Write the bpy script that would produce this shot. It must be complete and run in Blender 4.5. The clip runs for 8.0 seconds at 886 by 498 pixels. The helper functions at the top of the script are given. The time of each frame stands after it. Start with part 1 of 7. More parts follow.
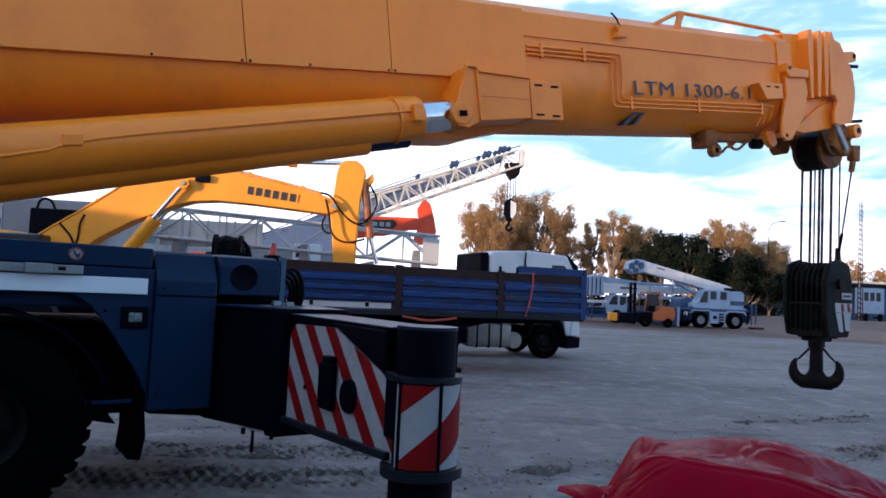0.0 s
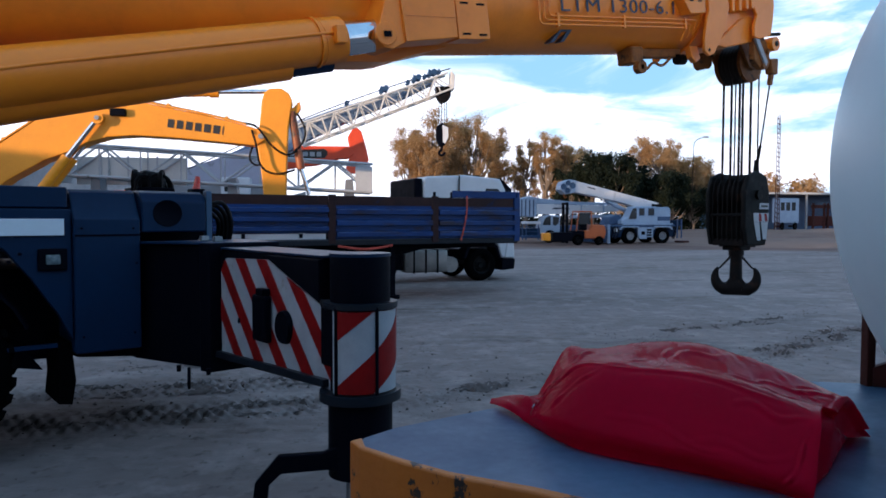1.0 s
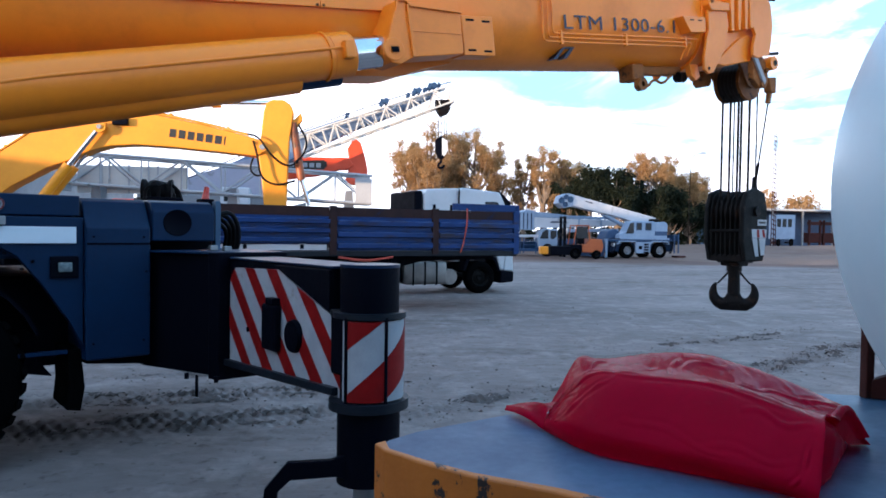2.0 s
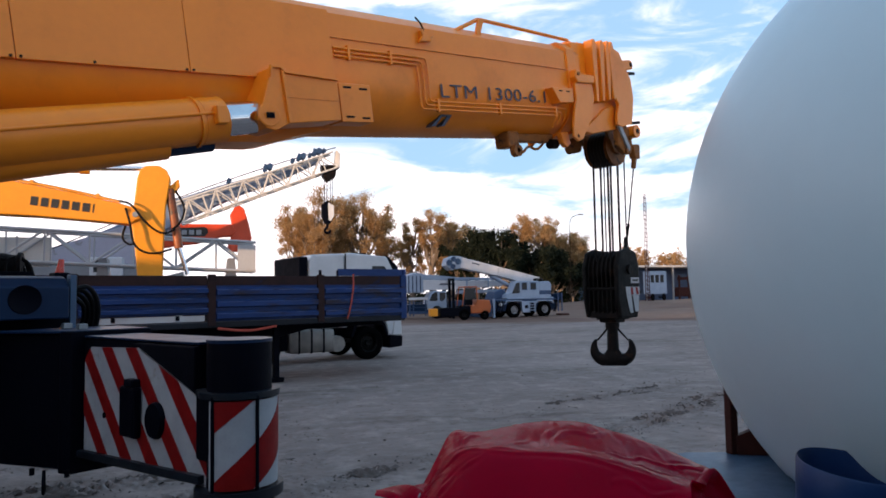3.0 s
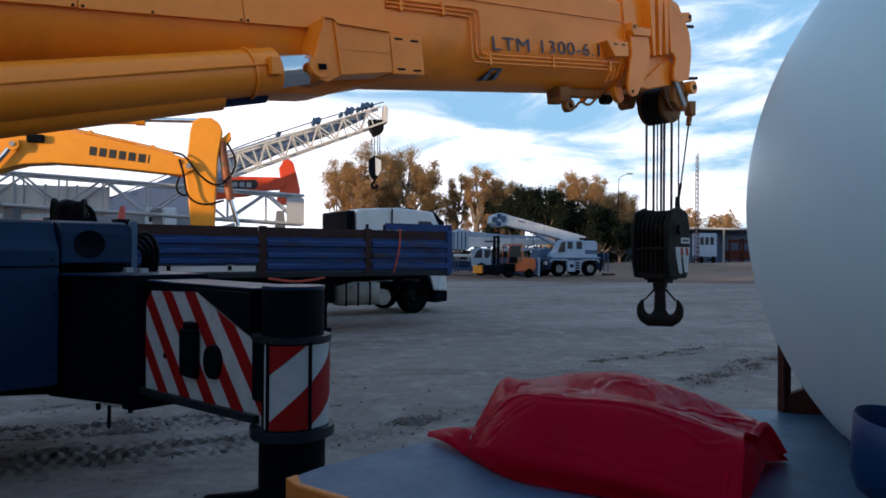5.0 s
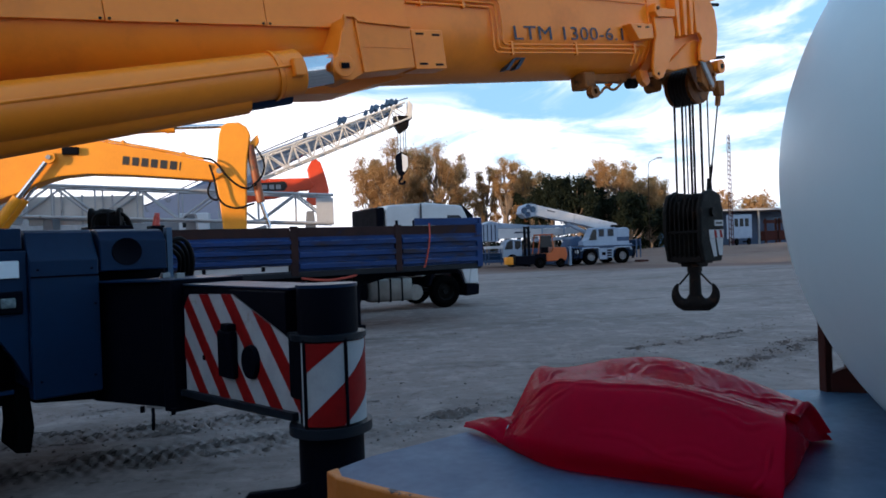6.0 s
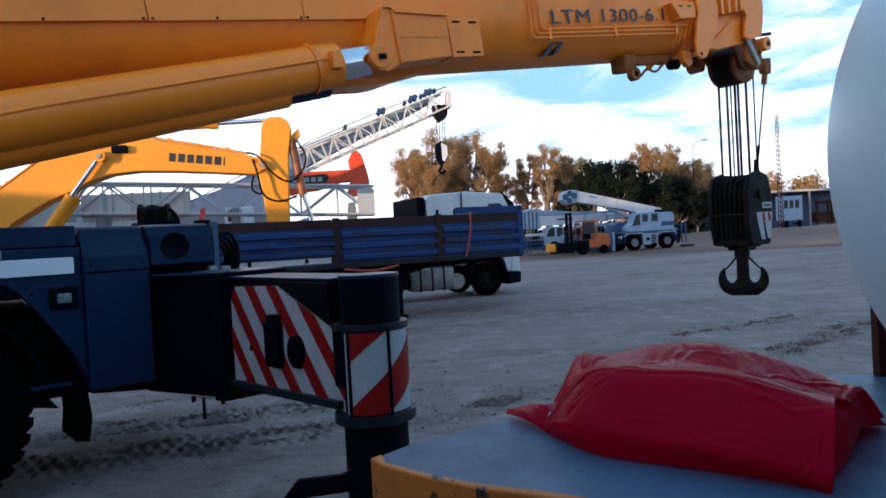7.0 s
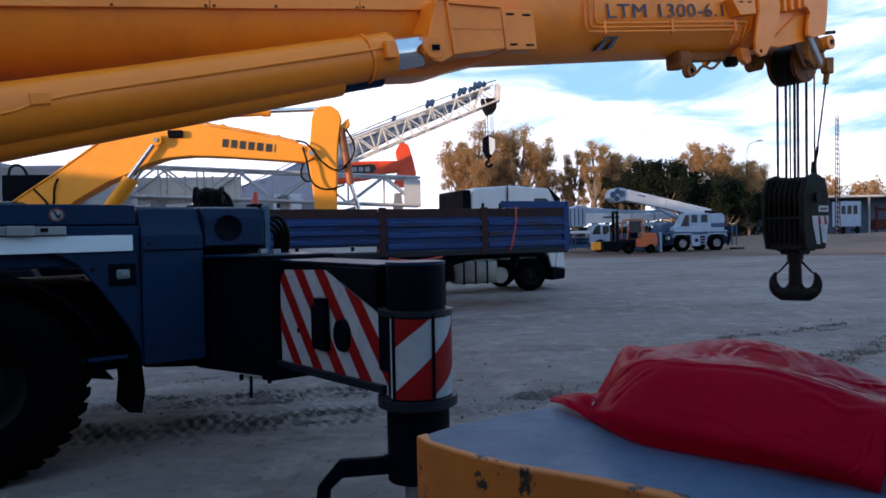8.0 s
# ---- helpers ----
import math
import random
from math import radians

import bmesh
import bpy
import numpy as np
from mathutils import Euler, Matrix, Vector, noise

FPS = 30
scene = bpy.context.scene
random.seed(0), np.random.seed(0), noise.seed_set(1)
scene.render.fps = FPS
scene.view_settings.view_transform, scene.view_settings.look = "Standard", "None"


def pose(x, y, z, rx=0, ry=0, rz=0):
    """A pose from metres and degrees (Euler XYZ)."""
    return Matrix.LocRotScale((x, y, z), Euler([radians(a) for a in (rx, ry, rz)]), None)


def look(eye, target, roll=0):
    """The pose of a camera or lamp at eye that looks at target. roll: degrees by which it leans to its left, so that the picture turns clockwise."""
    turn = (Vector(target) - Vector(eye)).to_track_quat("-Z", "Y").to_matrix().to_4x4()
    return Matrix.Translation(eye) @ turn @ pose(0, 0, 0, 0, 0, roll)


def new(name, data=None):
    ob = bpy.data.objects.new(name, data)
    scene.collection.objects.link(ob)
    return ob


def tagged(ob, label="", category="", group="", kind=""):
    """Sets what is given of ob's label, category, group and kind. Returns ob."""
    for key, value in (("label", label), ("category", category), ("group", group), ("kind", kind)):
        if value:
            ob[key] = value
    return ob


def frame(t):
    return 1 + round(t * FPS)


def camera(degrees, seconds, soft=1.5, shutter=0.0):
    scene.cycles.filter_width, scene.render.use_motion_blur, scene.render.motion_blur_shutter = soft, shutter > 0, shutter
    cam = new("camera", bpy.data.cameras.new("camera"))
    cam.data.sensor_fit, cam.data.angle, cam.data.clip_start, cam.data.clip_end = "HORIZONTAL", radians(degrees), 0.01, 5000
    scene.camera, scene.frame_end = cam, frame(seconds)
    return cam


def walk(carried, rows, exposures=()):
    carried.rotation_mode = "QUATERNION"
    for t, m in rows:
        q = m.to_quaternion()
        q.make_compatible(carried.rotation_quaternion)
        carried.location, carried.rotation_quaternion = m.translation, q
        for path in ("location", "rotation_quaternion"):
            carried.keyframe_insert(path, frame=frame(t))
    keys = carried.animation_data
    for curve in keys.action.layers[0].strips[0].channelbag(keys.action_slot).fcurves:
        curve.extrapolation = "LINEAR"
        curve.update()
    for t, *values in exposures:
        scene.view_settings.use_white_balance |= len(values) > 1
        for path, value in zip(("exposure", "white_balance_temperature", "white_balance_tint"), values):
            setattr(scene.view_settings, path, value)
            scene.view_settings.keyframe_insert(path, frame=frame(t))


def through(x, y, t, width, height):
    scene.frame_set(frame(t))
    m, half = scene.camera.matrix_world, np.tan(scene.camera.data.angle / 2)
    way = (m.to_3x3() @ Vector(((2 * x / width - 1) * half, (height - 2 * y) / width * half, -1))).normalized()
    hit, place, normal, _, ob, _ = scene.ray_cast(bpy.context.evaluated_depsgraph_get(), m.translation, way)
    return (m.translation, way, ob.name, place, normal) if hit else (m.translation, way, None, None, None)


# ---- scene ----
EXPOSURES = [(0.0, 0.62, 5600, 16), (0.5, 0.59, 5650, 17), (1.0, 0.42, 5450, 12), (1.5, 0.74, 5300, 10), (2.0, 1.14, 5450, 11), (3.3, 0.24, 6500, 18), (4.0, 0.13, 6100, 13), (4.5, 0.06, 5800, 9), (6.0, 0.38, 5700, 10), (6.5, 0.44, 5250, 7), (7.0, 0.5, 5550, 10), (7.5, 0.59, 6200, 20), (8.0, 0.42, 5600, 14)]
cam = camera(65.03, 8.0, soft=1.7)
ROWS = [
    (0.0, 0.081, -0.120, 2.028, 93.38, -2.74, -2.16),
    (0.5, 0.102, -0.088, 2.019, 91.52, -0.78, -2.56),
    (1.0, 0.116, -0.095, 2.010, 87.52, -0.13, -7.42),
    (1.5, 0.062, -0.175, 2.004, 87.93, -0.59, -3.94),
    (2.0, 0.025, -0.188, 2.013, 88.53, -0.82, -7.66),
    (2.2, 0.050, -0.153, 2.029, 92.31, 0.61, -12.23),
    (3.3, 0.143, -0.073, 2.041, 93.78, 0.89, -16.83),
    (3.5, 0.145, -0.044, 2.033, 93.10, 0.24, -16.46),
    (4.0, 0.131, -0.042, 2.025, 92.25, 0.14, -15.24),
    (4.5, 0.106, -0.081, 2.021, 91.12, -0.39, -13.44),
    (5.8, 0.090, -0.122, 2.001, 89.72, 0.67, -11.78),
    (6.0, 0.095, -0.121, 2.005, 89.74, 2.02, -10.51),
    (6.5, 0.106, -0.124, 2.000, 88.88, 3.95, -8.11),
    (7.0, 0.103, -0.129, 2.003, 88.98, 3.17, -7.10),
    (7.5, 0.090, -0.161, 2.011, 91.31, 2.37, -5.43),
    (8.0, 0.073, -0.169, 1.980, 88.57, 1.13, -3.48),
]
walk(cam, [(t, pose(x, y, z, rx, ry, rz)) for t, x, y, z, rx, ry, rz in ROWS], EXPOSURES)

# ---- sky and sun ----
SUN_AZ, SUN_EL = 213.0, 5.0  # degrees from +x towards +y; the low evening sun stands to the south-west of the yard
world = bpy.data.worlds.new("evening_sky")
scene.world = world
world.use_nodes = True
wn, wl = world.node_tree.nodes, world.node_tree.links
wn.clear()
sky = wn.new("ShaderNodeTexSky")
sky.sky_type, sky.sun_disc = "NISHITA", False
sky.sun_elevation, sky.sun_rotation = radians(SUN_EL), radians(90 - SUN_AZ)
sky.air_density, sky.dust_density, sky.ozone_density = 1.2, 0.7, 3.0
coord = wn.new("ShaderNodeTexCoord")
mapping = wn.new("ShaderNodeMapping")
mapping.inputs["Scale"].default_value = (2.3, 2.3, 8.5)
mapping.inputs["Location"].default_value = (0.35, 0.1, 0.2)
cloud = wn.new("ShaderNodeTexNoise")
cloud.inputs["Scale"].default_value, cloud.inputs["Detail"].default_value = 2.0, 9.0
cloud.inputs["Roughness"].default_value, cloud.inputs["Distortion"].default_value = 0.58, 0.6
# haze thickens towards the horizon, clouds towards the sun's side
part_z = wn.new("ShaderNodeSeparateXYZ")
haze = wn.new("ShaderNodeMapRange")
haze.inputs["From Min"].default_value, haze.inputs["From Max"].default_value = 0.02, 0.75
haze.inputs["To Min"].default_value, haze.inputs["To Max"].default_value = 0.17, -0.20
sunward = wn.new("ShaderNodeMapRange")
sunward.inputs["From Min"].default_value, sunward.inputs["From Max"].default_value = 0.75, -0.3
sunward.inputs["To Min"].default_value, sunward.inputs["To Max"].default_value = -0.06, 0.15
total, total2 = wn.new("ShaderNodeMath"), wn.new("ShaderNodeMath")
total.operation = total2.operation = "ADD"
ramp = wn.new("ShaderNodeValToRGB")
ramp.color_ramp.interpolation = "EASE"
ramp.color_ramp.elements[0].position, ramp.color_ramp.elements[1].position = 0.47, 0.72
veil = wn.new("ShaderNodeMix")
veil.data_type = "RGBA"
veil.inputs[0].default_value = 0.62
veil.inputs[7].default_value = (2.9, 4.7, 6.3, 1)
cloud_col = wn.new("ShaderNodeMix")
cloud_col.data_type = "RGBA"
cloud_col.inputs[7].default_value = (8.4, 7.9, 7.7, 1)
back, out = wn.new("ShaderNodeBackground"), wn.new("ShaderNodeOutputWorld")
back.inputs["Strength"].default_value = 0.15
wl.new(coord.outputs["Generated"], mapping.inputs["Vector"])
wl.new(coord.outputs["Generated"], part_z.inputs["Vector"])
wl.new(part_z.outputs["Z"], haze.inputs["Value"])
wl.new(part_z.outputs["X"], sunward.inputs["Value"])
wl.new(mapping.outputs["Vector"], cloud.inputs["Vector"])
wl.new(cloud.outputs["Fac"], total.inputs[0])
wl.new(haze.outputs[0], total.inputs[1])
wl.new(total.outputs[0], total2.inputs[0])
wl.new(sunward.outputs[0], total2.inputs[1])
wl.new(total2.outputs[0], ramp.inputs["Fac"])
wl.new(sky.outputs["Color"], veil.inputs[6])
wl.new(ramp.outputs["Color"], cloud_col.inputs[0])
wl.new(veil.outputs[2], cloud_col.inputs[6])
wl.new(cloud_col.outputs[2], back.inputs["Color"])
wl.new(back.outputs["Background"], out.inputs["Surface"])

sun = new("sun", bpy.data.lights.new("sun", "SUN"))
sun.data.energy, sun.data.angle, sun.data.color = 5.0, radians(0.6), (1.0, 0.66, 0.36)
sd = Vector((math.cos(radians(SUN_EL)) * math.cos(radians(SUN_AZ)), math.cos(radians(SUN_EL)) * math.sin(radians(SUN_AZ)), math.sin(radians(SUN_EL))))
sun.matrix_world = look(sd * 50, (0, 0, 0))


# ---- materials ----
def surf(name, a, b=None, scale=3.0, rough=0.5, metal=0.0, bump=0.0, bump_scale=60.0, dirt=None, dirt_scale=1.5, dirt_at=0.6, dirt_sharp=0.1, vary=0.0, spec=0.5, stretch=(1, 1, 1)):
    """A surface with two scales of tone, fine relief and, where given, stains of a second colour with ragged edges."""
    m = bpy.data.materials.new(name)
    m.use_nodes = True
    n, l = m.node_tree.nodes, m.node_tree.links
    p = n["Principled BSDF"]
    tc = n.new("ShaderNodeTexCoord")
    mp = n.new("ShaderNodeMapping")
    mp.inputs["Scale"].default_value = stretch
    l.new(tc.outputs["Object"], mp.inputs["Vector"])

    def noise_node(s, detail=5.0, r=0.6):
        t = n.new("ShaderNodeTexNoise")
        t.inputs["Scale"].default_value, t.inputs["Detail"].default_value, t.inputs["Roughness"].default_value = s, detail, r
        l.new(mp.outputs["Vector"], t.inputs["Vector"])
        return t

    def mix(fac, x, y):
        t = n.new("ShaderNodeMix")
        t.data_type = "RGBA"
        for s, v in ((0, fac), (6, x), (7, y)):
            if hasattr(v, "is_output"):
                l.new(v, t.inputs[s])
            else:
                t.inputs[s].default_value = v if s == 0 else (*v, 1)
        return t.outputs[2]

    b = b or tuple(c * 0.8 for c in a)
    big, fine = noise_node(scale), noise_node(scale * 14, 3.0)
    add = n.new("ShaderNodeMath")
    add.operation = "MULTIPLY_ADD"
    add.inputs[1].default_value = 0.35
    l.new(fine.outputs["Fac"], add.inputs[0])
    l.new(big.outputs["Fac"], add.inputs[2])
    spread = n.new("ShaderNodeMapRange")
    spread.inputs["From Min"].default_value, spread.inputs["From Max"].default_value = 0.45, 0.9
    l.new(add.outputs[0], spread.inputs["Value"])
    col = mix(spread.outputs[0], a, b)
    if vary:
        info = n.new("ShaderNodeObjectInfo")
        hue = n.new("ShaderNodeHueSaturation")
        rng = n.new("ShaderNodeMapRange")
        rng.inputs["To Min"].default_value, rng.inputs["To Max"].default_value = 1 - vary, 1 + vary
        l.new(info.outputs["Random"], rng.inputs["Value"])
        l.new(rng.outputs[0], hue.inputs["Value"])
        l.new(col, hue.inputs["Color"])
        col = hue.outputs["Color"]
    rough_from = spread.outputs[0]
    if dirt:
        spots = noise_node(dirt_scale, 9.0, 0.7)
        edge = n.new("ShaderNodeMapRange")
        edge.inputs["From Min"].default_value, edge.inputs["From Max"].default_value = dirt_at, dirt_at + dirt_sharp
        l.new(spots.outputs["Fac"], edge.inputs["Value"])
        col = mix(edge.outputs[0], col, dirt)
    l.new(col, p.inputs["Base Color"])
    rr = n.new("ShaderNodeMapRange")
    rr.inputs["To Min"].default_value, rr.inputs["To Max"].default_value = max(rough - 0.08, 0.02), min(rough + 0.12, 1)
    l.new(rough_from, rr.inputs["Value"])
    l.new(rr.outputs[0], p.inputs["Roughness"])
    p.inputs["Metallic"].default_value = metal
    p.inputs["Specular IOR Level"].default_value = spec
    if bump:
        bn = n.new("ShaderNodeBump")
        bn.inputs["Strength"].default_value, bn.inputs["Distance"].default_value = bump, 0.02
        tex = noise_node(bump_scale, 6.0)
        l.new(tex.outputs["Fac"], bn.inputs["Height"])
        l.new(bn.outputs["Normal"], p.inputs["Normal"])
    return m


YELLOW = surf("crane_yellow_paint", (0.90, 0.252, 0.006), (0.80, 0.212, 0.006), 0.9, 0.36, spec=0.5, bump=0.03, bump_scale=30, dirt=(0.62, 0.165, 0.006), dirt_scale=0.9, dirt_at=0.54, dirt_sharp=0.3)
YELLOW_EX = surf("excavator_yellow_paint", (0.76, 0.295, 0.008), (0.64, 0.235, 0.008), 0.7, 0.45, spec=0.35, dirt=(0.36, 0.16, 0.03), dirt_scale=0.9, dirt_at=0.68, dirt_sharp=0.2)
NAVY = surf("dark_blue_grey_paint", (0.0045, 0.0205, 0.058), (0.0033, 0.0145, 0.043), 1.2, 0.40, spec=0.17, dirt=(0.009, 0.013, 0.018), dirt_scale=2.0, dirt_at=0.62, dirt_sharp=0.2)
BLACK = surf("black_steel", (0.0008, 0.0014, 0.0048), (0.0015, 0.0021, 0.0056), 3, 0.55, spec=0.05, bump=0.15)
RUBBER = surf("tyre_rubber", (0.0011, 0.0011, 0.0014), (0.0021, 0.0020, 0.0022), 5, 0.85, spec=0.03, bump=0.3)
HOSE = surf("hydraulic_hose", (0.005, 0.005, 0.006), None, 5, 0.6, spec=0.10)
CHROME = surf("chrome_rod", (0.75, 0.76, 0.78), (0.6, 0.62, 0.65), 4, 0.12, metal=1.0)
STEEL = surf("worn_grey_steel", (0.30, 0.31, 0.32), (0.20, 0.205, 0.21), 4, 0.45, metal=0.6, bump=0.1)
NAVY_DARK = surf("grimy_dark_blue_paint", (0.006, 0.010, 0.017), (0.004, 0.007, 0.012), 2.0, 0.45, spec=0.25, dirt=(0.016, 0.018, 0.02), dirt_scale=4, dirt_at=0.6)
DARK_RIM = surf("dirty_dark_rim", (0.007, 0.007, 0.0075), (0.005, 0.005, 0.005), 5, 0.6, spec=0.1)
GREASY = surf("greasy_dark_steel", (0.0058, 0.0046, 0.0046), (0.0035, 0.0028, 0.0028), 5, 0.5, metal=0.05, spec=0.10, bump=0.25, dirt=(0.030, 0.014, 0.008), dirt_scale=4, dirt_at=0.56)
GREEN_GREASE = surf("dirty_green_grey_steel", (0.0055, 0.0058, 0.006), (0.0035, 0.0036, 0.0036), 4, 0.55, spec=0.10, bump=0.2, dirt=(0.03, 0.02, 0.015), dirt_scale=5, dirt_at=0.56)
WHITE = surf("white_paint", (0.56, 0.57, 0.585), (0.46, 0.47, 0.49), 1.0, 0.42, dirt=(0.35, 0.31, 0.27), dirt_scale=2.2, dirt_at=0.66, dirt_sharp=0.2)
STRIPE_WHITE = surf("glossy_stripe_white", (0.70, 0.75, 0.80), (0.60, 0.65, 0.70), 1.0, 0.3, dirt=(0.40, 0.40, 0.40), dirt_scale=2.2, dirt_at=0.64, dirt_sharp=0.2)
FAR_BOOM = surf("chalky_white_boom_paint", (0.50, 0.51, 0.54), (0.40, 0.42, 0.46), 0.6, 0.45, dirt=(0.20, 0.20, 0.22), dirt_scale=1.1, dirt_at=0.60, dirt_sharp=0.15)
# white paint made bluer and darker: the far machines' shade is in it
SHADED_WHITE = surf("white_paint_in_blue_shade", (0.27, 0.345, 0.45), (0.19, 0.25, 0.35), 0.8, 0.45, dirt=(0.10, 0.13, 0.18), dirt_scale=1.1, dirt_at=0.60, dirt_sharp=0.15)
OCHRE = surf("grimy_orange_brown_steel", (0.30, 0.105, 0.020), (0.16, 0.06, 0.018), 5, 0.6, spec=0.2, bump=0.2, dirt=(0.03, 0.018, 0.012), dirt_scale=6, dirt_at=0.55)
REFLECT_W = surf("white_reflective_film", (0.36, 0.37, 0.39), (0.28, 0.29, 0.31), 6, 0.4, spec=0.25, dirt=(0.20, 0.16, 0.11), dirt_scale=5, dirt_at=0.60, dirt_sharp=0.12)
REFLECT_R = surf("red_reflective_film", (0.22, 0.005, 0.005), (0.16, 0.004, 0.004), 6, 0.45, spec=0.15, dirt=(0.10, 0.02, 0.012), dirt_scale=5, dirt_at=0.6)
# white gel coat; the sky's blue cast on it is put into the colour
TANK = surf("sky_tinted_white_gel_coat", (0.50, 0.65, 0.72), (0.465, 0.61, 0.68), 0.7, 0.38, bump=0.02, bump_scale=8)
DECK = surf("blue_grey_deck_paint", (0.036, 0.082, 0.150), (0.022, 0.052, 0.102), 2.4, 0.48, dirt=(0.075, 0.125, 0.185), dirt_scale=1.6, dirt_at=0.5, dirt_sharp=0.3, bump=0.05, bump_scale=200)
CHIPPED = surf("chipped_orange_paint", (0.44, 0.125, 0.005), (0.36, 0.10, 0.005), 3.5, 0.5, bump=0.15, dirt=(0.016, 0.010, 0.009), dirt_scale=9.0, dirt_at=0.565, dirt_sharp=0.02)
SHEAVE = surf("oily_brown_sheave", (0.030, 0.021, 0.017), (0.018, 0.013, 0.011), 6, 0.45, metal=0.1, spec=0.3, bump=0.15)
RUSTY = surf("red_brown_primer", (0.05, 0.010, 0.007), (0.03, 0.009, 0.007), 5, 0.7, spec=0.2, bump=0.2)
BLUE_BODY = surf("scraped_blue_dropside", (0.006, 0.040, 0.17), (0.004, 0.020, 0.085), 1.6, 0.5, spec=0.3, dirt=(0.022, 0.014, 0.014), dirt_scale=1.3, dirt_at=0.53, dirt_sharp=0.12, bump=0.2, bump_scale=15, stretch=(0.5, 1, 2.2))
# pale blue that paints the sky's gleam on rubbed rib edges
RIB_GLEAM = surf("rubbed_blue_rib_gleam", (0.12, 0.18, 0.34), (0.06, 0.10, 0.22), 3.0, 0.45, spec=0.4, dirt=(0.02, 0.03, 0.08), dirt_scale=5, dirt_at=0.55)
BLUE_RUST = surf("rusted_blue_board", (0.036, 0.0145, 0.012), (0.018, 0.010, 0.012), 1.8, 0.75, spec=0.25, dirt=(0.010, 0.025, 0.09), dirt_scale=0.9, dirt_at=0.58, dirt_sharp=0.1, bump=0.3, bump_scale=25)
RED_ARM = surf("orange_red_paint", (0.72, 0.065, 0.012), (0.58, 0.055, 0.012), 0.8, 0.45)
GREY_BOOM = surf("grey_boom_paint", (0.19, 0.20, 0.22), (0.145, 0.152, 0.17), 0.5, 0.5)
BLUE_GREY = surf("blue_grey_boom_paint", (0.17, 0.225, 0.32), (0.12, 0.165, 0.25), 0.5, 0.5)
LAVENDER = surf("faded_violet_grey_paint", (0.28, 0.285, 0.36), (0.22, 0.225, 0.29), 0.4, 0.5, dirt=(0.14, 0.13, 0.14), dirt_scale=1.2, dirt_at=0.6)
PALE_GREY = surf("weathered_pale_grey_paint", (0.40, 0.405, 0.42), (0.31, 0.315, 0.335), 0.8, 0.5, dirt=(0.14, 0.14, 0.11), dirt_scale=2.0, dirt_at=0.6)
LATTICE = surf("pale_lattice_paint", (0.58, 0.56, 0.53), (0.46, 0.44, 0.42), 0.8, 0.5)
LIGHT_BLUE = surf("light_blue_paint", (0.014, 0.050, 0.125), (0.010, 0.034, 0.09), 0.7, 0.45)
BROWN_CYL = surf("orange_brown_paint", (0.30, 0.075, 0.012), (0.16, 0.04, 0.010), 2.0, 0.5, dirt=(0.05, 0.02, 0.012), dirt_scale=3, dirt_at=0.55)
ORANGE = surf("forklift_orange", (0.40, 0.085, 0.008), (0.28, 0.06, 0.008), 1.0, 0.5)
DARK_GLASS = surf("dark_cab_glass", (0.012, 0.016, 0.02), (0.018, 0.022, 0.026), 1, 0.15, spec=0.25)
INK = surf("dark_blue_lettering", (0.02, 0.03, 0.06), None, 6, 0.5)
INK_BLACK = surf("black_lettering", (0.012, 0.012, 0.012), None, 6, 0.5)
LAMP_GLASS = surf("lamp_lens", (0.20, 0.25, 0.26), (0.07, 0.09, 0.10), 30, 0.1)
RED_LENS = surf("red_plastic_lens", (0.6, 0.03, 0.015), None, 6, 0.25)
ALU = surf("brushed_aluminium_tank", (0.26, 0.245, 0.23), (0.17, 0.16, 0.15), 3, 0.45, metal=0.5, bump=0.05)
BAG = surf("red_plastic_film", (0.36, 0.0010, 0.022), (0.27, 0.0008, 0.016), 3, 0.20, spec=0.28, bump=0.05, bump_scale=30)
BAG.node_tree.nodes["Principled BSDF"].inputs["IOR"].default_value = 1.13
BLUE_CLOTH = surf("blue_rubber", (0.004, 0.030, 0.105), (0.003, 0.022, 0.085), 4, 0.45, spec=0.3, bump=0.1)
BARK = surf("grey_brown_bark", (0.20, 0.15, 0.11), (0.11, 0.085, 0.065), 2, 0.9, bump=0.5, bump_scale=8)


def leafy(name, a, b, through, share):
    """A leaf that lets part of the light through."""
    m = surf(name, a, b, 0.4, 0.9, spec=0.08)
    n, l = m.node_tree.nodes, m.node_tree.links
    tr, mx = n.new("ShaderNodeBsdfTranslucent"), n.new("ShaderNodeMixShader")
    tr.inputs["Color"].default_value = (*through, 1)
    mx.inputs[0].default_value = share
    l.new(n["Principled BSDF"].outputs[0], mx.inputs[1])
    l.new(tr.outputs[0], mx.inputs[2])
    l.new(mx.outputs[0], n["Material Output"].inputs["Surface"])
    return m


LEAF = leafy("dusty_eucalyptus_leaf", (0.42, 0.272, 0.140), (0.23, 0.155, 0.085), (0.50, 0.30, 0.11), 0.42)
# near black: the shade these plants stand in is put into the colour
LEAF_DARK = leafy("shaded_cypress_leaf", (0.016, 0.022, 0.014), (0.010, 0.014, 0.010), (0.03, 0.04, 0.01), 0.1)
bn, bl = BAG.node_tree.nodes, BAG.node_tree.links
glow, blend = bn.new("ShaderNodeBsdfTranslucent"), bn.new("ShaderNodeMixShader")
glow.inputs["Color"].default_value, blend.inputs[0].default_value = (0.85, 0.002, 0.03, 1), 0.32
bl.new(bn["Principled BSDF"].outputs[0], blend.inputs[1])
bl.new(glow.outputs[0], blend.inputs[2])
bl.new(blend.outputs[0], bn["Material Output"].inputs["Surface"])
STRAP = surf("faded_red_strap", (0.42, 0.07, 0.045), None, 6, 0.8)


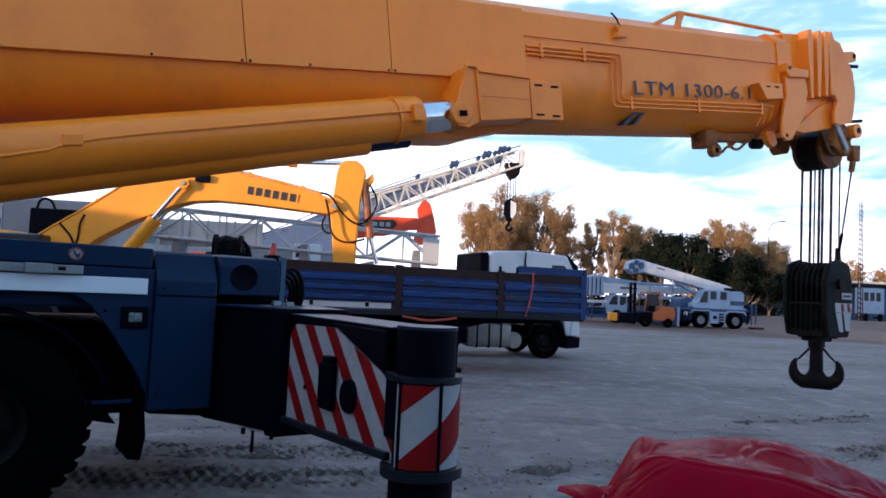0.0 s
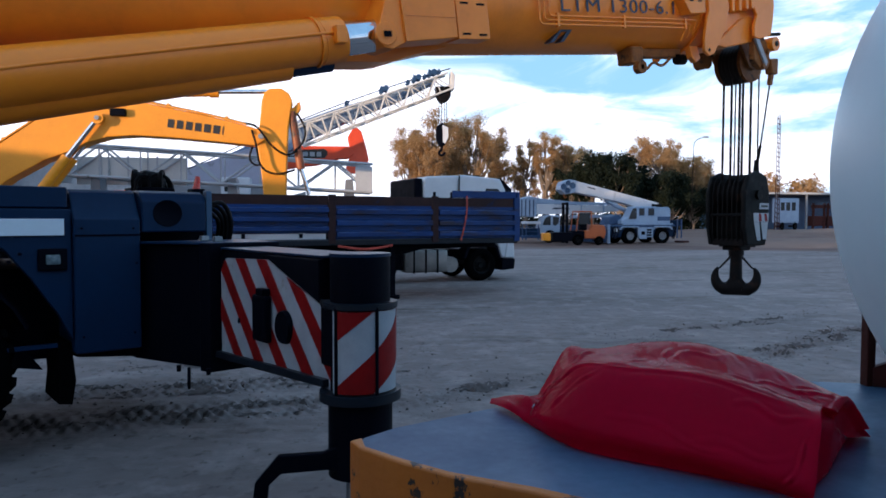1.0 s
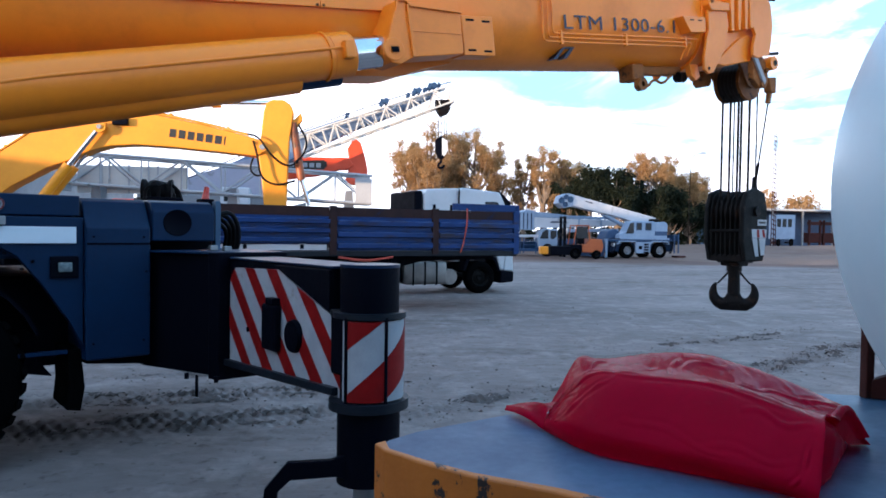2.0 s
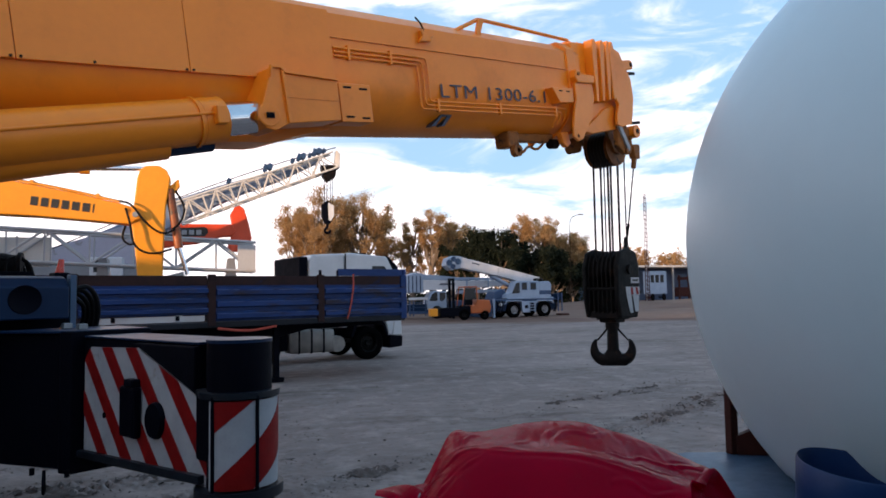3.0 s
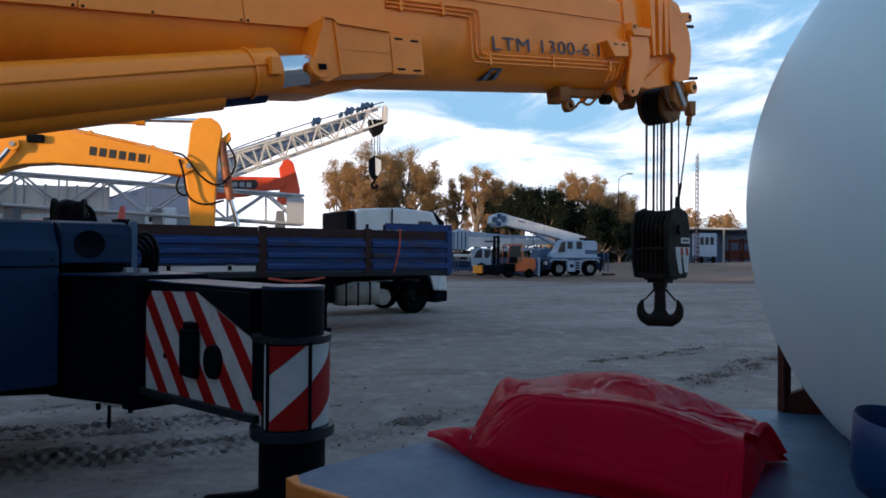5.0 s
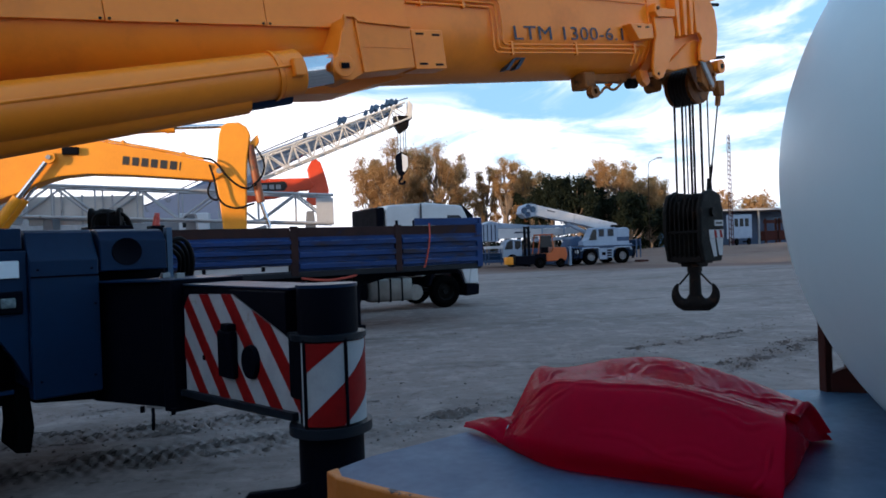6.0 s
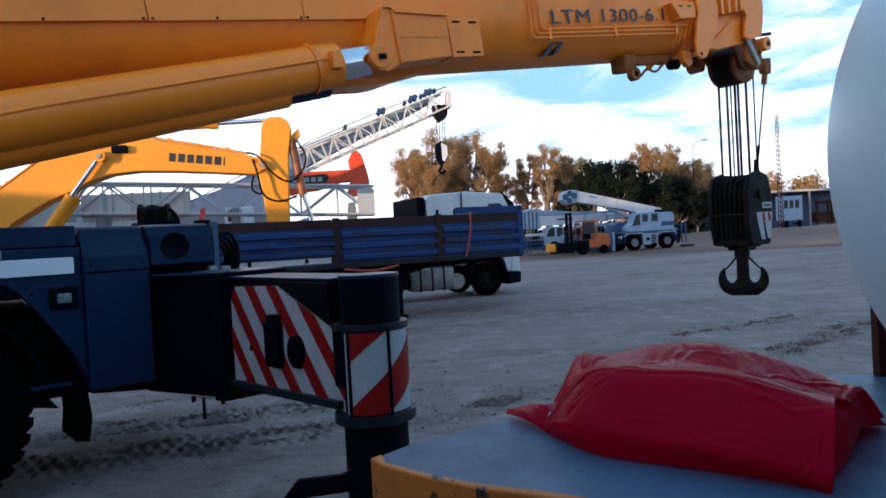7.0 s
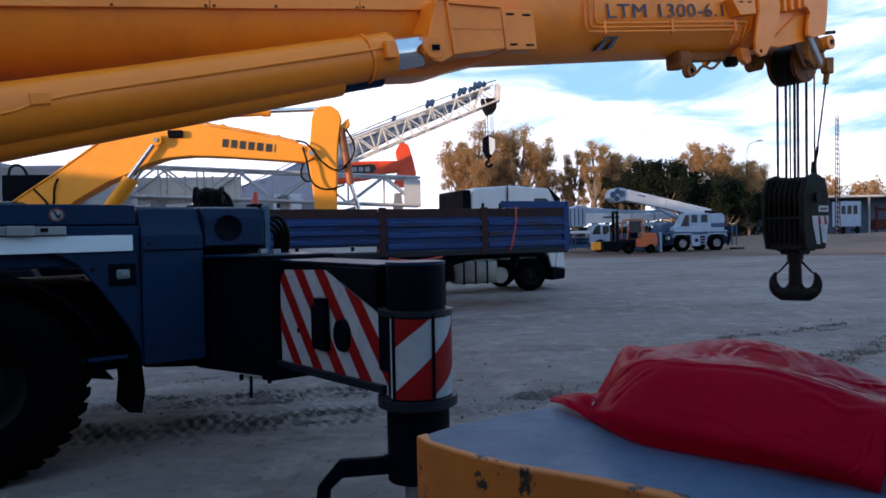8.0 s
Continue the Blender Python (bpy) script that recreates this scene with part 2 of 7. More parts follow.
def ground_material():
    """Packed chalky dirt: pale driven strips, darker loose patches, fine gravel."""
    m = surf("packed_chalky_dirt", (0.258, 0.210, 0.194), (0.145, 0.115, 0.105), 0.30, 0.95, spec=0.15, bump=0.7, bump_scale=11.0, dirt=(0.105, 0.081, 0.071), dirt_scale=0.45, dirt_at=0.53, dirt_sharp=0.14, stretch=(0.45, 1.15, 1))
    n, l = m.node_tree.nodes, m.node_tree.links
    p = n["Principled BSDF"]
    col = p.inputs["Base Color"].links[0].from_socket
    tc = n.new("ShaderNodeTexCoord")
    for scale, at, sharp, tone, share in ((1.7, 0.50, 0.16, (0.325, 0.272, 0.250), 0.65), (6.5, 0.56, 0.10, (0.080, 0.062, 0.053), 0.6), (38.0, 0.60, 0.08, (0.24, 0.22, 0.212), 0.5)):
        t = n.new("ShaderNodeTexNoise")
        t.inputs["Scale"].default_value, t.inputs["Detail"].default_value, t.inputs["Roughness"].default_value = scale, 8.0, 0.68
        l.new(tc.outputs["Object"], t.inputs["Vector"])
        r = n.new("ShaderNodeMapRange")
        r.inputs["From Min"].default_value, r.inputs["From Max"].default_value, r.inputs["To Max"].default_value = at, at + sharp, share
        l.new(t.outputs["Fac"], r.inputs["Value"])
        x = n.new("ShaderNodeMix")
        x.data_type = "RGBA"
        x.inputs[7].default_value = (*tone, 1)
        l.new(r.outputs[0], x.inputs[0])
        l.new(col, x.inputs[6])
        col = x.outputs[2]
    # redder earth beyond the driven yard
    sep, edge, far, wob, red = n.new("ShaderNodeSeparateXYZ"), n.new("ShaderNodeMath"), n.new("ShaderNodeMapRange"), n.new("ShaderNodeTexNoise"), n.new("ShaderNodeMix")
    slope = n.new("ShaderNodeMath")
    slope.operation, edge.operation, red.data_type = "MULTIPLY_ADD", "MULTIPLY_ADD", "RGBA"
    l.new(tc.outputs["Object"], sep.inputs[0])
    l.new(tc.outputs["Object"], wob.inputs["Vector"])
    wob.inputs["Scale"].default_value, wob.inputs["Detail"].default_value = 0.22, 7.0
    slope.inputs[1].default_value, edge.inputs[1].default_value = 0.3, 14.0
    l.new(sep.outputs["X"], slope.inputs[0])
    l.new(sep.outputs["Y"], slope.inputs[2])
    l.new(wob.outputs["Fac"], edge.inputs[0])
    l.new(slope.outputs[0], edge.inputs[2])
    far.inputs["From Min"].default_value, far.inputs["From Max"].default_value, far.inputs["To Max"].default_value = 54.5, 59.5, 0.85
    l.new(edge.outputs[0], far.inputs["Value"])
    red.inputs[7].default_value = (0.118, 0.064, 0.046, 1)
    l.new(far.outputs[0], red.inputs[0])
    l.new(col, red.inputs[6])
    l.new(red.outputs[2], p.inputs["Base Color"])
    return m


GROUND = ground_material()


# ---- builders ----
def thing(name, m, label, category, group="", kind=""):
    ob = new(name)
    ob.empty_display_size = 0.2
    ob.matrix_world = m
    return tagged(ob, label, category, group, kind)


def part(name, bm, material, parent, label=""):
    me = bpy.data.meshes.new(name)
    bmesh.ops.recalc_face_normals(bm, faces=bm.faces)
    bm.to_mesh(me)
    bm.free()
    me.materials.append(material)
    ob = new(name, me)
    ob.parent = parent
    if label:
        ob["label"] = label
    return ob


def single(name, bm, material, m, label, category, group="", kind=""):
    ob = part(name, bm, material, None)
    ob.matrix_world = m
    return tagged(ob, label, category, group, kind)


def smooth(ob, angle=40):
    me = ob.data
    me.polygons.foreach_set("use_smooth", [True] * len(me.polygons))
    b = bmesh.new()
    b.from_mesh(me)
    for e in b.edges:
        if len(e.link_faces) == 2 and e.calc_face_angle(0) > radians(angle):
            e.smooth = False
    b.to_mesh(me)
    b.free()
    return ob


def box(bm, lo, hi, bev=0.0):
    b = bmesh.new() if bev else bm
    r = bmesh.ops.create_cube(b, size=1.0, matrix=Matrix.Translation([(a + c) / 2 for a, c in zip(lo, hi)]) @ Matrix.Diagonal([abs(c - a) for a, c in zip(lo, hi)] + [1]))
    if bev:
        bmesh.ops.bevel(b, geom=b.edges[:], offset=bev, segments=2, affect="EDGES", profile=0.5)
        join(bm, b)
    return bm


def join(bm, other):
    me = bpy.data.meshes.new("tmp")
    other.to_mesh(me)
    other.free()
    bm.from_mesh(me)
    bpy.data.meshes.remove(me)


def boxed(lo, hi, bev=0.0):
    return box(bmesh.new(), lo, hi, bev)


def prism(poly, lo, hi, axis="y", bev=0.0, bm=None):
    """A polygon in the two other axes, given thickness from lo to hi along axis."""
    b = bmesh.new()
    put = {"x": lambda p, d: (d, p[0], p[1]), "y": lambda p, d: (p[0], d, p[1]), "z": lambda p, d: (p[0], p[1], d)}[axis]
    v0, v1 = [b.verts.new(put(p, lo)) for p in poly], [b.verts.new(put(p, hi)) for p in poly]
    n = len(poly)
    b.faces.new(v0)
    b.faces.new(v1[::-1])
    for i in range(n):
        b.faces.new((v0[i], v1[i], v1[(i + 1) % n], v0[(i + 1) % n]))
    bmesh.ops.recalc_face_normals(b, faces=b.faces)
    if bev:
        bmesh.ops.bevel(b, geom=b.edges[:], offset=bev, segments=2, affect="EDGES", profile=0.5)
    if bm is None:
        return b
    join(bm, b)
    return bm


def tube(bm, p0, p1, r0, r1=None, seg=16, caps=True):
    p0, p1 = Vector(p0), Vector(p1)
    r1 = r0 if r1 is None else r1
    m = Matrix.Translation((p0 + p1) / 2) @ (p1 - p0).to_track_quat("Z", "Y").to_matrix().to_4x4()
    bmesh.ops.create_cone(bm, cap_ends=caps, segments=seg, radius1=r0, radius2=r1, depth=(p1 - p0).length, matrix=m)
    return bm


def rod(p0, p1, r0, r1=None, seg=16):
    return tube(bmesh.new(), p0, p1, r0, r1, seg)


def lathe(bm, profile, p, axis, seg=32):
    """Turns (radius, along) pairs round the axis through p."""
    m = Matrix.Translation(p) @ Vector(axis).to_track_quat("Z", "Y").to_matrix().to_4x4()
    rings = []
    for r, a in profile:
        if r < 1e-6:
            rings.append([bm.verts.new(m @ Vector((0, 0, a)))])
        else:
            rings.append([bm.verts.new(m @ Vector((r * math.cos(2 * math.pi * i / seg), r * math.sin(2 * math.pi * i / seg), a))) for i in range(seg)])
    for q, s in zip(rings, rings[1:]):
        for i in range(seg):
            j = (i + 1) % seg
            f = [q[i % len(q)], q[j % len(q)], s[j % len(s)], s[i % len(s)]]
            f = list(dict.fromkeys(f))
            if len(f) > 2:
                bm.faces.new(f)
    return bm


def sweep(bm, points, r, seg=8, rounds=2):
    """A round hose or pipe along a polyline with its corners rounded."""
    pts = [Vector(p) for p in points]
    for _ in range(rounds):
        nxt = [pts[0]]
        for a, b in zip(pts, pts[1:]):
            nxt += [a.lerp(b, 0.25), a.lerp(b, 0.75)]
        pts = nxt + [pts[-1]]
    rings = []
    side = None
    for i, p in enumerate(pts):
        d = (pts[min(i + 1, len(pts) - 1)] - pts[max(i - 1, 0)]).normalized()
        if side is None:
            side = d.orthogonal().normalized()
        side = (side - d * side.dot(d)).normalized()
        up = d.cross(side)
        rings.append([bm.verts.new(p + r * (math.cos(2 * math.pi * k / seg) * side + math.sin(2 * math.pi * k / seg) * up)) for k in range(seg)])
    for q, s in zip(rings, rings[1:]):
        for k in range(seg):
            bm.faces.new((q[k], q[(k + 1) % seg], s[(k + 1) % seg], s[k]))
    bm.faces.new(rings[0][::-1])
    bm.faces.new(rings[-1])
    return bm


def bent(points, r, fillet=0.08, seg=8):
    """A pipe with straight runs and short round bends."""
    pts = [Vector(p) for p in points]
    out = [pts[0]]
    for a, p, c in zip(pts, pts[1:], pts[2:]):
        for q in (a, c):
            d = (q - p)
            out.append(p + d.normalized() * min(fillet, d.length * 0.45))
        out.insert(-1, p.lerp((out[-1] + out[-2]) / 2, 0.35))
    return sweep(bmesh.new(), out + [pts[-1]], r, seg, 1)


def hosed(points, r, seg=8):
    return sweep(bmesh.new(), points, r, seg)


def frame_at(origin, az, el=0.0):
    """x along the heading az (raised by el), y level and to its left, z up."""
    return Matrix.Translation(origin) @ Matrix.Rotation(radians(az), 4, "Z") @ Matrix.Rotation(radians(-el), 4, "Y")


def lettering(name, text, size, m, parent, material, depth=0.002):
    """Built-in lettering turned into a mesh."""
    cu = bpy.data.curves.new(name, "FONT")
    cu.body, cu.size, cu.extrude, cu.resolution_u, cu.offset, cu.space_character = text, size, depth, 3, 0.0, 1.06
    tmp = bpy.data.objects.new(name, cu)
    scene.collection.objects.link(tmp)
    me = bpy.data.meshes.new_from_object(tmp.evaluated_get(bpy.context.evaluated_depsgraph_get()))
    bpy.data.objects.remove(tmp)
    bpy.data.curves.remove(cu)
    whole = bmesh.new()
    whole.from_mesh(me)
    bpy.data.meshes.remove(me)
    left = set(whole.verts)
    while left:
        stack, island = [left.pop()], []
        while stack:
            v = stack.pop()
            island.append(v)
            for e in v.link_edges:
                o = e.other_vert(v)
                if o in left:
                    left.discard(o)
                    stack.append(o)
        keep = {v: i for i, v in enumerate(island)}
        one = bpy.data.meshes.new(name)
        one.from_pydata([v.co[:] for v in island], [], [[keep[v] for v in f.verts] for f in whole.faces if f.verts[0] in keep])
        one.materials.append(material)
        ob = new(name, one)
        ob.parent = parent
        ob.matrix_basis = m
    whole.free()


# ---- ground ----
TRACKS = (  # a point on the lane, its heading, half width, reach along it, depth of the prints
    (-1.94, 8.44, 6.0, 0.42, 3.4, 0.060), (-1.78, 7.29, 9.0, 0.46, 3.2, 0.060), (-1.09, 9.91, 12.0, 0.34, 2.5, 0.035),
    (1.98, 8.01, 27.0, 0.33, 1.7, 0.045), (7.8, 10.54, 33.0, 0.40, 3.4, 0.095), (7.26, 12.31, 26.0, 0.34, 3.2, 0.055),
)


def lane(x, y, k):
    """Along and across a tyre lane, and how firmly it is printed there."""
    ax, ay, az, half, reach, deep = TRACKS[k]
    c, q = math.cos(radians(az)), math.sin(radians(az))
    along, across = (x - ax) * c + (y - ay) * q, -(x - ax) * q + (y - ay) * c
    firm = max(0.0, 1 - (abs(across) / half) ** 4) * max(0.0, 1 - (abs(along) / reach) ** 4)
    return along, across, firm


def ground_z(x, y):
    """Height of the yard: low humps, fine roughness and the printed tyre lanes."""
    z = 0.0
    if -16 < x < 20 and -3 < y < 26:
        fade = max(0.0, min(1.0, (26 - y) / 4, (x + 16) / 3, (20 - x) / 3))
        z += 0.035 * noise.noise((x * 0.35, y * 0.35, 0)) + 0.018 * noise.noise((x * 1.7, y * 1.7, 3))
        z += 0.012 * noise.noise((x * 5, y * 5, 8)) + 0.008 * noise.noise((x * 11, y * 11, 2))
        for k in range(len(TRACKS)):
            along, across, firm = lane(x, y, k)
            if firm > 0:
                wob = 0.5 * noise.noise((along * 1.5, across * 2, k))
                strip = (across / TRACKS[k][3] + 1) * 2.2
                lug = max(-0.35, min(1.0, 2.0 * math.sin(along * 46 + math.floor(strip) * 2.4 + 9 * across + 3 * wob))) * math.sin(math.pi * (strip % 1)) ** 0.5
                worn = 0.55 + 0.9 * noise.noise((along * 2.1, across * 3.0, 4 + k))
                z += TRACKS[k][5] * firm * max(0.15, worn) * (lug * 0.8 - 0.25)
        z *= fade
    return z


def build_ground():
    """One sheet, finely divided near the eye, with wheel tracks and low humps, reaching the horizon."""
    b = bmesh.new()
    near_x = list(np.arange(-14, -5.4, 0.2)) + list(np.arange(-5.4, 1.0, 0.03)) + list(np.arange(1.0, 3.6, 0.05)) + list(np.arange(3.6, 4.6, 0.08)) + list(np.arange(4.6, 10.2, 0.045)) + list(np.arange(10.2, 11, 0.08)) + list(np.arange(11, 18, 0.2))
    near_y = list(np.arange(-1, 4.4, 0.2)) + list(np.arange(4.4, 10.4, 0.035)) + list(np.arange(10.4, 10.8, 0.05)) + list(np.arange(10.8, 13.4, 0.045)) + list(np.arange(13.4, 14, 0.08)) + list(np.arange(14, 25, 0.2))
    xs = sorted({round(v, 2) for v in near_x} | {-2500, -1200, -500, -200, -90, -45, -25, 22, 30, 45, 70, 110, 200, 500, 1200, 2500})
    ys = sorted({round(v, 2) for v in near_y} | {-2500, -900, -200, -60, -20, -6, 27, 32, 40, 52, 70, 100, 160, 300, 700, 2500})
    grid = []
    for y in ys:
        row = []
        for x in xs:
            z = ground_z(x, y)
            row.append(b.verts.new((x, y, z)))
        grid.append(row)
    for q, r in zip(grid, grid[1:]):
        for i in range(len(q) - 1):
            b.faces.new((q[i], q[i + 1], r[i + 1], r[i]))
    ob = single("ground", b, GROUND, Matrix(), "pale packed dirt yard with tyre tracks", "ground", kind="structure")
    smooth(ob, 80)


def build_loose_soil():
    """Dark soil torn up by the tyres: ragged crusts with gaps along each lane."""
    verts, faces = [], []
    for k, (ax, ay, az, half, reach, deep) in enumerate(TRACKS):
        c, q = math.cos(radians(az)), math.sin(radians(az))
        m, n = int(2 * reach / 0.05), int(2 * half / 0.05)
        base = len(verts)
        good = []
        for i in range(m + 1):
            for j in range(n + 1):
                u, v = -reach + 0.05 * i, -half + 0.05 * j
                x, y = ax + u * c - v * q, ay + u * q + v * c
                lump = noise.noise((u * 1.6 + k, v * 4.0, 3 + k)) + 0.55 * noise.noise((u * 9, v * 13, 7 + k)) - 0.9 * (abs(u) / reach) ** 3 - 0.5 * (abs(v) / half) ** 4
                good.append(lump > 0.02)
                verts.append((x, y, ground_z(x, y) + 0.005 + 0.016 * max(0.0, lump)))
        for i in range(m):
            for j in range(n):
                p = i * (n + 1) + j
                ids = (p, p + 1, p + n + 2, p + n + 1)
                if sum(good[t] for t in ids) >= 3:
                    faces.append(tuple(base + t for t in ids))
    me = bpy.data.meshes.new("loose_soil")
    me.from_pydata(verts, [], faces)
    me.materials.append(CLOD)
    tagged(new("loose_soil", me), "dark soil torn up along the tyre tracks", "soil", kind="stuff")


def build_clods():
    """Loose clods and gravel thrown up along the tyre lanes and strewn thinly over the yard."""
    rnd = random.Random(11)
    verts, faces = [], []
    shape = ((1, 0, 0), (-1, 0, 0), (0, 1, 0), (0, -1, 0), (0, 0, 1), (0, 0, -0.5))
    tri = ((0, 2, 4), (2, 1, 4), (1, 3, 4), (3, 0, 4), (2, 0, 5), (1, 2, 5), (3, 1, 5), (0, 3, 5))

    def clod(x, y, size):
        i = len(verts)
        a = rnd.uniform(0, 6.28)
        for px, py, pz in shape:
            k = size * rnd.uniform(0.7, 1.3)
            verts.append((x + k * (px * math.cos(a) - py * math.sin(a)), y + k * (px * math.sin(a) + py * math.cos(a)), k * pz * 0.7 + 0.012))
        faces.extend(tuple(i + q for q in f) for f in tri)

    for k, (ax, ay, az, half, reach, deep) in enumerate(TRACKS):
        for _ in range(int(300 * reach * half * (1.8 if k in (3, 4) else 1.0))):
            along, across = rnd.uniform(-reach, reach), rnd.gauss(0, half * 0.75)
            if noise.noise((along * 1.3, across * 2.0, 20 + k)) < -0.05:
                continue
            c, q = math.cos(radians(az)), math.sin(radians(az))
            clod(ax + along * c - across * q, ay + along * q + across * c, min(0.035, rnd.lognormvariate(-4.6, 0.45)))
    for _ in range(700):
        clod(rnd.uniform(-6, 14), rnd.uniform(4.4, 18), min(0.03, rnd.lognormvariate(-4.7, 0.4)))
    me = bpy.data.meshes.new("clods")
    me.from_pydata(verts, [], faces)
    me.materials.append(CLOD)
    tagged(new("clods", me), "loose brown clods and gravel on the dirt", "gravel", kind="stuff")


CLOD = surf("dry_brown_clod", (0.12, 0.098, 0.09), (0.08, 0.064, 0.058), 3.0, 0.95, spec=0.1)
build_clods()
build_ground()
build_loose_soil()


def mound(name, x, y, rx, ry, h, seed, label, power=2):
    b = bmesh.new()
    n = 40
    rows = []
    for j in range(n + 1):
        row = []
        for i in range(n + 1):
            u, v = i / n * 2 - 1, j / n * 2 - 1
            d = max(0.0, 1 - (abs(u) ** power + abs(v) ** power))
            z = h * d ** 0.8 * (0.75 + 0.5 * noise.noise((u * 2.5 + seed, v * 2.5, seed))) - 0.03
            row.append(b.verts.new((u * rx, v * ry, z)))
        rows.append(row)
    for q, s in zip(rows, rows[1:]):
        for i in range(n):
            b.faces.new((q[i], q[i + 1], s[i + 1], s[i]))
    return smooth(single(name, b, EARTH, pose(x, y, 0), label, "soil", kind="structure"), 80)


EARTH = surf("brown_loose_earth", (0.165, 0.088, 0.058), (0.11, 0.062, 0.044), 0.5, 0.95, bump=0.7, bump_scale=5)


def build_shade_walls():
    """Unseen shade blocks, added: several heights along the west, one behind the camera."""
    # heights step so that far tops stay sunlit over a shaded yard
    for k, (y0, y1, h) in enumerate(((-60, -7, 11.5), (-7, 7, 7.4), (7, 30, 10.5), (30, 140, 10.0))):
        ob = single("wall_west", boxed((-47, y0, 0), (-41, y1 - 0.004, h), 0.05), GREY_BOOM, Matrix(), "unseen plain grey wall added to keep the sun off the yard", "wall", kind="structure")
    # added to cut low sky light and darken the upright faces
    single("wall_south", boxed((-16, -3.4, 0), (14, -3.1, 5.0), 0.02), SHADE_SHEET, Matrix(), "unseen dark wall added to block low light from the south", "wall", kind="structure")


SHADE_SHEET = surf("dark_shade_wall_sheet", (0.045, 0.047, 0.05), (0.03, 0.03, 0.032), 0.8, 0.7, spec=0.2, bump=0.1, bump_scale=6)
build_shade_walls()
mound("earth_bank", 53.0, 78.0, 27, 13, 1.1, 3, "low bank of loose brown earth")
mound("earth_bank", 54.3, 89.9, 34, 47, 0.22, 6, "flat spread of brown earth beyond the yard", 5)


# ---- the crane's boom ----
MB = frame_at((0.490, 7.719, 4.064), 28.26, 8.07) @ Matrix.Diagonal((1.059, 1.0, 1.0, 1.0))
BW = 1.2  # width of the boom


def boom_profile(top, bottom, inset=0.0, flat=0.55):
    """Half-round belly, upright flanks, chamfered top: (across, up) pairs."""
    y0, y1 = inset, BW - inset
    c, r = (y0 + y1) / 2, (y1 - y0) / 2
    pts = []
    for i in range(17):
        a = math.pi + math.pi * i / 16
        pts.append((c + r * math.cos(a), flat + (flat - bottom) * math.sin(a)))
    return pts + [(y1, top - 0.16), (y1 - 0.2, top), (y0 + 0.2, top), (y0, top - 0.16)]


def build_boom():
    boom = thing("telescopic_boom", MB, "orange-yellow telescopic crane boom with a luffing cylinder below", "crane boom")
    smooth(part("boom_section", prism(boom_profile(1.42, -0.13), -9.0, 6.0, "x"), YELLOW, boom), 30)
    # thicker plating over the rear length, in three sheets
    for a, c in ((-8.9, -2.30), (-2.292, -0.822), (-0.814, 0.90)):
        p = prism([(a, 0.40), (c, 0.405), (c, 1.28), (a, 1.28)], -0.035, 0.06, "y", 0.004)
        part("side_plate", p, YELLOW, boom)
    for s in (-7.9, -6.3, -4.2, -3.1, -2.335, -2.26, -1.69, -0.855, -0.785, -0.015):
        part("bolt", rod((s, -0.046, 0.422), (s, -0.03, 0.422), 0.013, seg=8), BLACK, boom)
    part("rib", prism([(0.91, 0.96), (5.72, 0.945), (5.72, 0.965), (0.91, 0.98)], -0.022, 0.01, "y"), YELLOW, boom)
    # three pipes with a double bend
    for k in range(3):
        pts = [(0.925, -0.03, 0.835 - 0.05 * k), (2.40 - 0.08 * k, -0.03, 0.845 - 0.055 * k), (2.41 - 0.085 * k, -0.03, 0.55), (2.38 - 0.08 * k, -0.03, 0.25 - 0.055 * k), (5.46 - 0.15 * k, -0.03, 0.275 - 0.062 * k), (5.42 - 0.15 * k, 0.05, 0.06 - 0.05 * k)]
        part("pipe", bent(pts, 0.014), YELLOW, boom)
    for s, h in ((1.14, 0.79), (1.79, 0.79), (2.53, 0.20), (3.79, 0.205), (5.15, 0.21)):
        part("pipe_clip", boxed((s - 0.02, -0.05, h - 0.09), (s + 0.02, 0.0, h + 0.09), 0.005), YELLOW, boom)
    # model lettering and a small painted arrow
    m = Matrix.Translation((2.60, -0.010, 0.325)) @ Matrix.Rotation(radians(-0.75), 4, "Y") @ Matrix.Rotation(radians(90), 4, "X")
    wide = Matrix.Diagonal((1.48, 1.0, 1.0, 1.0))
    lettering("letter", "LTM 1300-6.1", 0.272, m @ wide, boom, INK)
    return boom


boom = build_boom()


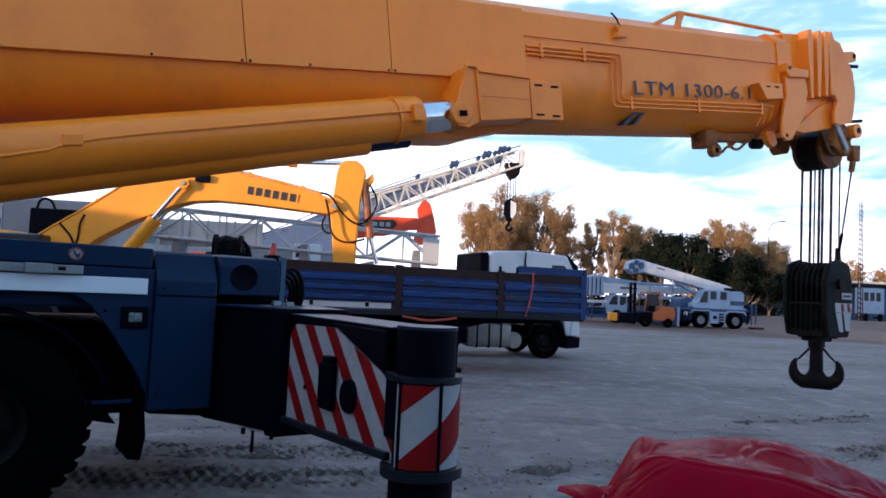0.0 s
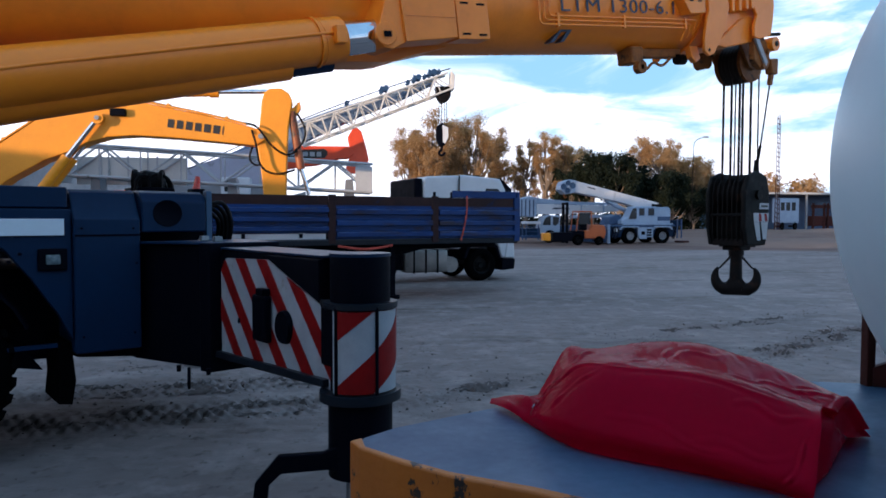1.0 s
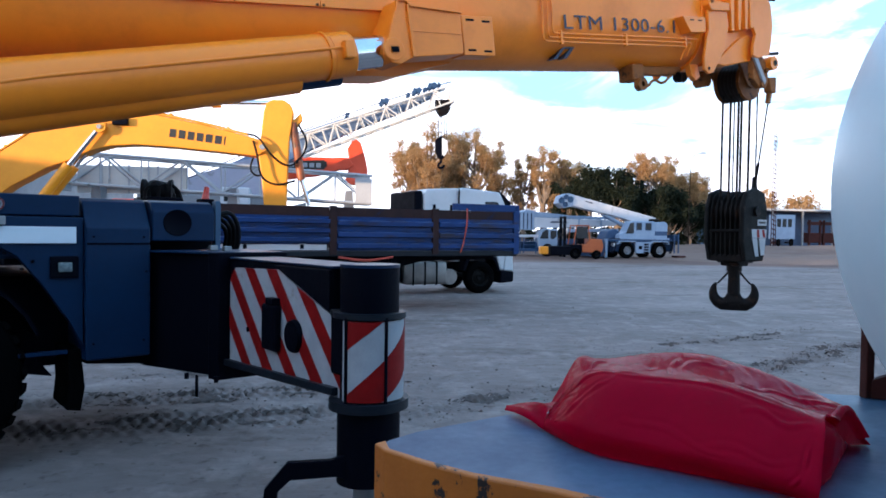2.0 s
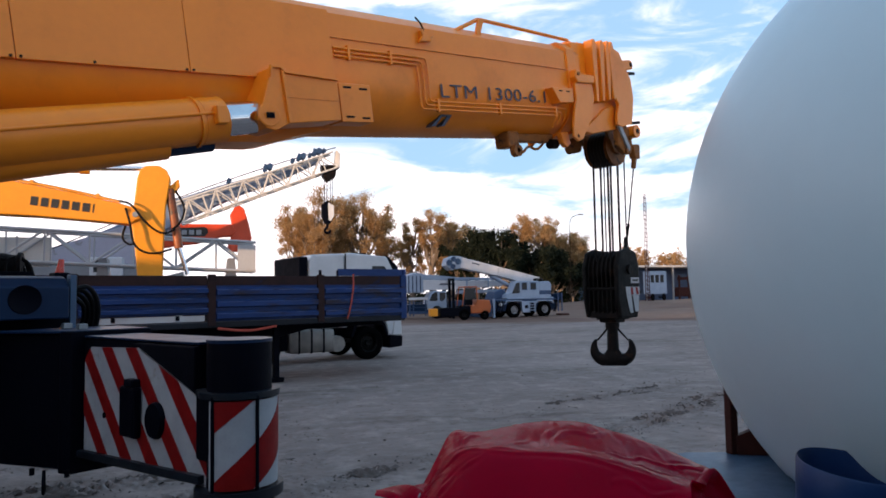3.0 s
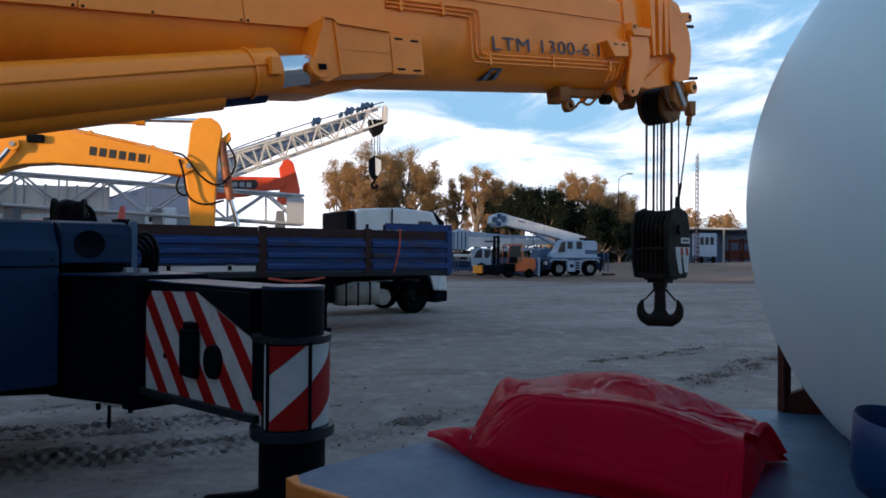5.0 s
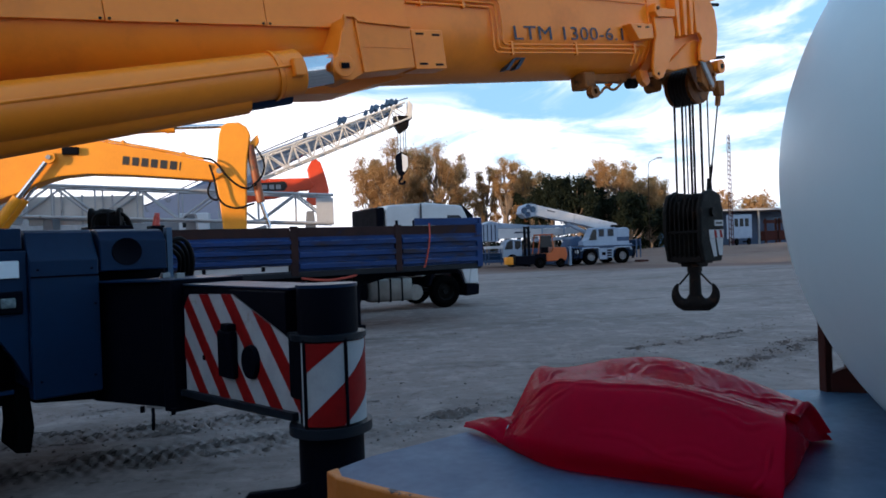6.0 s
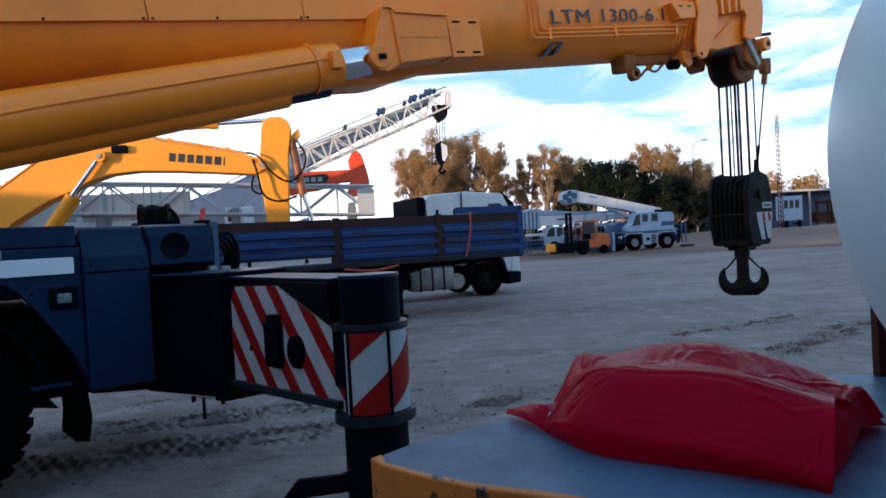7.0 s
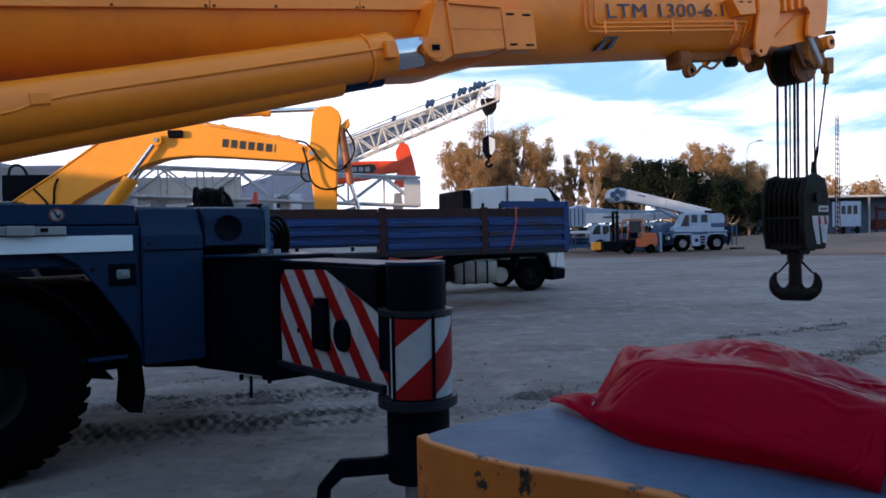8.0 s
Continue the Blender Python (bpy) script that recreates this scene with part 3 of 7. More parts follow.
def build_boom_details():
    part("arrow_mark", prism([(2.52, -0.055), (2.72, 0.115), (2.96, 0.135), (2.78, -0.04), (2.71, -0.045), (2.85, 0.095), (2.74, 0.085), (2.60, -0.05)], 0.14, 0.26, "y"), INK, boom)
    # cylinder bracket on the flank
    bx, bz = -0.15, -0.09
    eye = prism([(x + bx, z + bz) for x, z in ((-0.11, 0.06), (-0.12, -0.03), (-0.07, -0.12), (0.04, -0.14), (0.22, -0.06), (0.88, -0.01), (0.88, 0.45), (0.22, 0.49), (0.17, 0.54), (0.06, 0.54), (0.02, 0.40))], -0.30, 0.1, "y", 0.012)
    part("cylinder_bracket", eye, YELLOW, boom)
    part("bracket_lip", prism([(x + bx, z + bz) for x, z in ((0.03, 0.42), (0.05, 0.56), (0.18, 0.56), (0.225, 0.505), (0.88, 0.46), (0.88, 0.44), (0.21, 0.48), (0.16, 0.53), (0.07, 0.53))], -0.335, -0.29, "y", 0.004), YELLOW, boom)
    part("bracket_web", prism([(x + bx, z + bz) for x, z in ((0.19, -0.06), (0.225, -0.06), (0.20, 0.5), (0.17, 0.5))], -0.33, -0.29, "y", 0.004), YELLOW, boom)
    part("bracket_seam", prism([(x + bx, z + bz) for x, z in ((0.22, 0.22), (0.87, 0.205), (0.87, 0.215), (0.22, 0.23))], -0.308, -0.29, "y"), YELLOW, boom)
    part("eye_ring", lathe(bmesh.new(), [(0.06, 0.0), (0.125, 0.0), (0.125, 0.012), (0.115, 0.018), (0.06, 0.018)], (-0.03 + bx, -0.30, bz + 0.02), (0, -1, 0), 28), YELLOW, boom)
    part("pin", rod((-0.03 + bx, -0.325, bz + 0.02), (-0.03 + bx, 0.0, bz + 0.02), 0.06), YELLOW, boom)
    part("pin_keeper", boxed((-0.07 + bx, -0.34, bz - 0.015), (0.02 + bx, -0.32, bz + 0.045), 0.004), BLACK, boom)
    plate = part("sensor_cover", boxed((0.80, -0.22, -0.10), (1.25, 0.05, 0.36), 0.01), YELLOW, boom)
    for x, h in ((0.86, 0.31), (1.09, 0.30), (0.86, -0.04), (1.09, -0.05)):
        part("slot", boxed((x, -0.225, h - 0.012), (x + 0.11, -0.215, h + 0.012)), BLACK, plate)
    # keel under the bracket
    part("keel", prism([(-0.8, 0.05), (-0.45, -0.24), (0.15, -0.25), (0.30, -0.235), (0.60, -0.16), (1.0, -0.09), (1.15, 0.02), (1.1, 0.15), (-0.8, 0.15)], 0.35, 0.9, "y", 0.01), YELLOW, boom)
    # luffing cylinder
    a, c = Vector((-0.60, -0.06, -0.088)), Vector((-7.4, -0.06, -0.85))
    d = (c - a).normalized()
    barrel = part("cylinder_barrel", rod(a, c, 0.235, 0.27, 40), YELLOW, boom)
    smooth(barrel)
    for at, r, w in ((0.0, 0.240, 0.24), (0.27, 0.258, 0.03)):
        smooth(part("barrel_ring", rod(a + d * at, a + d * (at + w), r, r, 40), YELLOW, boom))
    smooth(part("cylinder_rod", rod(a - d * 0.42, a, 0.172, 0.178, 40), CHROME, boom, "polished chrome rod"))
    smooth(part("rod_eye", lathe(bmesh.new(), [(0.0, -0.14), (0.14, -0.14), (0.14, 0.14), (0, 0.14)], (-0.10, -0.14, -0.07), (0, 1, 0), 28), YELLOW, boom))
    low = Vector((0, 0.13, -0.26))
    smooth(part("guard_tube", rod(a + d * 0.56 + low * 0.62, c + low * 0.9, 0.17, 0.17, 28), YELLOW, boom))
    smooth(part("guard_end", rod(a + d * 0.08 + low * 0.75, a + d * 0.70 + low * 0.75, 0.11, 0.11, 20), NAVY, boom))
    side = Vector((0, -0.245, 0.04))
    part("barrel_pipe", hosed([a + d * 0.05 + side, a + d * 2.0 + side, a + d * 3.15 + side, a + d * 3.45 + side + Vector((0, 0, -0.10)), c + side + Vector((0, 0, -0.05))], 0.016), YELLOW, boom)
    q = a + d * 3.18 + side
    part("pipe_block", boxed(q - Vector((0.07, 0.03, 0.05)), q + Vector((0.07, 0.03, 0.05)), 0.01), YELLOW, boom)
    q = a + d * 0.12 + Vector((0, -0.27, 0.02))
    part("port_block", boxed(q - Vector((0.05, 0.05, 0.10)), q + Vector((0.06, 0.05, 0.08)), 0.012), YELLOW, boom)
    # top rail and lifting hook
    part("top_rail", hosed([(3.20, 0.15, 1.36), (3.68, 0.15, 1.58), (3.76, 0.15, 1.60), (5.95, 0.15, 1.53)], 0.03), YELLOW, boom)
    part("rail_post", prism([(3.62, 1.10), (3.67, 1.10), (3.70, 1.40), (3.80, 1.60), (3.68, 1.60), (3.60, 1.40)], 0.09, 0.13, "y", 0.005), YELLOW, boom)
    part("hanger", prism([(2.30, 1.05), (2.50, 1.07), (2.56, 1.15), (2.49, 1.11), (2.42, 1.13), (2.36, 1.22), (2.32, 1.20), (2.35, 1.13)], -0.08, -0.02, "y", 0.004), YELLOW, boom)
    part("tip_horn", hosed([(2.29, -0.03, 1.38), (2.38, -0.05, 1.29), (2.41, -0.05, 1.12)], 0.012), BLACK, boom)
    part("mount_plate", prism([(4.95, 0.58), (5.51, 0.59), (5.50, 0.355), (5.13, 0.335)], -0.16, 0.02, "y", 0.01), YELLOW, boom)
    for s in (5.12, 5.32):
        part("slot", boxed((s, -0.165, 0.52), (s + 0.09, -0.155, 0.54)), BLACK, boom)


build_boom_details()
part("cylinder_rest", boxed((-4.95, -0.10, -0.88), (-4.50, 0.55, -0.56), 0.02), YELLOW, boom)


def build_boom_head():
    """Cheek plates, rollers and the row of rope sheaves at the boom's tip."""
    head = thing("boom_head", MB, "orange-yellow boom head with rope sheaves", "crane head")
    part("collar", prism(boom_profile(1.47, -0.18, -0.03), 5.62, 5.86, "x", 0.01), YELLOW, head)
    far = [(5.9, 1.45), (6.3, 1.55), (6.9, 1.45), (7.25, 1.2), (7.45, 0.9), (7.47, 0.55), (7.33, 0.06), (6.8, -0.05), (6.3, 0.02), (5.95, -0.2), (5.85, 0.3)]
    part("cheek_plate", prism(far, BW - 0.03, BW + 0.05, "y", 0.01), YELLOW, head)
    cheek = [(6.72, 1.42), (6.95, 1.42), (7.14, 1.37), (7.24, 1.20), (7.45, 0.89), (7.48, 0.55), (7.42, 0.30), (7.33, 0.04), (6.98, -0.02), (6.84, 0.02), (6.86, 0.20), (6.95, 0.38), (6.78, 0.66)]
    part("cheek_plate", prism(cheek, -0.12, -0.06, "y", 0.012), YELLOW, head)
    part("recessed_side", prism([(5.88, 0.20), (5.88, 1.47), (6.5, 1.50), (7.1, 1.30), (7.3, 0.9), (7.3, 0.3), (6.9, 0.05), (6.3, 0.10)], 0.04, BW - 0.1, "y", 0.02), YELLOW, head)
    part("fang", prism([(5.66, 0.72), (6.16, 0.72), (6.20, 0.50), (6.05, 0.10), (5.72, -0.26), (5.60, -0.29), (5.49, -0.22), (5.50, -0.05), (5.60, 0.30), (5.66, 0.41)], -0.11, -0.06, "y", 0.008), YELLOW, head)
    part("fang_hole", rod((5.60, -0.115, -0.20), (5.60, -0.10, -0.20), 0.028, seg=12), BLACK, head)
    part("cross_lug", prism([(5.66, 0.93), (5.76, 0.92), (5.80, 0.86), (6.18, 0.85), (6.16, 0.72), (5.68, 0.71), (5.62, 0.80)], -0.16, -0.03, "y", 0.012), YELLOW, head)
    part("lug_pin", rod((5.70, -0.18, 0.85), (5.70, -0.14, 0.85), 0.03, seg=14), OCHRE, head)
    for k, (x0, x1) in enumerate(((6.27, 6.30), (6.44, 6.53), (6.62, 6.70), (6.76, 6.80))):
        part("fin", prism([(x0 - 0.02, 0.42 + 0.02 * k), (x0 + 0.04, 0.40 + 0.02 * k), (x1 + 0.10, 1.40), (x1 + 0.06, 1.52), (x1, 1.52), (x1 - 0.05, 1.38)], -0.13 - 0.01 * k, 0.06, "y", 0.006), YELLOW, head)
    for x in (6.47, 6.60):
        part("stiffener", boxed((x, -0.09, 0.52), (x + 0.035, 0.05, 0.78), 0.006), YELLOW, head)
    for s in (6.15, 6.4, 6.62, 6.82):
        part("top_fin", prism([(s - 0.05, 1.34), (s + 0.07, 1.32), (s + 0.05, 1.56), (s - 0.01, 1.58)], 0.25, BW - 0.05, "y", 0.008), YELLOW, head)
    # rounded shell under the fins, in its own shade
    part("belly_shell", prism([(5.90, -0.10), (6.26, 0.10), (6.68, 0.34), (6.95, 0.40), (7.30, 0.30), (7.25, 0.02), (6.95, -0.05), (6.2, -0.14)], 0.0, BW - 0.05, "y", 0.02), YELLOW, head)
    part("top_lug", prism([(7.10, 1.22), (7.53, 1.27), (7.62, 1.22), (7.60, 1.10), (7.22, 1.05)], -0.10, 0.06, "y", 0.02), YELLOW, head)
    part("lug_hole", rod((7.54, -0.105, 1.18), (7.54, -0.09, 1.18), 0.045, seg=14), BLACK, head)
    part("roller_pin", rod((7.36, -0.03, 1.02), (7.72, -0.03, 1.035), 0.032, seg=10), GREASY, head)
    part("lower_pin", rod((7.25, -0.05, 0.06), (7.71, -0.05, 0.085), 0.03, seg=10), GREASY, head)
    part("top_pin", rod((6.95, 0.1, 1.46), (7.18, 0.1, 1.50), 0.03, seg=10), GREASY, head)
    # rope anchor with its clamps and links
    part("rope_anchor", prism([(6.95, 0.02), (7.22, 0.05), (7.36, -0.10), (7.40, -0.40), (7.30, -0.52), (7.12, -0.52), (6.92, -0.36)], -0.05, 0.06, "y", 0.02), OCHRE, head)
    smooth(part("anchor_drum", rod((7.44, -0.14, -0.10), (7.44, 0.10, -0.10), 0.12, seg=20), YELLOW, head))
    part("drum_hub", rod((7.46, -0.15, -0.10), (7.46, -0.13, -0.10), 0.05, seg=12), GREASY, head)
    part("anchor_clamp", prism([(7.36, -0.34), (7.60, -0.34), (7.56, -0.62), (7.40, -0.60)], -0.08, 0.06, "y", 0.02), OCHRE, head)
    part("anchor_tongue", prism([(7.42, -0.60), (7.52, -0.60), (7.44, -0.80), (7.36, -0.78)], -0.04, 0.03, "y", 0.015), OCHRE, head)
    part("anchor_link", prism([(6.90, 0.0), (7.0, 0.02), (7.24, -0.40), (7.18, -0.48)], -0.10, -0.055, "y", 0.012), REFLECT_W, head, "pale worn link plate")
    for x, z, q in ((7.08, -0.20, 0.05), (7.22, -0.34, 0.05), (7.14, -0.46, 0.045), (7.30, -0.22, 0.04)):
        smooth(part("anchor_bolt", rod((x, -0.09, z), (x, 0.0, z), q, seg=12), OCHRE, head))
    # sheave row: discs on one axle, seen from below
    for k in range(7):
        y = 0.40 + 0.075 * k
        b = lathe(bmesh.new(), [(0.10, -0.028), (0.35, -0.026), (0.352, -0.016), (0.29, 0.0), (0.352, 0.016), (0.35, 0.026), (0.10, 0.028)], (7.50, y, -0.33), (0, 1, 0), 36)
        smooth(part("sheave", b, OCHRE if k in (0, 6) else SHEAVE, head, "greasy brown rope sheave"))
    part("axle", rod((7.50, 0.30, -0.33), (7.50, 0.96, -0.33), 0.10), GREASY, head)
    for y in (0.31, 0.91):
        part("sheave_hanger", prism([(7.05, 0.10), (7.75, 0.12), (7.68, -0.39), (7.50, -0.47), (7.34, -0.41)], y, y + 0.05, "y", 0.008), OCHRE, head)
    smooth(part("side_roller", rod((6.95, 0.86, -0.22), (6.95, 1.08, -0.22), 0.13, seg=18), OCHRE, head))
    part("roller_arm", boxed((6.90, 0.90, -0.20), (7.15, 1.04, 0.15), 0.02), OCHRE, head)
    # valves and hose clutter under the collar
    part("valve_block", boxed((4.24, 0.25, -0.33), (4.50, 0.55, -0.07), 0.03), OCHRE, head)
    smooth(part("hose_coil", lathe(bmesh.new(), [(0.04, -0.05), (0.10, -0.05), (0.10, 0.05), (0.04, 0.05)], (4.38, 0.24, -0.39), (0, 1, 0), 20), OCHRE, head))
    part("valve_rail", boxed((4.46, 0.35, -0.23), (5.51, 0.5, -0.09), 0.02), OCHRE, head)
    part("valve_hose", hosed([(4.46, 0.3, -0.31), (4.58, 0.3, -0.45), (4.76, 0.3, -0.29), (4.96, 0.3, -0.39), (5.18, 0.3, -0.25)], 0.022), OCHRE, head)
    smooth(part("valve_can", rod((5.38, 0.33, -0.27), (5.54, 0.33, -0.27), 0.085, seg=18), GREASY, head))
    part("pulley_lug", prism([(5.4, -0.1), (5.62, -0.1), (5.66, -0.30), (5.55, -0.36), (5.45, -0.28)], 0.1, 0.2, "y", 0.01), YELLOW, head)
    return head


build_boom_head()

# ---- hook block and its ropes ----
HB = frame_at((7.217, 12.044, 0.0), 28.3)
BOOM_U, BOOM_N, BOOM_V = MB.col[0].xyz, MB.col[1].xyz, MB.col[2].xyz


def build_hook_block():
    hook = thing("hook_block", HB, "dark greasy hook block with a double ramshorn hook", "crane hook")
    for k in range(6):
        y = -0.30 + 0.12 * k
        b = lathe(bmesh.new(), [(0.08, -0.045), (0.34, -0.045), (0.34, -0.03), (0.29, 0.0), (0.34, 0.03), (0.34, 0.045), (0.08, 0.045)], (0, y, 2.46), (0, 1, 0), 32)
        smooth(part("sheave", b, GREASY, hook))
    plate = [(-0.36, 2.50), (-0.30, 2.72), (-0.12, 2.86), (0.14, 2.86), (0.32, 2.74), (0.37, 2.50), (0.36, 1.72), (0.28, 1.53), (-0.26, 1.53), (-0.36, 1.74)]
    for k in range(7):
        y = -0.375 + 0.12 * k
        small = [(x * 0.97, z - 0.03) for x, z in plate]
        part("divider_plate", prism(plate if k in (0, 6) else small, y - 0.014, y + 0.014, "y", 0.005), GREASY, hook)
    for y0, y1 in ((-0.50, -0.40), (0.40, 0.50)):
        w = [(-0.40, 2.52), (-0.30, 2.80), (0.0, 2.90), (0.30, 2.80), (0.40, 2.50), (0.38, 1.92), (0.30, 1.54), (-0.30, 1.54), (-0.40, 1.92)]
        part("cheek_weight", prism(w, y0, y1, "y", 0.03), GREEN_GREASE, hook)
    part("load_plate", boxed((0.06, -0.512, 2.20), (0.36, -0.502, 2.31)), REFLECT_W, hook, "small white load plate with an unreadable line")
    part("plate_line", boxed((0.10, -0.516, 2.235), (0.32, -0.508, 2.275)), INK_BLACK, hook)
    part("warning_plate", prism([(-0.14, 2.13), (0.37, 2.13), (0.36, 1.97), (-0.12, 1.97)], -0.512, -0.502, "y"), REFLECT_W, hook, "worn white plate with red bars")
    for k in range(2):
        part("warning_bar", prism([(0.04 + 0.20 * k, 1.98), (0.13 + 0.20 * k, 1.98), (0.10 + 0.18 * k, 2.12), (0.03 + 0.18 * k, 2.12)], -0.516, -0.508, "y"), REFLECT_R, hook)
    part("torn_plate", prism([(-0.12, 1.965), (0.05, 1.965), (0.11, 1.63), (0.00, 1.63)], -0.512, -0.502, "y"), REFLECT_W, hook)
    part("torn_plate", prism([(0.11, 1.965), (0.34, 1.965), (0.30, 1.65), (0.19, 1.65)], -0.512, -0.502, "y"), REFLECT_W, hook)
    part("axle_cap", rod((0, -0.56, 2.46), (0, 0.56, 2.46), 0.09), GREASY, hook)
    part("tie_bar", boxed((-0.30, -0.40, 1.53), (0.30, 0.40, 1.66), 0.02), GREASY, hook)
    part("rope_guard", rod((-0.34, -0.40, 2.1), (-0.34, 0.40, 2.1), 0.025, seg=10), GREASY, hook)
    part("trunnion", boxed((-0.17, -0.24, 1.44), (0.17, 0.24, 1.60), 0.03), GREASY, hook)
    smooth(part("swivel", rod((0, 0, 1.34), (0, 0, 1.50), 0.16, seg=24), GREASY, hook))
    for ob in hook.children:
        for v in ob.data.vertices:
            v.co.y *= 0.80
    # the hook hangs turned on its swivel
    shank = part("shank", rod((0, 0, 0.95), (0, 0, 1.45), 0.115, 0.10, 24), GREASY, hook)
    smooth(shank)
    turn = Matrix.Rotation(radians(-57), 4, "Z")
    for side in (-1, 1):
        b = bmesh.new()
        pts = []
        for i in range(25):
            q = i / 24
            a = radians(-112 + 160 * q)
            r = 0.185 + 0.03 * q
            w = 0.120 * (1 - q ** 2.2) + 0.028
            pts.append((side * (0.175 + 0.90 * r * math.cos(a)), 0.985 + r * math.sin(a) * 1.12, w))
        rings = []
        for i, (x, z, w) in enumerate(pts):
            xa, za = pts[max(i - 1, 0)][:2]
            xb, zb = pts[min(i + 1, 24)][:2]
            d = Vector((xb - xa, 0, zb - za)).normalized()
            nrm = Vector((-d.z, 0, d.x))
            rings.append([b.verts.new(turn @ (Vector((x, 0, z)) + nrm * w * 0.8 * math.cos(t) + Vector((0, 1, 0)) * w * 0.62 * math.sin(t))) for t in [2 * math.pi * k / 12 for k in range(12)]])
        for q, s in zip(rings, rings[1:]):
            for k in range(12):
                b.faces.new((q[k], q[(k + 1) % 12], s[(k + 1) % 12], s[k]))
        b.faces.new(rings[0])
        b.faces.new(rings[-1])
        smooth(part("horn", b, GREASY, hook))
        latch = bmesh.new()
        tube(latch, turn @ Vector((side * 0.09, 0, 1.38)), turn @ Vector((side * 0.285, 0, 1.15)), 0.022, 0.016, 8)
        part("safety_latch", latch, GREASY, hook)
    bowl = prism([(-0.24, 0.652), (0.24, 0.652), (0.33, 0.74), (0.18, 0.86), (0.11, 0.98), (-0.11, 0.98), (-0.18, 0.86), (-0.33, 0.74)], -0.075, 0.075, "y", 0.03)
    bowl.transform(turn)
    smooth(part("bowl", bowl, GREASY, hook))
    for ob in hook.children:
        if ob.name.split(".")[0] in ("shank", "horn", "safety_latch", "bowl"):
            for v in ob.data.vertices:
                v.co.z -= 0.05
    return hook


build_hook_block()


def build_ropes():
    ropes = thing("hoist_ropes", Matrix(), "steel hoist ropes between boom head and hook block", "rope")
    for k in range(6):
        for side in (-1, 1):
            low = HB @ Vector((side * (0.20 if k % 2 else 0.30), -0.20 + 0.08 * k, 2.62))
            part("rope", rod(low, Vector((low.x, low.y, 4.93)), 0.014, seg=6), GREASY, ropes)
    a, c = MB @ Vector((7.46, 0.0, -0.66)), HB @ Vector((0.1, -0.30, 2.84))
    mid = c.lerp(a, 0.30)
    part("rope_end", rod(mid, a, 0.014, seg=6), GREASY, ropes)
    part("wedge_socket", hosed([c, c + Vector((0, 0, 0.1)), mid], 0.026), GREASY, ropes)
    smooth(part("socket_ball", rod(c + Vector((0, 0, 0.02)), c + Vector((0, 0, 0.26)), 0.055, 0.04, 16), GREEN_GREASE, ropes))


build_ropes()

# ---- the crane's carrier ----
MC = frame_at((-3.018, 5.513, 0.0), 33.0) @ Matrix.Diagonal((1.079, 1.0, 1.012, 1.0))
MO = frame_at((-2.923, 5.381, 0.0), 33.0) @ Matrix.Diagonal((1.0, 0.94, 1.03, 1.0))  # the outrigger, square to the carrier


def wheel(parent, x, z, y, r, w, rim_r, tyre_mat=RUBBER, rim_mat=DARK_RIM, face=-1, lugs=True):
    """A tyre with tread blocks and a dished rim, axle along y; y is the outer face."""
    prof = [(rim_r, 0.02), (rim_r + 0.04, 0.0), (r * 0.90, 0.0), (r * 0.97, 0.04), (r, 0.09), (r, w - 0.09), (r * 0.97, w - 0.04), (r * 0.90, w), (rim_r, w)]
    tyre = part("tyre", lathe(bmesh.new(), prof, (x, y, z), (0, -face, 0), 48), tyre_mat, parent)
    smooth(tyre, 50)
    if lugs:
        b = bmesh.new()
        for i in range(36):
            a = 2 * math.pi * i / 36
            m = Matrix.Translation((x, y, z)) @ Matrix.Rotation(a, 4, "Y")
            for k in (0, 1):
                c = Matrix.Translation((0, -face * (w * (0.27 + 0.46 * k)), r + 0.004)) @ Matrix.Rotation(radians(25 if k else -25), 4, "Z")
                bmesh.ops.create_cube(b, size=1, matrix=m @ c @ Matrix.Diagonal((r * 0.09, w * 0.40, 0.035, 1)))
        part("tread", b, tyre_mat, tyre)
    rim = lathe(bmesh.new(), [(0.0, 0.10), (rim_r * 0.30, 0.06), (rim_r * 0.36, 0.11), (rim_r * 0.80, 0.15), (rim_r * 0.92, 0.03), (rim_r, 0.005), (rim_r, w * 0.5)], (x, y, z), (0, -face, 0), 32)
    rim = smooth(part("rim", rim, rim_mat, parent))
    for i in range(10):
        a = 2 * math.pi * i / 10
        q = Vector((x + rim_r * 0.55 * math.cos(a), y - face * 0.10, z + rim_r * 0.55 * math.sin(a)))
        part("wheel_nut", rod(q, q + Vector((0, face * 0.03, 0)), rim_r * 0.05, seg=6), rim_mat, rim)


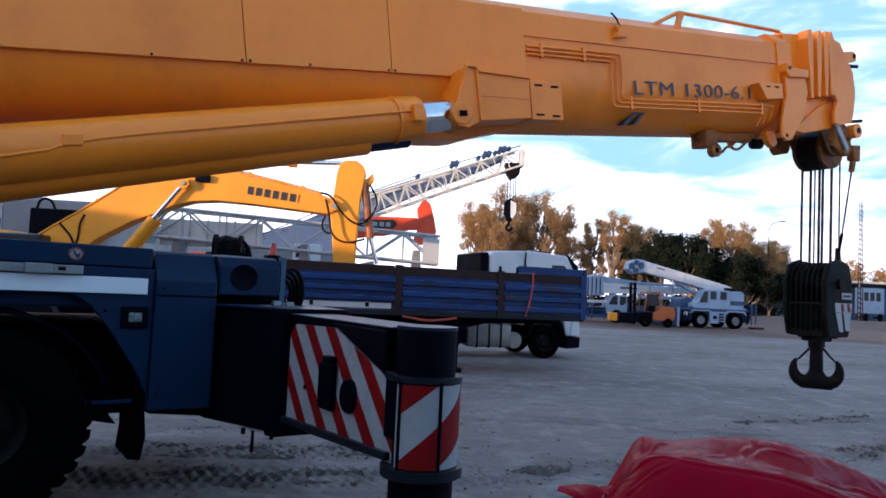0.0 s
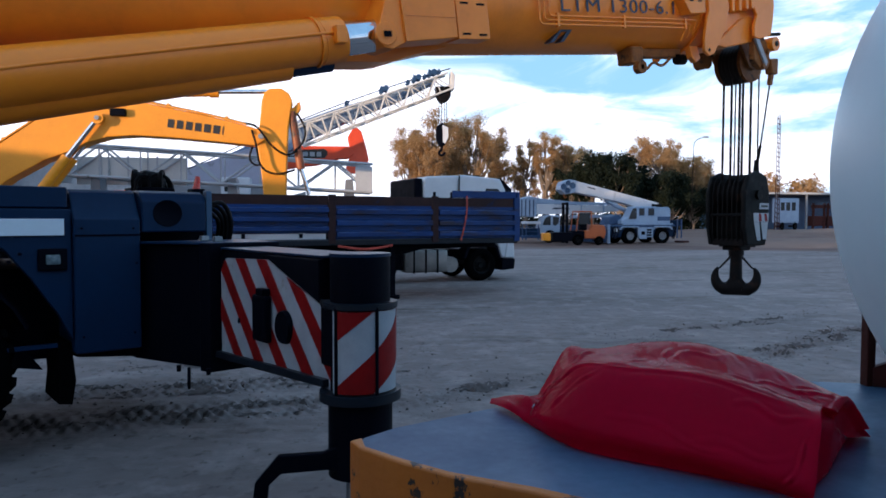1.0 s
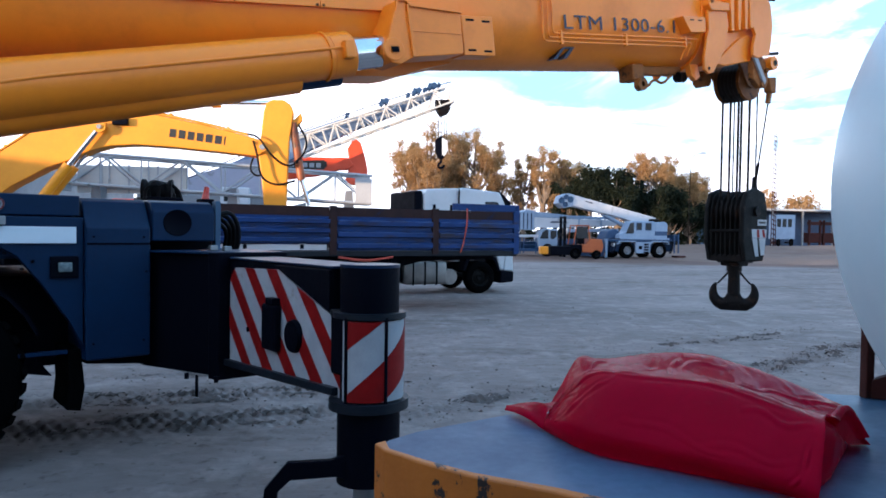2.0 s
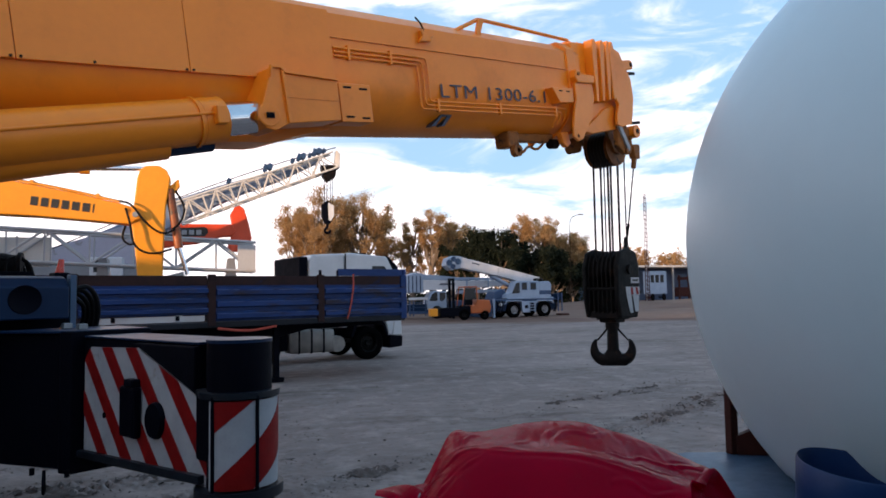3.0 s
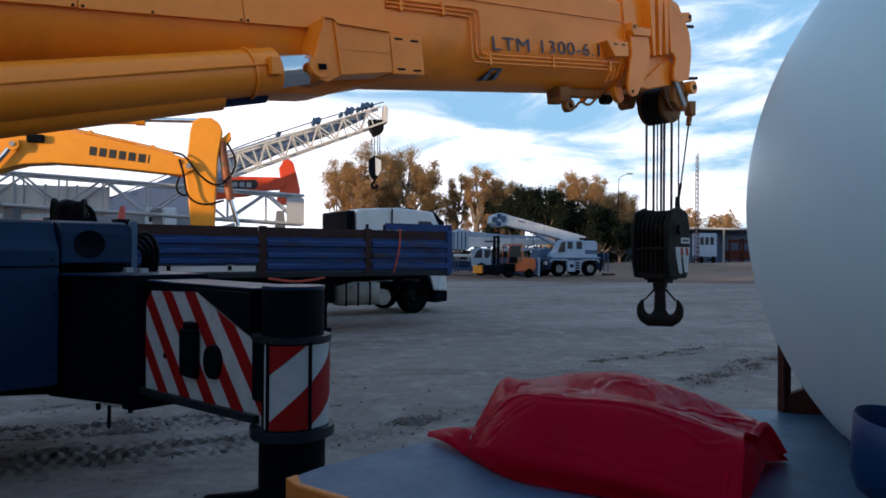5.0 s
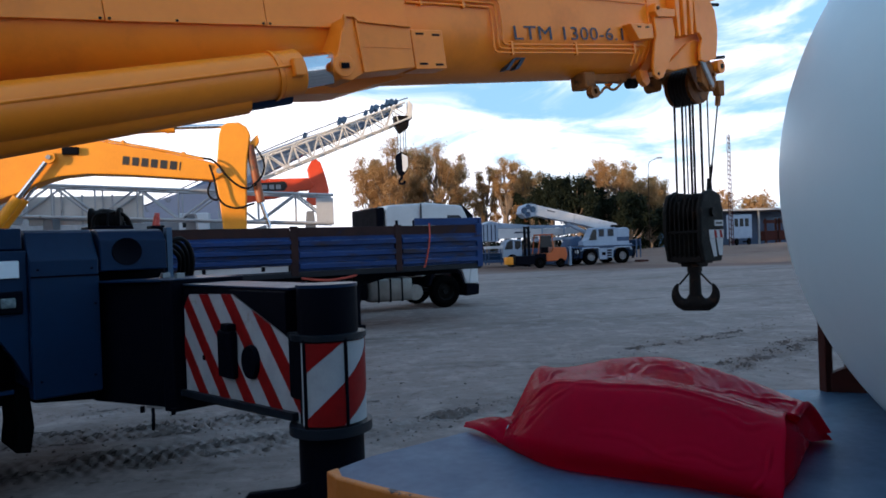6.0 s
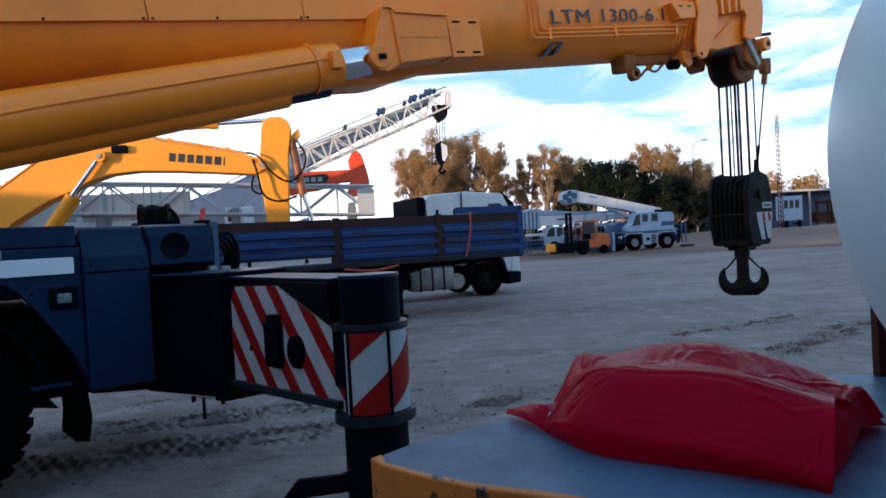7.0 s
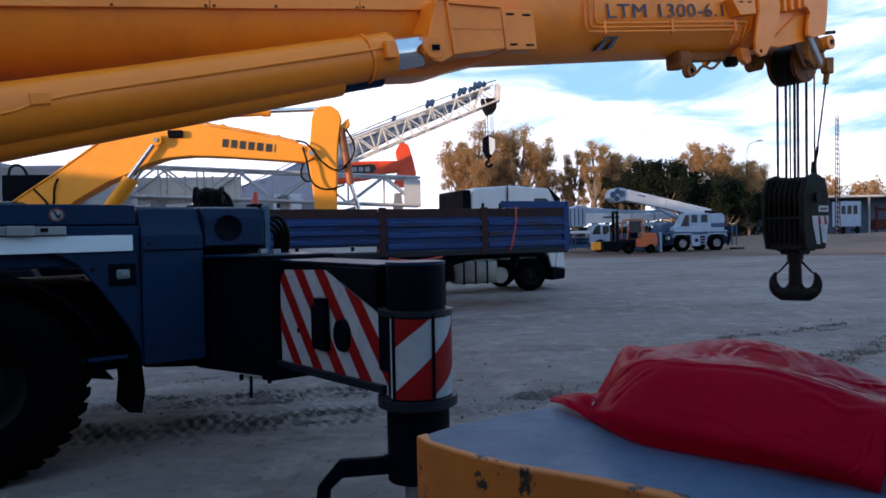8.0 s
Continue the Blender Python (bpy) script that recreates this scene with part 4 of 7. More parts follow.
def build_carrier():
    car = thing("crane_carrier", MC, "dark blue-grey mobile crane carrier with white stripe", "mobile crane")
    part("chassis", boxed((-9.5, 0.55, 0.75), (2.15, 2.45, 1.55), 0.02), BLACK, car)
    # deck body behind the side skin, and the side skin with its wheel arch cut away
    part("deck_body", boxed((-9.5, 0.10, 1.72), (0.86, 2.9, 2.22), 0.02), NAVY, car)
    skin = [(-9.5, 1.50), (-1.10, 1.50), (-0.95, 1.83), (0.30, 1.84), (0.45, 1.74), (0.62, 1.50), (0.80, 1.20), (0.90, 0.98), (0.90, 2.06), (-9.5, 2.06)]
    part("side_skin", prism(skin, 0.0, 0.10, "y", 0.008), NAVY, car)
    part("upper_skin", prism([(-9.5, 2.07), (0.88, 2.07), (0.88, 2.24), (-9.5, 2.26)], 0.03, 0.12, "y", 0.01), NAVY, car)
    part("white_stripe", boxed((-9.4, -0.025, 1.845), (0.845, -0.004, 1.98), 0.004), STRIPE_WHITE, car, "white painted side stripe")
    rail = part("tie_down_rail", boxed((-9.0, -0.06, 1.99), (0.37, -0.004, 2.06), 0.006), STEEL, car)
    part("latch", boxed((-0.02, -0.09, 1.985), (0.16, -0.05, 2.065), 0.008), STEEL, rail)
    part("latch_slot", boxed((0.20, -0.064, 2.015), (0.25, -0.05, 2.045)), BLACK, rail)
    decal = smooth(part("warning_sticker", lathe(bmesh.new(), [(0, 0), (0.055, 0.0), (0.055, 0.004)], (0.32, 0.022, 2.155), (0, -1, 0), 28), REFLECT_W, car, "round white warning sticker with a red ring"))
    part("sticker_ring", lathe(bmesh.new(), [(0.044, 0.004), (0.052, 0.004), (0.052, 0.007), (0.044, 0.007)], (0.32, 0.022, 2.155), (0, -1, 0), 28), REFLECT_R, decal)
    part("sticker_mark", prism([(0.295, 2.19), (0.31, 2.18), (0.325, 2.15), (0.35, 2.165), (0.34, 2.12), (0.315, 2.135)], 0.010, 0.018, "y"), INK_BLACK, decal)
    # marker lamp in its square housing
    lamp = part("marker_lamp", boxed((0.665, -0.03, 1.56), (0.865, 0.02, 1.74), 0.012), BLACK, car)
    smooth(part("lens", boxed((0.715, -0.045, 1.61), (0.815, -0.025, 1.69), 0.012), LAMP_GLASS, lamp, "clear ribbed lamp lens"))
    for x, z in ((0.37, 1.77), (0.55, 1.70), (0.48, 1.64)):
        part("bolt", rod((x, -0.012, z), (x, 0.01, z), 0.014, seg=8), BLACK, car)
    # smooth corner cabinet with a sloped top
    for a, c, z0 in ((0.905, 1.395, 0.86), (1.410, 1.94, 1.865)):
        prof = [(-0.05, z0), (-0.05, 1.98), (0.10, 2.20), (0.16, 2.23), (1.4, 2.23), (1.4, z0)] if z0 < 1 else [(-0.05, z0), (-0.05, 2.13), (0.03, 2.21), (0.10, 2.23), (1.4, 2.23), (1.4, z0)]
        part("corner_cabinet", prism(prof, a, c, "x", 0.012), NAVY, car)
    # set back and black, so the gap under the cabinet reads as unlit
    part("lower_cabinet", boxed((1.410, 0.45, 0.86), (2.10, 1.4, 1.86), 0.01), BLACK, car)
    for x, z in ((0.96, 1.90), (1.34, 1.90), (0.96, 1.0), (1.34, 1.0), (1.36, 1.60)):
        part("bolt", rod((x, -0.06, z), (x, -0.04, z), 0.010, seg=8), BLACK, car)
    part("cabinet_crease", boxed((0.91, -0.056, 1.835), (1.39, -0.046, 1.85)), BLACK, car)
    # no hole is cut: a flat black disc paints its dark inside
    smooth(part("exhaust_hole", lathe(bmesh.new(), [(0.0, 0.003), (0.112, 0.003), (0.116, 0.006), (0.120, 0.003), (0.120, -0.02)], (1.615, -0.052, 2.03), (0, -1, 0), 32), BLACK, car, "round black opening"))
    post = part("end_post", boxed((1.955, -0.02, 1.76), (2.005, 0.06, 2.24), 0.006), DECK, car)
    part("post_foot", boxed((1.92, -0.06, 1.76), (2.05, 0.10, 1.80), 0.006), DECK, post)
    beacon = smooth(part("red_marker", rod((2.00, 0.35, 2.26), (2.015, 0.35, 2.39), 0.036, 0.022, 16), RED_LENS, car, "red marker lamp"))
    part("marker_base", boxed((1.94, 0.28, 2.21), (2.06, 0.42, 2.27), 0.01), BLACK, beacon)
    for k in range(4):
        part("hose", hosed([(2.03, 0.10 + 0.1 * k, 2.12), (2.18, 0.15 + 0.1 * k, 2.15 - 0.04 * k), (2.28, 0.2 + 0.1 * k, 1.95), (2.27, 0.3 + 0.1 * k, 1.70)], 0.022), HOSE, car)
    part("end_bulkhead", boxed((2.06, 0.5, 0.9), (2.50, 2.4, 1.76), 0.02), BLACK, car)
    # a hose drum on the deck
    drum = part("hose_drum", boxed((1.66, 0.95, 2.23), (2.0, 1.40, 2.30), 0.01), BLACK, car)
    for k in range(7):
        r = 0.10 + 0.018 * (k % 4)
        x, y = 1.76 + 0.025 * k, 1.02 + 0.05 * ((k * 3) % 5)
        part("loose_hose", hosed([(x - 0.10, y, 2.26), (x - 0.09, y + 0.03, 2.29 + r), (x + 0.01, y + 0.05, 2.33 + r), (x + 0.10, y + 0.02, 2.27 + r), (x + 0.12, y - 0.03, 2.25)], 0.018), HOSE, drum)
    smooth(part("coil", lathe(bmesh.new(), [(0.0, -0.14), (0.13, -0.14), (0.13, -0.11), (0.10, -0.09), (0.12, 0.0), (0.10, 0.09), (0.13, 0.11), (0.13, 0.14), (0.0, 0.14)], (1.82, 1.15, 2.36), (1, -0.5, 0), 24), HOSE, drum))
    # mudguard, flap and step bracket behind the wheel
    guard = []
    for i in range(13):
        a = radians(20 + 140 * i / 12)
        guard.append((-0.25 + 0.92 * math.cos(a), 0.78 + 0.92 * math.sin(a)))
    inner = [(-0.25 + (x + 0.25) * 0.97, 0.78 + (z - 0.78) * 0.97) for x, z in guard][::-1]
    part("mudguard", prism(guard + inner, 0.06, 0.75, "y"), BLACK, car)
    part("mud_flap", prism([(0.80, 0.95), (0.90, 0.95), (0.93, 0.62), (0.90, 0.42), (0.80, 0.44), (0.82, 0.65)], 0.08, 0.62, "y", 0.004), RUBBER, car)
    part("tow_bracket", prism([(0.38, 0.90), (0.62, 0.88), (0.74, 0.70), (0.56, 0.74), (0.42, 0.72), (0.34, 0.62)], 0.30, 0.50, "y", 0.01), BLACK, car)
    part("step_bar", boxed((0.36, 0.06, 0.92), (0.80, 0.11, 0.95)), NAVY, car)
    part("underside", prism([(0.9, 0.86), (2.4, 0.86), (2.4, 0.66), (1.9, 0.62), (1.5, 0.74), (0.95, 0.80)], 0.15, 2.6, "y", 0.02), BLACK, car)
    for k, x in enumerate((-0.25, -2.2, -4.6, -6.4)):
        axle = part("wheel", rod((x, 0.2, 0.78), (x, 2.8, 0.78), 0.12), BLACK, car)
        wheel(axle, x, 0.78, 0.02, 0.755, 0.45, 0.34, lugs=k == 0)
        wheel(axle, x, 0.78, 2.98, 0.755, 0.45, 0.34, face=1, lugs=False)
    return car


carrier = build_carrier()


def build_superstructure():
    up = thing("superstructure", MC, "orange-yellow slewing frame that carries the boom", "crane body")
    part("turntable", rod((-6.4, 1.5, 2.2), (-6.4, 1.5, 2.5), 1.1, seg=40), YELLOW, up)
    part("frame", boxed((-8.6, 0.75, 2.48), (-3.15, 2.4, 2.95), 0.03), YELLOW, up)
    for y in (0.7, 2.1):
        part("boom_foot", prism([(-9.2, 2.9), (-7.0, 2.9), (-7.8, 4.2), (-8.9, 4.2)], y, y + 0.12, "y", 0.01), YELLOW, up)


build_superstructure()


def build_outrigger():
    """Sleeve on the chassis end, striped box beam and vertical jack."""
    rig = thing("outrigger", MO, "black outrigger beam with red and white striped end", "outrigger")
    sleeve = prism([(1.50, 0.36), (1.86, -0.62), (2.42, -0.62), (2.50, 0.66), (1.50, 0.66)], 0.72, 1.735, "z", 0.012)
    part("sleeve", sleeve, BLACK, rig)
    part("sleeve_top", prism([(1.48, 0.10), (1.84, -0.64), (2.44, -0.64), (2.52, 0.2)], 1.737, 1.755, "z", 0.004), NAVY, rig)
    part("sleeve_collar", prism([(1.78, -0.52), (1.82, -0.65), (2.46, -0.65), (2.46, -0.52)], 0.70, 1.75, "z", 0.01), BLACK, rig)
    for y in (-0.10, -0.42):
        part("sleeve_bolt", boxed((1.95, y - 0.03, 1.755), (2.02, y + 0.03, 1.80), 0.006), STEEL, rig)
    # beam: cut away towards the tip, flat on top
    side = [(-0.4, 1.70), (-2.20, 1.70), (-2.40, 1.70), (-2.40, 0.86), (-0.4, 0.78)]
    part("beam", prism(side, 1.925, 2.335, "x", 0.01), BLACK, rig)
    part("beam_top", boxed((1.91, -2.42, 1.702), (2.35, -0.67, 1.716), 0.003), NAVY, rig)
    # bottom flange
    part("bottom_flange", prism([(1.87, -0.60), (1.87, -2.50), (2.39, -2.50), (2.39, -0.60)], 0.0, 0.05, "z", 0.006), NAVY_DARK, rig).matrix_basis = Matrix.Translation((0, 0, 0.80)) @ Matrix.Rotation(radians(-2.0), 4, "X")
    # striped plate: white film with slanted red bars, each of its own
    outline = [(-0.68, 0.865), (-0.68, 1.52), (-0.79, 1.635), (-1.58, 1.655), (-2.38, 1.40), (-2.44, 1.38), (-2.58, 0.87)]
    part("stripe_plate", prism(outline, 1.912, 1.922, "x"), REFLECT_W, rig, "white reflective plate with slanted red bars")
    part("corner_cover", prism([(-1.56, 1.69), (-2.40, 1.69), (-2.40, 1.41)], 1.895, 1.93, "x", 0.006), BLACK, rig)

    def clip_band(c, w, lean):
        """The part of a slanted band, of width w round c at its foot, that lies inside the plate's outline."""
        poly = [(c - w / 2, 0.80), (c + w / 2, 0.80), (c + w / 2 + lean, 1.70), (c - w / 2 + lean, 1.70)]
        for (ay, az), (by, bz) in zip(outline, outline[1:] + outline[:1]):
            out = []
            for p, q in zip(poly, poly[1:] + poly[:1]):
                fp = (by - ay) * (p[1] - az) - (bz - az) * (p[0] - ay)
                fq = (by - ay) * (q[1] - az) - (bz - az) * (q[0] - ay)
                if fp >= 0:
                    out.append(p)
                if fp * fq < 0:
                    t = fp / (fp - fq)
                    out.append((p[0] + t * (q[0] - p[0]), p[1] + t * (q[1] - p[1])))
            poly = out
        return poly

    for k in range(7):
        poly = clip_band(-1.11 - 0.41 * k, 0.172, 0.91)
        if len(poly) > 2:
            part("red_bar", prism(poly, 1.906, 1.912, "x"), REFLECT_R, rig)
    part("lever_cap", boxed((1.845, -1.64, 1.395), (1.915, -1.50, 1.45), 0.012), BLACK, rig)
    part("hand_lever", boxed((1.85, -1.66, 1.06), (1.91, -1.42, 1.40), 0.02), BLACK, rig)
    smooth(part("lever_knob", lathe(bmesh.new(), [(0.0, 0.03), (0.11, 0.03), (0.12, 0.0), (0.12, -0.01)], (1.905, -1.88, 1.20), (-1, 0, 0), 24), BLACK, rig))
    smooth(part("plate_hole", lathe(bmesh.new(), [(0, 0.006), (0.022, 0.006), (0.022, 0)], (1.906, -1.06, 1.16), (-1, 0, 0), 16), BLACK, rig))
    # jack
    jx, jy = 2.095, -2.60
    smooth(part("jack_housing", rod((jx, jy, 0.80), (jx, jy, 1.725), 0.200, 0.200, 40), BLACK, rig))
    smooth(part("jack_cap", rod((jx, jy, 1.715), (jx, jy, 1.735), 0.204, 0.204, 40), NAVY, rig))
    for z, r, h in ((1.395, 0.250, 0.035), (0.81, 0.272, 0.06)):
        smooth(part("collar_ring", rod((jx, jy, z), (jx, jy, z + h), r, r, 40), NAVY_DARK, rig))
    part("collar_tab", boxed((1.90, -2.62, 1.395), (2.0, -2.40, 1.435), 0.006), NAVY_DARK, rig)
    part("shield", boxed((1.868, -2.66, 1.03), (1.905, -2.46, 1.42), 0.02), BLACK, rig)
    # curved film round the housing, in bars of red and white
    r = 0.238
    start, stop, z0, z1 = 190, 352, 0.88, 1.385

    def wrap(a0, a1, zs, rad):
        """A strip round the jack from angle a0 to a1 whose lower and upper edges are given by zs(angle)."""
        b = bmesh.new()
        n = 14
        rows = []
        for i in range(n + 1):
            a = a0 + (a1 - a0) * i / n
            lo, hi = zs(a)
            lo, hi = max(z0, min(z1, lo)), max(z0, min(z1, hi))
            c, s = math.cos(radians(a)), math.sin(radians(a))
            rows.append([b.verts.new((jx + q * c, jy + q * s, z)) for q in (rad - 0.006, rad) for z in (lo, hi)])
        for p, q in zip(rows, rows[1:]):
            for e, f in ((2, 3), (0, 1), (0, 2), (1, 3)):
                try:
                    b.faces.new((p[e], q[e], q[f], p[f]))
                except ValueError:
                    pass
        return b

    film = smooth(part("tip_film", wrap(start, stop, lambda a: (z0, z1), r), REFLECT_W, rig, "white reflective wrap with slanted red bars"), 60)
    rise = 0.19 / 62
    for a0, a1 in ((200, 262), (266, 349)):
        for base, thick in ((1.205, 0.45), (0.70, 0.225)):
            b = wrap(a0, a1, lambda a: (base + rise * (a - 200), base + thick + 1.15 * rise * (a - 200)), r + 0.003)
            bmesh.ops.dissolve_degenerate(b, dist=0.002, edges=b.edges)
            if b.faces:
                part("red_bar", b, REFLECT_R, film)
            else:
                b.free()
    for a in (198, 264, 350):
        c, s = math.cos(radians(a)), math.sin(radians(a))
        part("film_edge", rod((jx + 0.242 * c, jy + 0.242 * s, 0.86), (jx + 0.242 * c, jy + 0.242 * s, 1.41), 0.012, seg=8), BLACK, film)
    smooth(part("jack_tube", rod((jx, jy, 0.33), (jx, jy, 0.82), 0.214, 0.214, 40), BLACK, rig))
    smooth(part("jack_rod", rod((jx, jy, 0.06), (jx, jy, 0.40), 0.10, 0.10, 32), STEEL, rig))
    smooth(part("jack_foot", lathe(bmesh.new(), [(0, 0.0), (0.26, 0.0), (0.26, 0.03), (0.12, 0.09), (0, 0.09)], (jx, jy, 0.0), (0, 0, 1), 32), STEEL, rig))
    # folding arm at the foot
    arm = [(0.0, 0.62), (0.0, 0.42), (0.12, 0.46), (0.42, 0.45), (0.50, 0.38), (0.51, 0.28), (0.60, 0.28), (0.585, 0.40), (0.44, 0.56), (0.16, 0.565)]
    a = part("foot_arm", prism(arm, -0.03, 0.03, "y", 0.006), BLACK, rig)
    a.matrix_basis = Matrix.Translation((jx - 0.14, jy - 0.06, -0.06)) @ Matrix.Rotation(radians(147), 4, "Z")
    for x, y in ((1.66, -0.35), (1.80, -0.66)):
        part("drain_stub", rod((x, y, 0.69), (x, y, 0.74), 0.02, seg=8), BLACK, rig)
    part("shackle", hosed([(1.70, -0.48, 0.73), (1.68, -0.53, 0.62), (1.70, -0.48, 0.55), (1.72, -0.43, 0.62), (1.70, -0.48, 0.73)], 0.013), BLACK, rig)


build_outrigger()

# ---- the vehicle deck beside the camera ----
DECK_Z = 1.36


def build_deck():
    deck = thing("vehicle_deck", Matrix(), "blue-grey steel vehicle deck with chipped orange edge", "vehicle deck")
    edge = [(0.111, 1.892), (0.153, 1.963), (0.247, 2.048), (0.595, 2.234), (1.957, 2.464), (4.289, 1.673), (4.651, 0.414), (2.637, 0.454), (1.240, 0.888), (0.825, 1.248), (0.697, 1.336), (0.550, 1.469), (0.353, 1.606), (0.236, 1.724), (0.139, 1.841)]
    part("top_plate", prism(edge, DECK_Z - 0.02, DECK_Z, "z", 0.004), DECK, deck)
    rim_out = [(0.106, 1.898), (0.134, 1.830), (0.231, 1.712), (0.348, 1.595), (0.545, 1.457), (0.697, 1.322), (0.718, 1.360), (0.556, 1.493), (0.359, 1.624), (0.247, 1.735), (0.150, 1.847), (0.142, 1.928)]
    part("edge_skirt", prism(rim_out, 0.80, DECK_Z + 0.012, "z", 0.006), CHIPPED, deck, "orange-painted steel edge with chipped dark spots")
    part("back_skirt", prism([(0.122, 1.916), (0.247, 2.054), (0.596, 2.240), (1.957, 2.470), (4.289, 1.678), (4.288, 1.650), (1.956, 2.430), (0.594, 2.200), (0.256, 2.013), (0.151, 1.905)], 0.9, DECK_Z - 0.022, "z"), DECK, deck)
    part("under_frame", prism([(0.390, 1.810), (1.951, 2.279), (4.083, 1.549), (4.255, 0.631), (1.346, 1.042)], 0.75, DECK_Z - 0.03, "z", 0.01), BLACK, deck)
    part("front_skirt", prism([(0.737, 1.326), (1.241, 0.905), (2.637, 0.472), (2.638, 0.501), (1.242, 0.934), (0.748, 1.361)], 0.9, DECK_Z - 0.022, "z"), NAVY, deck)
    part("grab_handle", hosed([(0.827, 1.231, DECK_Z - 0.005), (0.836, 1.222, DECK_Z + 0.03), (0.905, 1.185, DECK_Z + 0.03), (0.915, 1.180, DECK_Z - 0.005)], 0.008), NAVY, deck)
    for x, y in ((0.967, 1.78), (3.467, 1.179)):
        part("support_leg", rod((x, y, 0.0), (x, y, 0.78), 0.12, seg=20), BLACK, deck)
    return deck


build_deck()


def curve(points, t):
    """A smooth line through a few points at even steps, at t from 0 to 1."""
    n = len(points) - 1
    i = min(int(t * n), n - 1)
    u = t * n - i
    p = [Vector(points[max(0, min(n, i + k))]) for k in (-1, 0, 1, 2)]
    return 0.5 * (2 * p[1] + (p[2] - p[0]) * u + (2 * p[0] - 5 * p[1] + 4 * p[2] - p[3]) * u * u + (3 * p[1] - p[0] - 3 * p[2] + p[3]) * u ** 3)


def build_bag():
    """A half-full plastic bag slumped on the deck: a steep front under one long fold, a high back ridge, a hollow at one end."""
    # each station from one end to the other: foot, belly, fold, dip, ridge and back foot
    stations = (
        ((0.655, 2.060, 0.0), (0.660, 2.065, 0.015), (0.695, 2.100, 0.035), (0.720, 2.150, 0.040), (0.755, 2.215, 0.040), (0.790, 2.270, 0.0)),
        ((0.668, 1.915, 0.0), (0.675, 1.930, 0.060), (0.775, 1.985, 0.165), (0.815, 2.110, 0.155), (0.880, 2.325, 0.178), (0.885, 2.400, 0.0)),
        ((0.730, 1.735, 0.0), (0.740, 1.755, 0.085), (0.860, 1.870, 0.205), (0.915, 2.050, 0.190), (0.985, 2.340, 0.180), (1.030, 2.460, 0.0)),
        ((0.880, 1.590, 0.0), (0.880, 1.605, 0.080), (0.985, 1.745, 0.208), (1.060, 1.930, 0.202), (1.150, 2.300, 0.205), (1.230, 2.450, 0.0)),
        ((1.010, 1.480, 0.0), (1.000, 1.480, 0.075), (1.105, 1.630, 0.198), (1.190, 1.810, 0.196), (1.310, 2.170, 0.222), (1.420, 2.320, 0.0)),
        ((1.090, 1.395, 0.0), (1.095, 1.400, 0.060), (1.190, 1.545, 0.180), (1.270, 1.690, 0.172), (1.410, 1.930, 0.190), (1.540, 2.060, 0.0)),
        ((1.150, 1.335, 0.0), (1.160, 1.345, 0.050), (1.250, 1.450, 0.165), (1.350, 1.560, 0.160), (1.510, 1.700, 0.150), (1.640, 1.760, 0.0)),
    )
    # the film overhangs its foot along the front
    stations = [((f[0] + 0.016, f[1] + 0.019, f[2]), (e[0] - 0.004, e[1] - 0.005, e[2]), *rest) if 0 < k < 6 else (f, e, *rest) for k, (f, e, *rest) in enumerate(stations)]
    n, rows = 220, 170
    rings = [[curve([curve(line, i / n) for line in zip(*stations)], j / rows) for j in range(rows + 1)] for i in range(n + 1)]
    # the open end is drawn in, so that it stays hollow below the fold
    last, mid = rings[-1], Vector((1.45, 1.62, 0.05))
    for k in range(1, 15):
        q = k / 15
        lip = 0.030 * math.sin(math.pi * min(1.0, 2.2 * q))
        rings.append([p.lerp(mid, q ** 1.2) + Vector((0.62, -0.30, 0.0)) * lip * (1.0 if 0.55 < j / rows < 0.95 else -0.7) for j, p in enumerate(last)])
    b = bmesh.new()
    grid = [[b.verts.new((p.x, p.y, DECK_Z + 0.006 + max(0.0, p.z))) for p in ring] for ring in rings]
    for q, r in zip(grid, grid[1:]):
        for j in range(rows):
            b.faces.new((q[j], q[j + 1], r[j + 1], r[j]))
    b.normal_update()
    # taut creases: from, to (along, across), height
    lines = (
        (0.18, 0.20, 0.33, 0.42, 0.009), (0.12, 0.36, 0.34, 0.44, 0.008), (0.33, 0.42, 0.90, 0.405, 0.007), (0.16, 0.52, 0.33, 0.47, 0.008), (0.20, 0.62, 0.36, 0.74, 0.007),
        (0.34, 0.50, 0.52, 0.72, 0.006), (0.50, 0.60, 0.60, 0.78, 0.008), (0.56, 0.66, 0.74, 0.72, 0.008), (0.66, 0.56, 0.86, 0.66, 0.007), (0.74, 0.50, 0.96, 0.56, 0.007),
        (0.80, 0.62, 0.99, 0.70, 0.008), (0.84, 0.74, 0.97, 0.60, 0.006), (0.40, 0.26, 0.70, 0.20, 0.005), (0.60, 0.22, 0.92, 0.24, 0.004), (0.86, 0.10, 0.97, 0.36, 0.009),
        (0.06, 0.28, 0.20, 0.34, 0.006), (0.30, 0.80, 0.58, 0.84, 0.006), (0.70, 0.34, 0.97, 0.36, 0.006),
    )
    shift = {}
